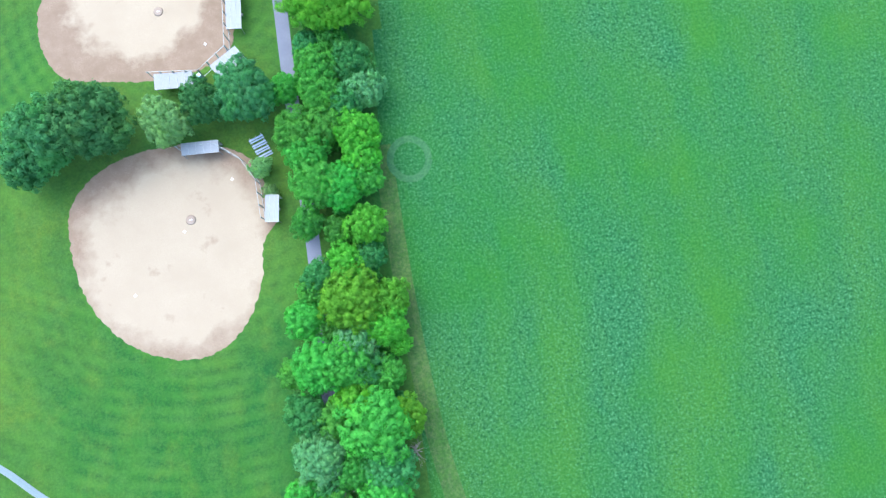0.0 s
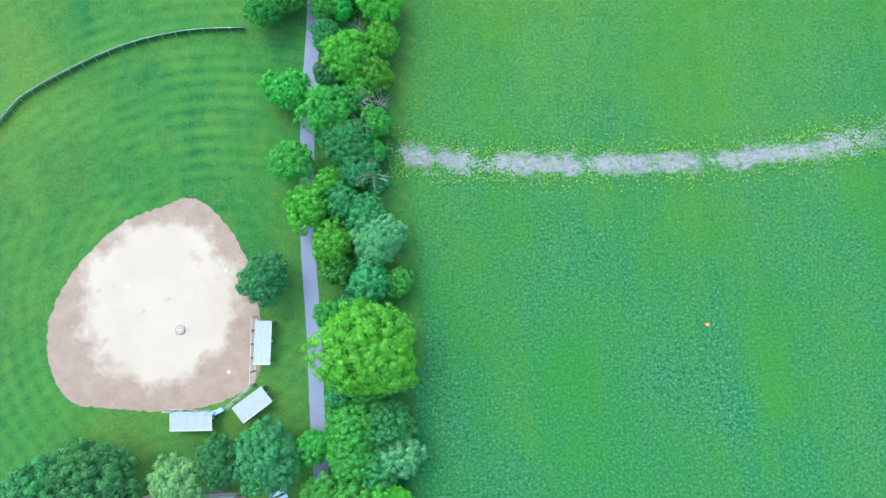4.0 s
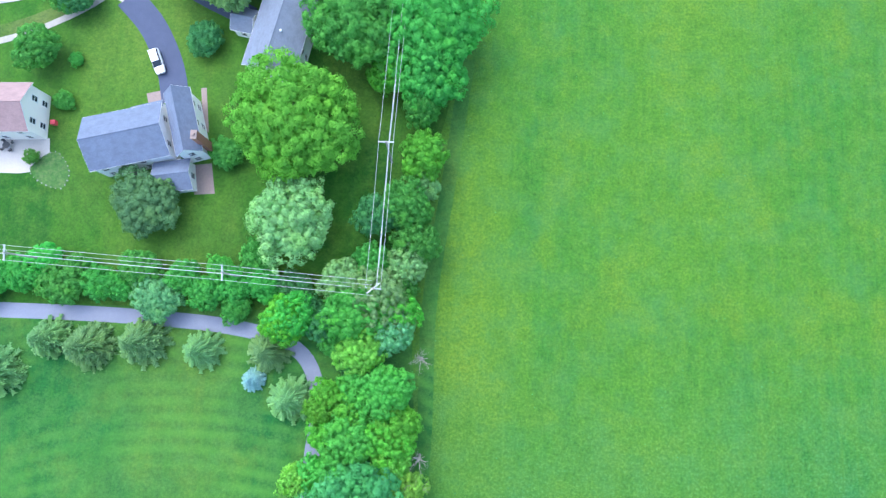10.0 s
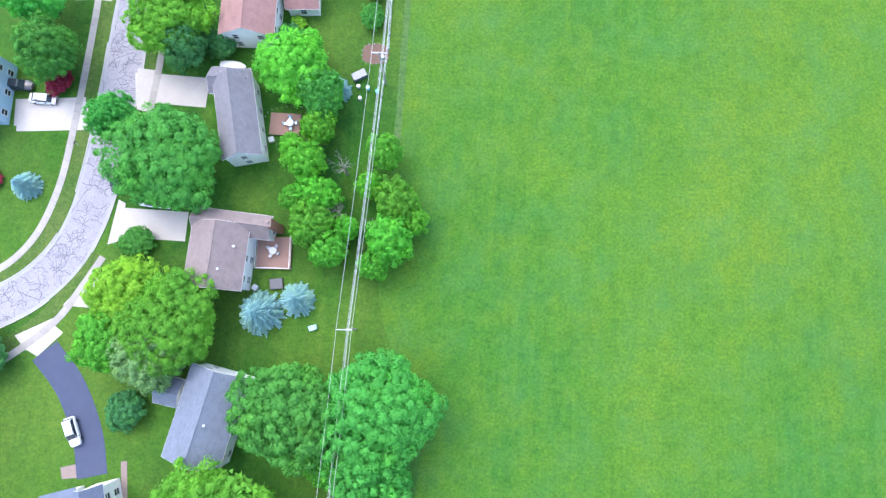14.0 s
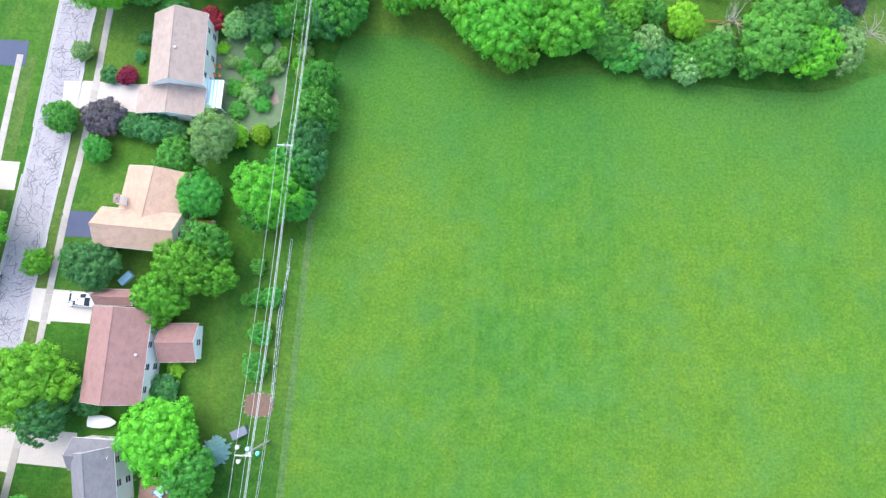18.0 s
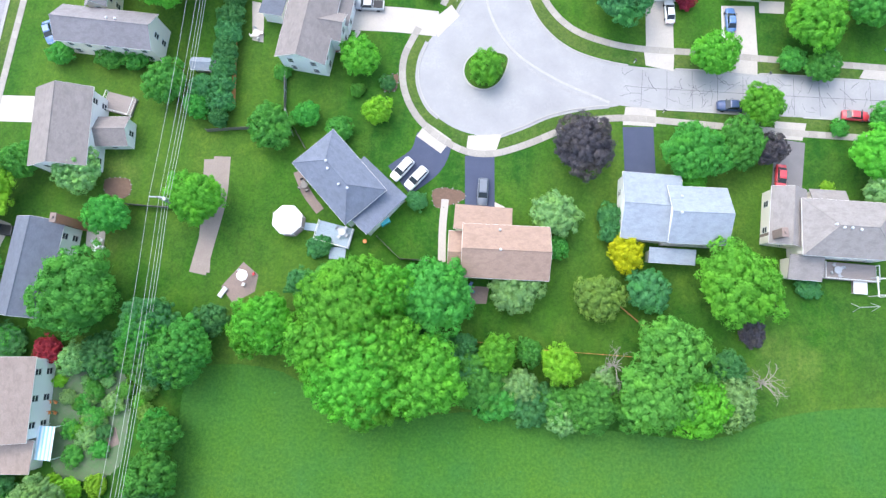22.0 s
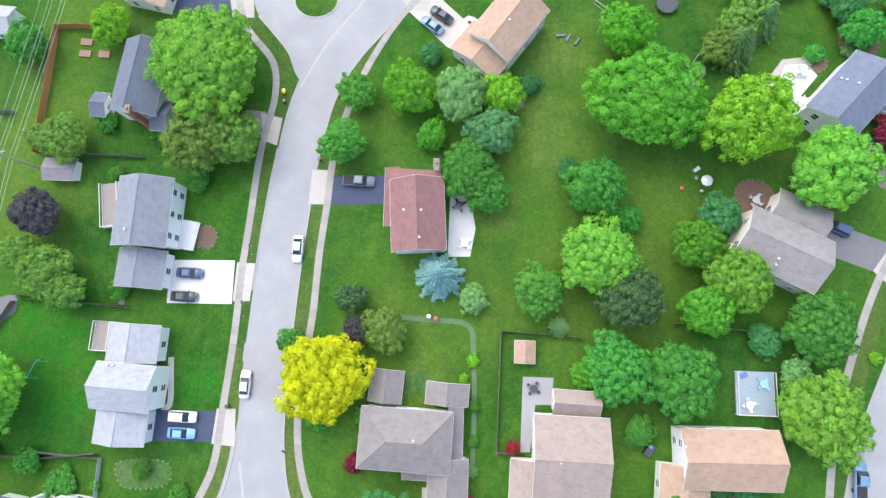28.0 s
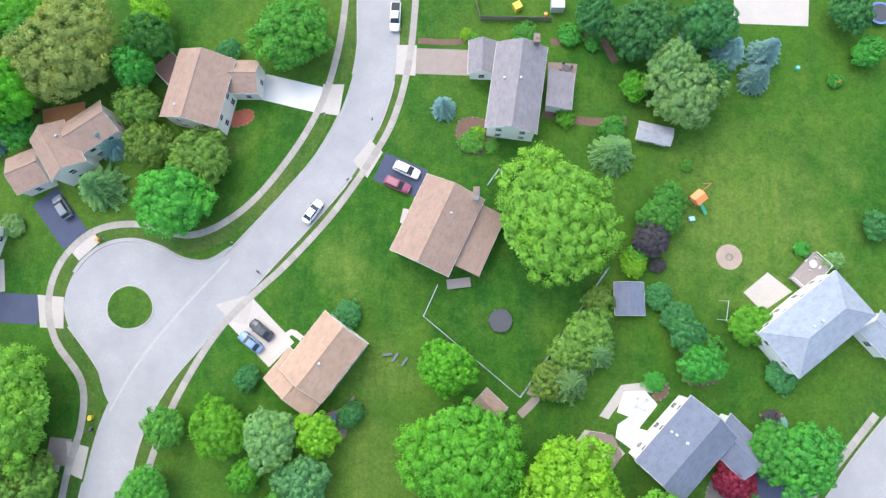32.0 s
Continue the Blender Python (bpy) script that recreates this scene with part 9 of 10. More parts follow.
tree(-63.7, 223.6, 4.4, 5.0, 'd', 'in a garden')
tree(-67.4, 211.9, 4.4, 6.0, 'd', 'in a garden')
tree(-63.1, 203.2, 1.9, 2.0, 'd', 'in a garden')
tree(-61.9, 211.2, 1.3, 1.6, 'd', 'in a garden')
tree(-48.7, 188.9, 1.8, 1.6, 'p', 'in a garden')
tree(-67.5, 192.6, 1.3, 2.2, 'u', 'in a garden')
tree(2.2, 188.7, 2.8, 5.9, 'g', 'along the meadow edge')
tree(-1.1, 170.7, 3.0, 7.1, 'd', 'in the hedge under the wires')
tree(-10.6, 216.6, 9.2, 13.0, 'd', 'in a garden')
tree(3.2, 217.0, 10.3, 13.5, 'd', 'along the meadow edge')
tree(2.3, 207.7, 6.4, 11.0, 'd', 'along the meadow edge')
tree(-38.6, 234.5, 6.7, 9.0, 'y', 'in a garden')
tree(-30.3, 229.8, 8.3, 12.0, 'b', 'in a garden')
tree(-41.0, 226.8, 5.4, 9.0, 'b', 'in a garden')
tree(-33.5, 224.3, 6.0, 10.0, 'g', 'in a garden')
tree(-38.9, 215.5, 3.1, 3.0, 'k', 'in a garden')
tree(-34.3, 256.4, 9.9, 12.0, 'd', 'in a garden')
tree(-45.1, 263.9, 3.9, 8.4, 'd', 'in a garden')
tree(-9.8, 263.9, 3.2, 7.4, 'l', 'under the power line')
tree(-11.6, 257.7, 3.9, 8.4, 'l', 'under the power line')
tree(-9.1, 252.0, 3.5, 7.9, 'l', 'under the power line')
tree(-9.7, 247.1, 3.9, 8.4, 'b', 'under the power line')
tree(-6.6, 242.8, 3.3, 7.6, 'b', 'under the power line')
tree(-14.2, 260.2, 2.4, 6.3, 'l', 'under the power line')
tree(-4.2, 246.6, 2.3, 6.0, 'l', 'under the power line')
tree(-13.4, 251.6, 2.3, 6.0, 'b', 'under the power line')
tree(1.8, 259.9, 3.2, 7.4, 'b', 'under the power line')
tree(4.2, 251.5, 3.9, 8.4, 'b', 'under the power line')
tree(3.5, 244.7, 4.2, 9.0, 'b', 'under the power line')
tree(7.0, 248.2, 2.8, 6.8, 'l', 'under the power line')
tree(0.8, 240.5, 2.6, 6.5, 'b', 'under the power line')
tree(-0.8, 254.1, 2.3, 6.0, 'l', 'under the power line')
tree(-5.2, 257.0, 2.4, 8.4, 'x', 'under the power line')
tree(-5.3, 249.0, 1.9, 7.9, 'x', 'under the power line')
tree(-0.0, 247.1, 1.7, 7.7, 'x', 'under the power line')
tree(-18.0, 232.0, 4.2, 7.4, 's', 'in a garden')
tree(-12.1, 234.5, 3.3, 5.7, 's', 'in a garden')
tree(-40.0, 243.1, 2.9, 3.0, 'd', 'in a garden')
tree(-61.7, 222.7, 3.6, 5.0, 'k', 'in a garden')
tree(-61.0, 252.3, 2.8, 4.0, 's', 'in a garden')
tree(-67.8, 253.4, 2.4, 1.6, 'r', 'in a garden')
tree(-9.6, 269.6, 4.3, 8.9, 'd', 'in a garden')
tree(-60.1, 285.2, 5.7, 10.8, 'e', 'in a garden')
tree(-56.6, 274.8, 5.7, 10.8, 'd', 'in a garden')
tree(-57.5, 271.5, 2.7, 2.5, 'r', 'in a garden')
tree(-36.9, 281.9, 7.5, 10.0, 'l', 'in a garden')
tree(-33.9, 276.9, 3.9, 8.4, 'k', 'in a garden')
tree(-28.5, 279.4, 2.5, 4.0, 'k', 'in a garden')
tree(-14.8, 274.6, 6.7, 9.0, 'l', 'in a garden')
tree(-7.6, 272.2, 2.6, 4.5, 's', 'along the meadow edge')
tree(-44.3, 264.0, 3.9, 8.4, 'd', 'in a garden')
tree(-1.7, 292.1, 1.5, 3.0, 'd', 'along the meadow edge')
tree(-2.1, 286.7, 1.8, 3.0, 'd', 'along the meadow edge')
tree(-60.3, 252.0, 2.1, 3.4, 's', 'in a garden')
tree(-13.7, 301.9, 5.1, 10.1, 'b', 'in a garden')
tree(-17.3, 297.1, 4.3, 8.9, 'b', 'in a garden')
tree(-11.4, 305.9, 3.9, 8.4, 'd', 'in a garden')
tree(-9.7, 300.4, 3.7, 8.1, 'b', 'in a garden')
tree(-18.5, 294.2, 2.8, 5.9, 'b', 'in a garden')
tree(-30.3, 301.4, 4.9, 7.0, 'k', 'in a garden')
tree(-40.9, 301.5, 2.4, 4.0, 'b', 'in a garden')
tree(-13.7, 314.0, 4.3, 7.0, 'd', 'in a garden')
tree(-19.4, 320.8, 3.4, 5.0, 'd', 'in a garden')
tree(-1.3, 314.3, 5.7, 10.8, 'b', 'along the meadow edge')
tree(1.8, 320.0, 3.9, 8.4, 'd', 'along the meadow edge')
tree(-3.2, 310.7, 3.0, 7.1, 'd', 'along the meadow edge')
tree(-33.6, 321.9, 2.6, 4.0, 'd', 'in a garden')
tree(-50.1, 304.8, 6.5, 12.1, 'b', 'in a garden')
tree(-12.0, 324.0, 4.3, 8.9, 'g', 'in a garden')
tree(4.1, 324.7, 3.7, 8.1, 'k', 'along the meadow edge')
tree(-3.6, 302.6, 1.4, 2.3, 'u', 'along the meadow edge')
tree(-5.2, 297.0, 1.0, 1.7, 'u', 'along the meadow edge')
tree(-15.7, 284.7, 1.4, 1.4, 'y', 'in a garden')
tree(-17.3, 281.4, 2.9, 2.5, 'k', 'in a garden')
tree(-30.2, 279.8, 2.9, 2.5, 'k', 'in a garden')
tree(-53.4, 313.0, 3.7, 8.1, 'd', 'in a garden')
tree(-40.2, 327.2, 3.0, 5.0, 'd', 'in a garden')
tree(-33.3, 327.7, 3.8, 4.0, 'p', 'in a garden')
tree(-28.1, 326.6, 2.3, 3.0, 'k', 'in a garden')
tree(-24.4, 326.5, 3.1, 3.5, 'k', 'in a garden')
tree(-20.6, 325.9, 2.3, 3.0, 'k', 'in a garden')
tree(-39.3, 340.3, 1.9, 3.0, 'g', 'in the belt behind the gardens')
tree(-34.3, 353.2, 8.0, 11.0, 'l', 'in a garden')
tree(-27.7, 360.4, 3.4, 7.6, 'd', 'in a garden')
tree(-10.2, 357.2, 7.1, 11.0, 'd', 'in a garden')
tree(-16.3, 347.6, 2.5, 3.0, 'r', 'in the belt behind the gardens')
tree(-30.6, 336.1, 1.9, 2.5, 'r', 'in the belt behind the gardens')
tree(-11.6, 346.2, 2.5, 4.0, 'g', 'in the belt behind the gardens')
tree(1.6, 353.2, 4.3, 8.9, 'k', 'in a garden')
tree(7.3, 348.0, 4.8, 9.6, 'd', 'in the belt behind the gardens')
tree(1.5, 346.7, 3.5, 7.9, 'd', 'in the belt behind the gardens')
tree(4.1, 336.3, 3.0, 5.0, 'd', 'along the meadow edge')
tree(4.6, 328.2, 4.0, 6.0, 'd', 'along the meadow edge')
tree(-9.6, 325.5, 2.3, 3.0, 'y', 'in a garden')
tree(-5.6, 326.3, 1.9, 2.0, 'y', 'along the meadow edge')
tree(-12.5, 326.5, 1.4, 2.0, 'y', 'in a garden')
tree(-7.0, 346.1, 2.5, 3.0, 'd', 'in the belt behind the gardens')
tree(-4.2, 348.4, 2.5, 3.0, 'd', 'in the belt behind the gardens')
tree(-12.3, 339.9, 1.4, 1.5, 'g', 'in the belt behind the gardens')
tree(-9.7, 339.0, 1.6, 1.5, 'd', 'in the belt behind the gardens')
tree(-7.4, 337.0, 1.8, 1.6, 'd', 'along the meadow edge')
tree(-4.6, 339.2, 1.8, 1.6, 'g', 'along the meadow edge')
tree(-11.2, 334.8, 1.6, 1.5, 'd', 'in the belt behind the gardens')
tree(-8.5, 333.8, 1.8, 1.6, 'g', 'in the belt behind the gardens')
tree(-5.9, 331.9, 1.6, 1.4, 'd', 'along the meadow edge')
tree(-10.2, 330.7, 1.8, 1.5, 'd', 'in the belt behind the gardens')
tree(-14.3, 342.5, 1.2, 1.2, 'y', 'in the belt behind the gardens')
tree(-8.5, 341.7, 1.4, 1.4, 'd', 'in the belt behind the gardens')
tree(-6.1, 342.9, 1.2, 1.2, 'g', 'along the meadow edge')
tree(-23.7, 348.9, 2.5, 3.0, 'd', 'in the belt behind the gardens')
tree(-34.0, 336.2, 1.7, 2.0, 'k', 'in the belt behind the gardens')
tree(-28.7, 344.0, 1.4, 1.5, 'k', 'in the belt behind the gardens')
tree(-29.2, 340.2, 1.2, 1.5, 'k', 'in the belt behind the gardens')
tree(3.7, 320.7, 4.2, 8.0, 'k', 'along the meadow edge')
tree(2.9, 313.2, 3.2, 7.4, 'd', 'along the meadow edge')
tree(-3.1, 297.3, 1.5, 2.5, 'd', 'along the meadow edge')
tree(-0.6, 297.5, 1.9, 3.0, 'd', 'along the meadow edge')
tree(-1.8, 291.2, 1.9, 3.0, 'd', 'along the meadow edge')
tree(-2.3, 285.9, 2.3, 3.0, 'd', 'along the meadow edge')
tree(1.8, 351.6, 4.4, 9.1, 'd', 'in the belt behind the gardens')
tree(8.2, 349.1, 4.6, 9.4, 'd', 'in the belt behind the gardens')
tree(5.4, 346.7, 3.7, 8.1, 'k', 'in the belt behind the gardens')
tree(5.5, 335.8, 3.0, 7.1, 'd', 'along the meadow edge')
tree(5.1, 329.4, 3.7, 8.1, 'd', 'along the meadow edge')
tree(3.2, 319.2, 3.5, 7.9, 'd', 'along the meadow edge')
tree(20.8, 353.8, 5.1, 10.1, 'b', 'in a garden')
tree(17.8, 351.6, 3.4, 7.6, 'b', 'in the belt behind the gardens')
tree(34.0, 357.5, 8.2, 12.0, 'b', 'in a garden')
tree(30.5, 351.0, 6.5, 11.0, 'b', 'in the belt behind the gardens')
tree(36.6, 347.0, 8.0, 12.5, 'b', 'in the belt behind the gardens')
tree(41.2, 350.6, 5.8, 12.0, 'b', 'in the belt north of the meadow')
tree(46.2, 346.6, 7.2, 11.5, 'b', 'in the belt behind the gardens')
tree(40.2, 359.8, 4.8, 11.0, 'b', 'in a garden')
tree(47.9, 359.4, 6.5, 10.0, 'd', 'in a garden')
tree(38.2, 342.2, 4.4, 9.0, 'b', 'in the belt behind the gardens')
tree(29.8, 360.2, 3.9, 8.0, 'd', 'in a garden')
tree(25.7, 360.4, 2.8, 6.0, 'k', 'in a garden')
tree(55.2, 346.1, 4.7, 6.0, 'd', 'in the belt behind the gardens')
tree(58.3, 350.5, 3.4, 6.0, 'b', 'in the belt behind the gardens')
tree(62.2, 345.9, 3.0, 5.0, 'g', 'in the belt behind the gardens')
tree(68.5, 349.6, 3.4, 6.0, 'y', 'in the belt behind the gardens')
tree(73.6, 343.4, 4.4, 6.0, 'd', 'in the belt behind the gardens')
tree(63.5, 351.3, 2.3, 5.0, 'd', 'in the belt behind the gardens')
tree(77.1, 349.9, 3.9, 7.0, 'x', 'in the belt behind the gardens')
tree(86.1, 352.1, 6.5, 9.0, 'u', 'in a garden')
tree(83.3, 345.6, 6.3, 9.0, 'u', 'in the belt behind the gardens')
tree(90.3, 344.2, 4.8, 7.6, 'l', 'in the belt behind the gardens')
tree(80.2, 342.8, 3.0, 5.0, 'd', 'in the belt behind the gardens')
tree(95.9, 345.4, 4.0, 6.0, 'g', 'in the belt behind the gardens')
tree(100.6, 348.4, 4.2, 6.5, 'x', 'in the belt behind the gardens')
tree(95.5, 350.5, 2.9, 5.0, 'k', 'in the belt behind the gardens')
tree(52.8, 351.8, 2.3, 4.0, 'k', 'in the belt behind the gardens')
tree(69.4, 341.1, 2.9, 4.0, 'g', 'in the belt behind the gardens')
tree(75.8, 346.8, 2.7, 4.0, 'g', 'in the belt behind the gardens')
tree(61.0, 361.3, 4.2, 5.0, 'g', 'in a garden')
tree(67.3, 374.4, 4.0, 5.0, 'g', 'in a garden')
tree(67.7, 368.9, 2.1, 3.0, 'd', 'in a garden')
tree(74.6, 360.7, 4.2, 5.5, 'o', 'in a garden')
tree(82.8, 362.3, 3.8, 5.0, 'k', 'in a garden')
tree(79.1, 368.4, 3.2, 5.0, 'Y', 'in a garden')
tree(77.1, 374.5, 2.7, 3.0, 'k', 'in a garden')
tree(77.1, 371.9, 1.9, 3.0, 'k', 'in a garden')
tree(96.5, 363.8, 7.2, 9.0, 'b', 'in a garden')
tree(110.1, 364.3, 2.1, 1.8, 'k', 'in a garden')
tree(100.7, 356.1, 2.3, 1.6, 'p', 'in a garden')
tree(6.5, 374.0, 5.2, 8.0, 'b', 'in a garden')
tree(-8.6, 370.5, 3.8, 6.0, 'd', 'in a garden')
tree(-29.8, 373.8, 5.4, 8.0, 'y', 'in a garden')
tree(-32.4, 368.9, 4.3, 7.0, 'y', 'in a garden')
tree(-25.1, 379.3, 3.6, 6.0, 'd', 'in a garden')
tree(-14.9, 378.2, 4.4, 6.0, 'g', 'in a garden')
tree(27.7, 367.5, 1.9, 2.0, 'k', 'in a garden')
tree(-29.0, 352.7, 4.7, 7.0, 'd', 'in a garden')
tree(-23.4, 348.1, 3.3, 3.0, 'k', 'in the belt behind the gardens')
tree(-7.3, 347.3, 3.8, 4.0, 'k', 'in the belt behind the gardens')
tree(-10.9, 346.3, 2.1, 3.0, 'k', 'in the belt behind the gardens')
tree(10.9, 353.9, 2.9, 5.0, 'k', 'in a garden')
tree(17.7, 387.4, 4.0, 6.0, 'd', 'in a garden')
tree(-1.8, 394.9, 4.2, 6.0, 'd', 'in a garden')
tree(23.2, 390.5, 2.5, 3.5, 'd', 'in a garden')
tree(29.3, 388.0, 2.5, 3.5, 'd', 'in a garden')
tree(32.1, 401.5, 3.7, 5.0, 'b', 'in a garden')
tree(35.9, 391.8, 2.7, 4.0, 'y', 'in a garden')
tree(32.2, 396.3, 1.0, 1.7, 'u', 'in a garden')
tree(37.1, 397.6, 1.5, 1.6, 'k', 'in a garden')
tree(54.6, 400.6, 3.2, 4.5, 'b', 'in a garden')
tree(78.2, 414.0, 5.4, 9.0, 'k', 'in a garden')
tree(94.4, 404.2, 4.1, 6.5, 'b', 'in a garden')
tree(102.4, 395.3, 3.8, 6.0, 'b', 'in a garden')
tree(71.6, 386.4, 5.4, 8.0, 'p', 'in a garden')
tree(90.2, 385.9, 5.4, 8.0, 'd', 'in a garden')
tree(97.8, 387.8, 4.5, 7.0, 'd', 'in a garden')
tree(103.6, 387.5, 2.9, 5.0, 'p', 'in a garden')
tree(111.6, 410.7, 5.6, 8.0, 'b', 'in a garden')
tree(122.1, 414.7, 4.9, 8.0, 'd', 'in a garden')
tree(108.9, 404.7, 2.4, 3.0, 'd', 'in a garden')
tree(113.8, 403.7, 3.1, 4.0, 'd', 'in a garden')
tree(-3.7, 414.1, 7.6, 12.0, 'b', 'in a garden')
tree(-12.8, 420.6, 4.4, 9.0, 'Y', 'in a garden')
tree(-1.1, 421.0, 3.9, 8.0, 'd', 'in a garden')
tree(90.6, 416.4, 1.7, 2.0, 'r', 'in a garden')
tree(72.4, 422.2, 1.4, 2.0, 'r', 'in a garden')
tree(18.1, 420.1, 2.1, 3.5, 'd', 'in a garden')
tree(90.7, 382.1, 2.5, 3.0, 'b', 'in a garden')
tree(121.5, 387.0, 5.4, 8.0, 'b', 'in a garden')
tree(122.0, 380.7, 3.4, 6.0, 'g', 'in a garden')
tree(124.6, 394.3, 2.9, 4.0, 'd', 'in a garden')
tree(8.2, 412.7, 2.5, 3.5, 'k', 'in a garden')
tree(7.9, 408.9, 2.5, 3.5, 'k', 'in a garden')
tree(7.7, 405.4, 2.5, 3.5, 'k', 'in a garden')
tree(7.6, 402.0, 2.5, 3.5, 'k', 'in a garden')
tree(7.5, 398.7, 2.5, 3.5, 'k', 'in a garden')
tree(7.7, 395.6, 2.5, 3.5, 'k', 'in a garden')
tree(7.6, 392.3, 2.5, 3.5, 'k', 'in a garden')
tree(7.7, 389.3, 1.9, 3.5, 'k', 'in a garden')
tree(4.5, 394.6, 2.5, 4.0, 'k', 'in a garden')
tree(3.7, 391.0, 2.3, 4.0, 'd', 'in a garden')
tree(-13.3, 400.0, 2.5, 3.0, 'd', 'in a garden')
tree(-8.7, 399.9, 2.5, 3.0, 'd', 'in a garden')
tree(-22.5, 400.3, 2.5, 3.0, 'd', 'in a garden')
tree(10.9, 420.9, 1.5, 2.0, 'd', 'in a garden')
tree(37.0, 418.9, 1.2, 2.0, 'u', 'in a garden')
tree(29.4, 416.4, 0.8, 1.3, 'u', 'in a garden')
tree(43.9, 416.3, 1.2, 2.0, 'u', 'in a garden')
tree(27.0, 367.1, 2.0, 1.5, 'k', 'in a garden')
tree(43.6, 376.0, 1.9, 2.0, 'k', 'in a garden')
tree(114.5, 382.0, 1.2, 1.0, 'y', 'in a garden')
tree(17.9, 398.8, 1.6, 1.5, 'd', 'in a garden')
tree(116.9, 392.7, 1.6, 2.0, 'd', 'in a garden')
tree(11.7, 431.0, 8.6, 13.0, 'a', 'in a garden')
tree(67.3, 435.7, 7.2, 9.0, 'Y', 'in a garden')
tree(67.0, 430.0, 2.9, 5.0, 'd', 'in a garden')
tree(61.0, 440.9, 2.5, 4.0, 'd', 'in a garden')
tree(70.4, 448.7, 2.7, 4.0, 'z', 'in a garden')
tree(76.5, 443.4, 3.8, 5.0, 'o', 'in a garden')
tree(71.8, 443.5, 2.3, 4.0, 'p', 'in a garden')
tree(85.0, 452.9, 4.6, 8.0, 's', 'in a garden')
tree(90.9, 449.1, 2.7, 3.0, 'g', 'in a garden')
tree(101.6, 450.7, 4.4, 6.0, 'u', 'in a garden')
tree(111.0, 456.4, 6.7, 9.0, 'a', 'in a garden')
tree(116.0, 449.7, 5.6, 9.0, 'z', 'in a garden')
tree(127.0, 459.1, 4.3, 8.0, 'b', 'in a garden')
tree(132.9, 453.6, 5.2, 9.0, 'a', 'in a garden')
tree(128.4, 448.4, 4.3, 8.0, 'b', 'in a garden')
tree(114.1, 438.6, 5.8, 8.0, 'd', 'in a garden')
tree(123.8, 437.3, 6.1, 9.0, 'd', 'in a garden')
tree(118.1, 428.9, 2.5, 3.0, 'd', 'in a garden')
tree(109.6, 437.4, 2.5, 3.0, 'b', 'in a garden')
tree(72.2, 421.6, 1.4, 2.0, 'r', 'in a garden')
tree(98.0, 425.3, 1.2, 1.8, 'r', 'in a garden')
tree(90.6, 415.8, 1.7, 2.0, 'r', 'in a garden')
tree(91.2, 438.9, 1.1, 1.4, 'y', 'in a garden')
tree(89.8, 436.0, 0.8, 1.2, 'y', 'in a garden')
tree(91.6, 431.5, 0.9, 1.5, 'u', 'in a garden')
tree(91.6, 426.0, 0.9, 1.5, 'u', 'in a garden')
tree(91.4, 421.4, 1.1, 1.4, 'g', 'in a garden')
tree(18.1, 451.4, 4.7, 7.0, 'o', 'in a garden')
tree(21.7, 448.1, 3.6, 6.0, 'o', 'in a garden')
tree(13.2, 454.3, 3.4, 6.0, 'o', 'in a garden')
tree(-2.5, 445.8, 2.7, 4.0, 'd', 'in a garden')
tree(29.8, 448.7, 1.7, 2.5, 'd', 'in a garden')
tree(15.3, 461.4, 4.5, 7.0, 'p', 'in a garden')
tree(138.1, 443.8, 2.9, 4.0, 'k', 'in a garden')
tree(37.2, 419.6, 1.4, 2.3, 'u', 'in a garden')
tree(44.0, 415.7, 1.4, 2.3, 'u', 'in a garden')
tree(23.6, 416.2, 2.9, 1.8, 'd', 'in a garden')
tree(27.7, 404.5, 1.2, 1.2, 'r', 'in a garden')
tree(31.8, 395.8, 1.2, 2.0, 'u', 'in a garden')
tree(130.6, 419.9, 1.6, 2.0, 'k', 'in a garden')
tree(134.6, 420.0, 1.9, 2.5, 'k', 'in a garden')
tree(43.7, 487.8, 10.2, 12.0, 'a', 'in a garden')
tree(43.1, 475.3, 6.7, 9.0, 'o', 'in a garden')
tree(48.7, 475.2, 4.7, 8.0, 'o', 'in a garden')
tree(17.7, 475.0, 4.4, 6.0, 'o', 'in a garden')
tree(12.5, 475.8, 2.7, 4.0, 'o', 'in a garden')
tree(23.6, 496.9, 3.6, 6.0, 'y', 'in a garden')
tree(69.5, 485.1, 3.4, 5.0, 'u', 'in a garden')
tree(67.7, 475.3, 4.3, 7.0, 'u', 'in a garden')
tree(79.0, 485.2, 4.7, 7.0, 'l', 'in a garden')
tree(87.8, 484.1, 4.9, 8.0, 'g', 'in a garden')
tree(93.3, 477.6, 4.3, 7.0, 'm', 'in a garden')
tree(95.0, 484.8, 3.8, 6.0, 'y', 'in a garden')
tree(83.1, 477.8, 2.7, 4.0, 'b', 'in a garden')
tree(82.4, 493.3, 2.0, 2.5, 'k', 'in a garden')
tree(89.7, 470.8, 5.3, 7.0, 'd', 'in a garden')
tree(92.6, 467.6, 4.4, 6.0, 'd', 'in a garden')
tree(118.8, 482.7, 9.4, 13.0, 'b', 'in a garden')
tree(116.0, 496.0, 4.8, 9.0, 'l', 'in a garden')
tree(135.0, 479.3, 7.4, 13.0, 'y', 'in a garden')
tree(148.3, 471.5, 7.1, 11.0, 'a', 'in a garden')
tree(110.6, 468.0, 5.2, 9.0, 'd', 'in a garden')
tree(116.4, 463.3, 2.5, 4.0, 'd', 'in a garden')
tree(131.6, 464.3, 3.6, 5.0, 'k', 'in a garden')
tree(145.6, 446.2, 5.6, 8.0, 'd', 'in a garden')
tree(145.1, 432.6, 7.0, 9.0, 'a', 'in a garden')
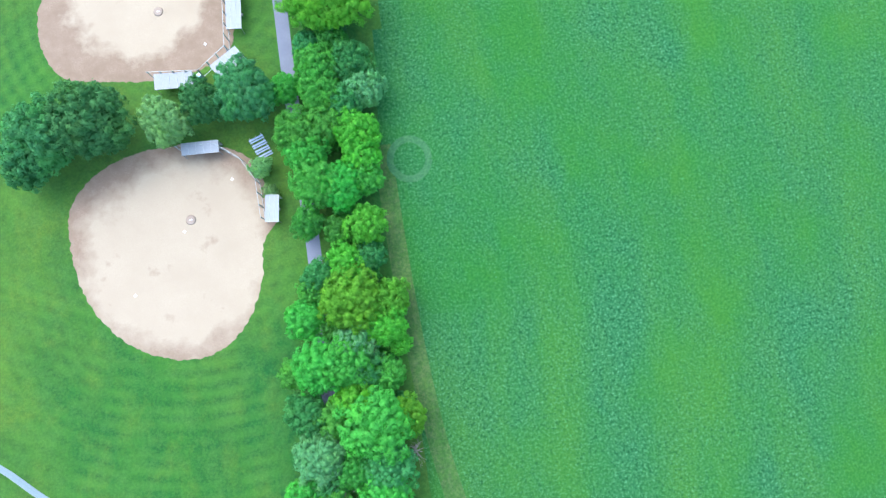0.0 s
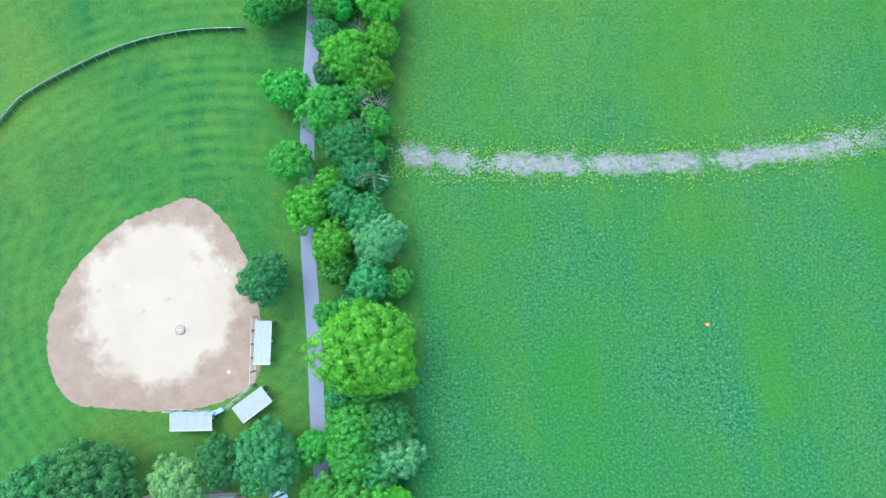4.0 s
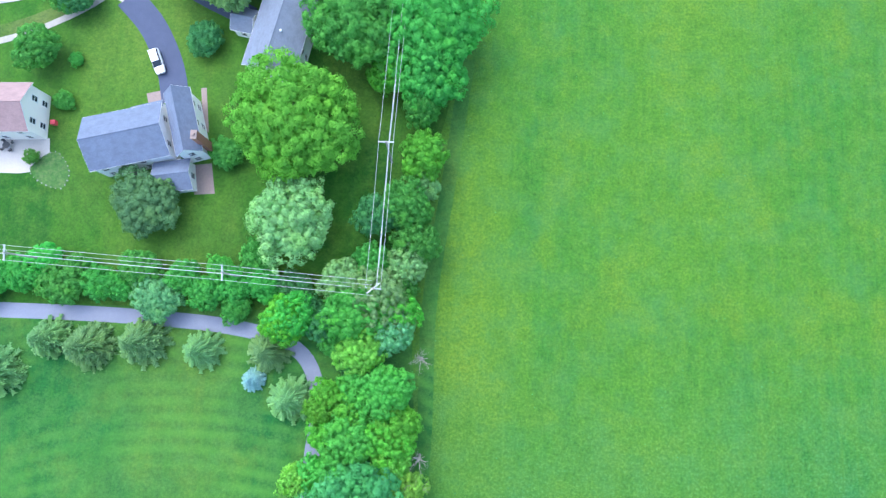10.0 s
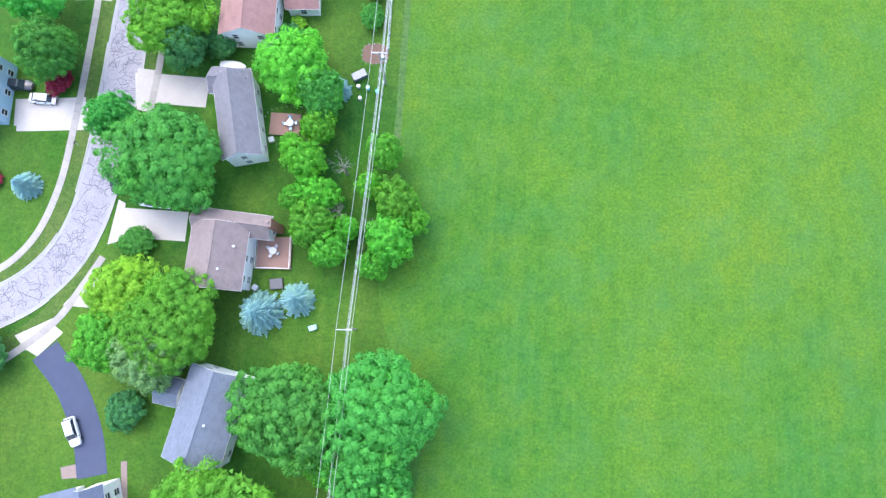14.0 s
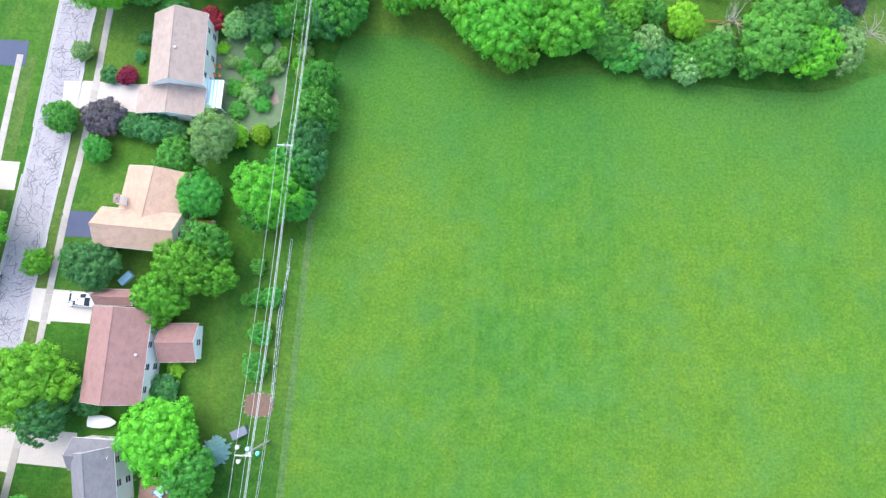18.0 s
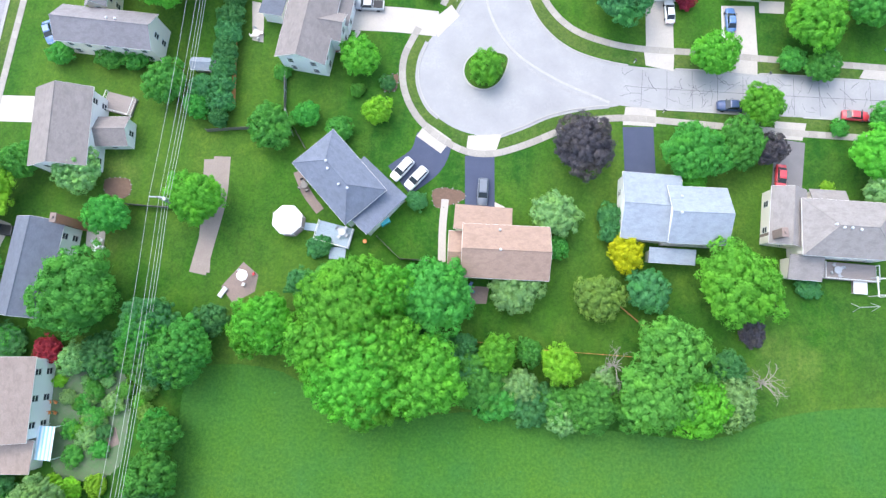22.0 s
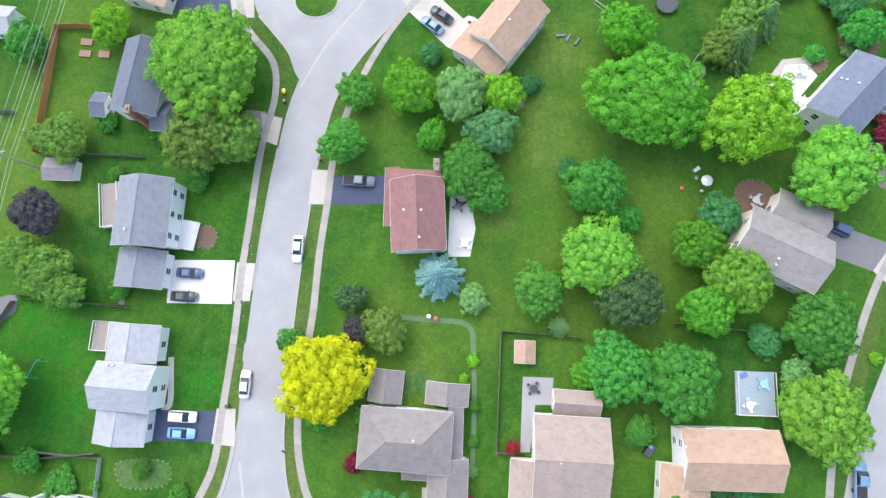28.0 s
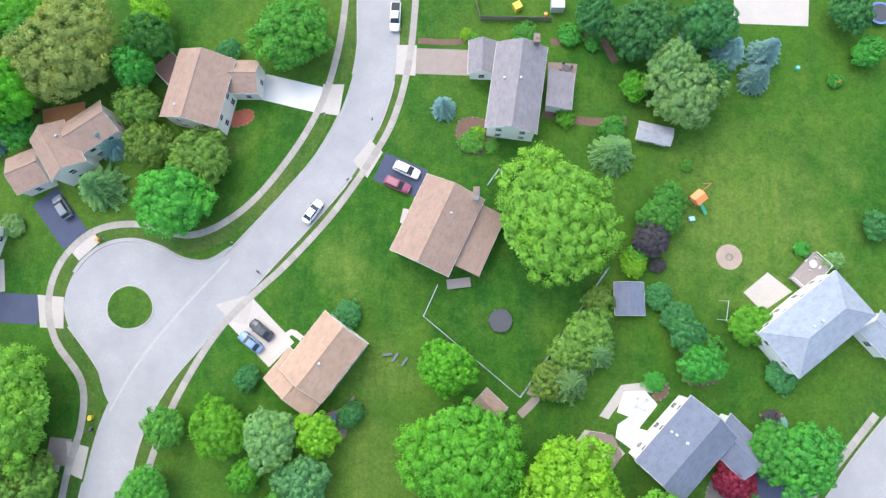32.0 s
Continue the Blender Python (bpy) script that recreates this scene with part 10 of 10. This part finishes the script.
tree(142.9, 439.0, 2.5, 4.0, 'g', 'in a garden')
tree(135.4, 494.3, 4.4, 9.0, 'c', 'in a garden')
tree(140.1, 499.3, 4.0, 8.0, 'c', 'in a garden')
tree(154.8, 502.2, 2.9, 5.0, 'k', 'in a garden')
tree(156.9, 497.6, 3.4, 6.0, 'd', 'in a garden')
tree(41.8, 468.6, 2.2, 2.5, 'd', 'in a garden')
tree(33.6, 476.2, 1.4, 2.0, 'd', 'in a garden')
tree(106.7, 471.9, 2.1, 3.0, 'k', 'in a garden')
tree(8.2, 493.1, 4.0, 6.0, 'd', 'in a garden')
tree(23.3, 479.2, 2.1, 2.2, 'd', 'in a garden')
tree(83.1, 477.0, 2.3, 3.0, 'd', 'in a garden')
tree(26.5, 469.7, 1.2, 2.0, 'u', 'in a garden')
tree(73.2, 429.5, 1.4, 2.3, 'u', 'in a garden')
tree(99.7, 487.3, 1.9, 3.0, 'k', 'in a garden')
tree(156.4, 441.7, 1.0, 1.2, 'y', 'in a garden')
tree(105.5, 444.9, 2.0, 3.0, 'c', 'in a garden')
tree(133.1, 520.7, 10.7, 12.0, 'a', 'in a garden')
tree(68.6, 522.6, 6.7, 9.0, 'e', 'in a garden')
tree(53.5, 525.6, 4.8, 7.0, 'c', 'in a garden')
tree(147.6, 515.5, 2.1, 2.6, 'b', 'in a garden')
tree(149.8, 518.3, 3.1, 4.0, 'p', 'in a garden')
tree(153.3, 524.7, 3.1, 3.0, 'd', 'in a garden')
tree(151.1, 508.4, 2.5, 2.5, 'k', 'in a garden')
tree(153.8, 505.3, 2.7, 2.5, 'k', 'in a garden')
tree(156.4, 502.9, 2.1, 2.5, 'k', 'in a garden')
tree(98.8, 504.3, 2.5, 2.2, 'k', 'in a garden')
tree(82.2, 493.0, 2.1, 2.6, 'k', 'in a garden')
tree(100.2, 488.0, 2.1, 2.0, 'k', 'in a garden')
tree(167.6, 484.3, 4.7, 7.0, 'd', 'in a garden')
tree(162.0, 479.8, 3.3, 3.5, 'r', 'in a garden')
tree(164.0, 475.3, 2.3, 2.0, 'k', 'in a garden')
tree(162.5, 460.8, 1.7, 2.5, 'd', 'in a garden')
tree(37.6, 519.0, 1.8, 1.6, 'g', 'in a garden')
tree(150.1, 494.4, 1.8, 1.8, 'd', 'in a garden')
tree(23.4, 496.1, 2.9, 5.0, 'b', 'in a garden')
tree(48.2, 548.6, 10.1, 13.0, 'w', 'in a garden')
tree(39.5, 553.9, 5.5, 10.0, 'b', 'in a garden')
tree(60.3, 557.6, 4.0, 6.0, 'y', 'in a garden')
tree(87.1, 553.4, 7.0, 9.0, 'e', 'in a garden')
tree(74.6, 551.8, 2.1, 3.0, 'k', 'in a garden')
tree(59.5, 540.3, 4.0, 6.0, 'o', 'in a garden')
tree(62.5, 533.1, 4.4, 6.0, 'o', 'in a garden')
tree(71.9, 530.4, 5.6, 7.0, 'o', 'in a garden')
tree(54.3, 534.1, 3.5, 6.0, 's', 'in a garden')
tree(37.4, 518.5, 2.3, 1.5, 'g', 'in a garden')
tree(37.9, 535.9, 3.6, 6.0, 'd', 'in a garden')
tree(37.0, 546.0, 2.8, 6.0, 'k', 'in a garden')
tree(114.2, 541.3, 2.6, 5.0, 's', 'in a garden')
tree(148.6, 554.3, 6.1, 9.0, 'k', 'in a garden')
tree(155.3, 542.5, 6.1, 9.0, 'g', 'in a garden')
tree(153.1, 547.6, 4.6, 9.0, 'g', 'in a garden')
tree(160.2, 545.7, 3.2, 7.0, 'k', 'in a garden')
tree(147.9, 545.4, 2.7, 4.0, 'b', 'in a garden')
tree(140.7, 557.6, 3.9, 7.0, 'k', 'in a garden')
tree(159.9, 555.7, 4.9, 8.0, 'k', 'in a garden')
tree(158.0, 554.4, 2.5, 4.5, 's', 'in a garden')
tree(164.8, 552.2, 3.5, 6.0, 's', 'in a garden')
tree(171.0, 552.1, 3.3, 6.0, 's', 'in a garden')
tree(169.1, 547.2, 3.1, 6.0, 's', 'in a garden')
tree(143.9, 533.4, 4.4, 6.0, 'c', 'in a garden')
tree(135.8, 539.9, 1.8, 1.8, 'b', 'in a garden')
tree(144.1, 538.0, 2.3, 2.4, 'd', 'in a garden')
tree(151.5, 522.0, 3.8, 4.0, 'd', 'in a garden')
tree(150.0, 517.8, 3.1, 4.0, 'p', 'in a garden')
tree(146.9, 513.8, 2.3, 2.6, 'y', 'in a garden')
tree(151.3, 513.7, 1.4, 1.6, 'p', 'in a garden')
tree(165.7, 504.0, 3.5, 3.5, 'b', 'in a garden')
tree(158.6, 498.8, 3.5, 2.0, 'd', 'in a garden')
tree(156.4, 495.5, 1.6, 1.2, 'g', 'in a garden')
tree(140.9, 507.6, 2.5, 4.0, 'o', 'in a garden')
tree(139.1, 502.0, 4.0, 6.0, 'o', 'in a garden')
tree(136.0, 498.8, 3.4, 5.0, 'o', 'in a garden')
tree(132.8, 494.4, 3.4, 5.0, 'o', 'in a garden')
tree(171.2, 483.5, 5.8, 8.0, 'd', 'in a garden')
tree(161.7, 479.4, 3.1, 3.5, 'r', 'in a garden')
tree(187.8, 521.0, 2.5, 3.0, 'k', 'in a garden')
tree(170.6, 495.9, 2.9, 2.5, 'k', 'in a garden')
tree(180.7, 515.2, 1.6, 1.8, 'g', 'in a garden')
tree(119.3, 535.3, 2.3, 1.4, 'u', 'in a garden')
tree(118.0, 555.8, 1.2, 1.2, 'y', 'in a garden')
tree(119.5, 554.7, 1.2, 1.2, 'u', 'in a garden')
tree(128.7, 555.6, 2.5, 2.0, 'd', 'in a garden')
tree(136.9, 555.6, 2.3, 2.0, 'd', 'in a garden')
tree(141.0, 554.1, 1.6, 1.6, 'd', 'in a garden')
tree(120.3, 537.0, 1.4, 1.0, 'y', 'in a garden')
tree(122.9, 534.6, 1.4, 1.0, 'u', 'in a garden')
tree(168.8, 489.1, 1.4, 1.2, 'p', 'in a garden')
tree(170.7, 488.2, 1.2, 1.2, 's', 'in a garden')
tree(156.9, 531.5, 1.1, 1.0, 'u', 'in a garden')
tree(183.5, 547.3, 1.4, 1.4, 'd', 'in a garden')
tree(185.3, 558.7, 3.8, 6.0, 'k', 'in a garden')
tree(188.6, 552.0, 2.9, 4.0, 'd', 'in a garden')
tree(49.0, 476.2, 3.8, 5.0, 'o', 'in a garden')
tree(175.6, 517.1, 1.4, 1.2, 'd', 'in a garden')
tree(38.2, 540.4, 5.9, 13.0, 'l', 'in a garden')
tree(33.5, 548.7, 5.4, 12.0, 'd', 'in a garden')
tree(42.1, 550.2, 4.6, 11.0, 'd', 'in a garden')
tree(31.5, 533.2, 2.9, 6.0, 's', 'in a garden')
tree(59.0, 546.8, 4.1, 8.0, 'd', 'in a garden')
tree(61.6, 552.5, 4.3, 9.0, 'q', 'in a garden')
tree(53.7, 347.3, 4.0, 4.5, 'k', 'in the belt behind the gardens')
tree(58.6, 343.7, 4.0, 4.0, 'd', 'in the belt behind the gardens')
tree(63.9, 343.0, 3.8, 4.0, 'k', 'in the belt behind the gardens')
tree(68.6, 342.7, 3.5, 4.0, 'd', 'in the belt behind the gardens')
tree(-8.1, 339.9, 1.1, 1.4, 'g', 'in the belt behind the gardens')
tree(-11.6, 348.6, 1.5, 1.4, 'o', 'in the belt behind the gardens')
tree(-8.5, 337.1, 1.2, 1.2, 'g', 'in the belt behind the gardens')
tree(-0.4, 345.4, 0.9, 1.5, 'b', 'in the belt behind the gardens')
tree(-3.4, 348.2, 1.4, 1.1, 'd', 'in the belt behind the gardens')
tree(-10.1, 334.6, 1.2, 1.5, 'b', 'in the belt behind the gardens')
tree(0.8, 342.7, 1.5, 1.8, 'g', 'along the meadow edge')
tree(-10.0, 342.8, 0.8, 1.0, 'g', 'in the belt behind the gardens')
tree(1.3, 342.2, 1.3, 1.2, 'o', 'along the meadow edge')
tree(-0.2, 339.8, 1.2, 1.4, 'b', 'along the meadow edge')
tree(1.1, 338.1, 1.6, 1.8, 'o', 'along the meadow edge')
tree(-3.1, 346.5, 1.5, 1.5, 'k', 'in the belt behind the gardens')
tree(-8.1, 335.2, 1.3, 0.9, 'o', 'in the belt behind the gardens')
tree(-4.6, 338.5, 1.2, 1.6, 'u', 'along the meadow edge')
tree(-6.5, 346.5, 1.0, 1.7, 'b', 'in the belt behind the gardens')
tree(-10.6, 338.6, 0.8, 1.4, 'u', 'in the belt behind the gardens')
tree(0.4, 344.7, 1.0, 1.1, 'd', 'along the meadow edge')
tree(-10.0, 338.9, 0.8, 1.8, 'u', 'in the belt behind the gardens')
tree(-8.1, 344.6, 1.4, 1.1, 'u', 'in the belt behind the gardens')
tree(2.1, 334.7, 1.1, 1.7, 'g', 'along the meadow edge')
tree(-5.5, 334.7, 1.4, 1.4, 'k', 'along the meadow edge')
tree(1.1, 341.0, 1.1, 1.7, 'u', 'along the meadow edge')
tree(-6.2, 344.9, 1.0, 0.8, 'u', 'along the meadow edge')
tree(-5.8, 339.5, 0.8, 0.9, 'g', 'along the meadow edge')
tree(-3.1, 341.5, 1.4, 1.4, 'u', 'along the meadow edge')
tree(-7.6, 340.8, 1.3, 1.8, 'd', 'along the meadow edge')
tree(-8.3, 341.4, 1.3, 1.0, 'u', 'in the belt behind the gardens')
tree(-8.4, 336.4, 1.5, 1.1, 'o', 'in the belt behind the gardens')
tree(-6.0, 336.3, 0.8, 1.1, 'g', 'along the meadow edge')
tree(-7.7, 335.7, 1.0, 1.5, 'g', 'along the meadow edge')


# ---- rough meadow growth ----
def meadow_tufts(count, seed):
    """Leafy tufts over the meadow, thicker in drifts."""
    rng = np.random.default_rng(seed)
    xs, ys = rng.uniform(-6, 125, count * 3), rng.uniform(-45, 346, count * 3)
    keep = []
    for x, y in zip(xs, ys):
        edge = np.interp(y, [-45, 34, 95, 146, 192, 216, 247, 314, 346], [1, -2, -2, 4, 6, 9, 2.5, 6.5, 9])
        d = noise.noise(Vector((x * 0.06, y * 0.035, 2.0))) + 0.6 * noise.noise(Vector((x * 0.3, y * 0.3, 9.0)))
        top = np.interp(x, [8, 22, 36, 55, 95, 118], [344, 345, 338, 340, 338, 344])
        if x > edge and y < top and d > rng.uniform(-0.75, 0.75) and (y < 115 or rng.random() < 0.10):
            keep.append((x, y))
    p = np.array(keep[:count])
    n = len(p)
    r = (0.05 + 0.12 * rng.uniform(0, 1, (n, 1)) ** 3) * np.where(p[:, 1:] < 100, 1.25, 1.0)
    nrm = rng.normal(0, 0.6, (n, 3)) + np.array([0, 0, 1])
    nrm /= np.linalg.norm(nrm, axis=1)[:, None]
    side = np.cross(nrm, rng.normal(size=(n, 3)))
    side /= np.linalg.norm(side, axis=1)[:, None]
    up = np.cross(nrm, side)
    c = np.c_[p, rng.uniform(0.1, 0.3, n)]
    v = np.stack([c - side * r, c - up * r * 0.7, c + side * r, c + up * r * 0.7], 1).reshape(-1, 3)
    me = mesh_of("meadow_tufts", v.tolist(), np.arange(4 * n).reshape(-1, 4).tolist(), TUFT)
    tagged(new("meadow_tufts", me), "rough leafy tufts and weeds all over the meadow", "grass", kind="stuff")


meadow_tufts(30000, 8)


def rank_weeds(count, seed):
    """Taller yellow-green weeds along and over the band of bare earth."""
    rng = random.Random(seed)
    g = Geo()
    for k in range(count):
        x = rng.uniform(-4, 105)
        mid = float(np.interp(x, [-4, 8, 25, 50, 70, 100], [95.5, 92.4, 90.4, 88.8, 89.2, 91.6]))
        y = mid + rng.choice((-1, 1)) * abs(rng.gauss(2.6, 1.1)) if rng.random() < 0.85 else mid + rng.gauss(0, 1.6)
        if noise.noise(Vector((x * 0.5, y * 0.7, 1.0))) < rng.uniform(-0.6, 0.5):
            continue
        for j in range(3):
            a, r = rng.uniform(0, 6.283), rng.uniform(0.06, 0.18)
            c = Vector((x + rng.gauss(0, 0.12), y + rng.gauss(0, 0.12), rng.uniform(0.08, 0.3)))
            s, u = Vector((math.cos(a), math.sin(a), rng.gauss(0, 0.4))) * r, Vector((-math.sin(a), math.cos(a), rng.gauss(0, 0.4))) * r * 0.6
            g.add([c - s, c - u, c + s, c + u], [(0, 1, 2, 3)])
    tagged(new("rank_weeds", g.mesh("rank_weeds", RANK)), "pale yellow-green weeds along the bare earth", "weeds", kind="stuff")


rank_weeds(5200, 12)

# grass verges between kerb and pavement
for walk_name, walk_pts in WALKS:
    edge = spline(walk_pts, 1.5)
    road = min((ROAD_A, ROAD_B, ROAD_C), key=lambda r: float(np.mean([np.hypot(r[:, 0] - x, r[:, 1] - y).min() for x, y in edge])))
    mid = edge[len(edge) // 2]
    toward = road[near(road, *mid)] - mid
    side = 1 if float(toward @ normals_of(edge)[len(edge) // 2]) > 0 else -1
    lo, hi = sorted((side * 0.3, side * 3.1))
    vs, fs = ribbon(edge, lo, hi, 0.0, 0.031)
    tagged(new("verge", mesh_of("verge", vs, fs, KERBSIDE)), "worn olive grass verge between kerb and pavement", "verge", kind="structure")

# pavement slabs
for walk_name, walk_pts in WALKS:
    pavement(walk_name, walk_pts, "concrete pavement of square slabs with open joints")
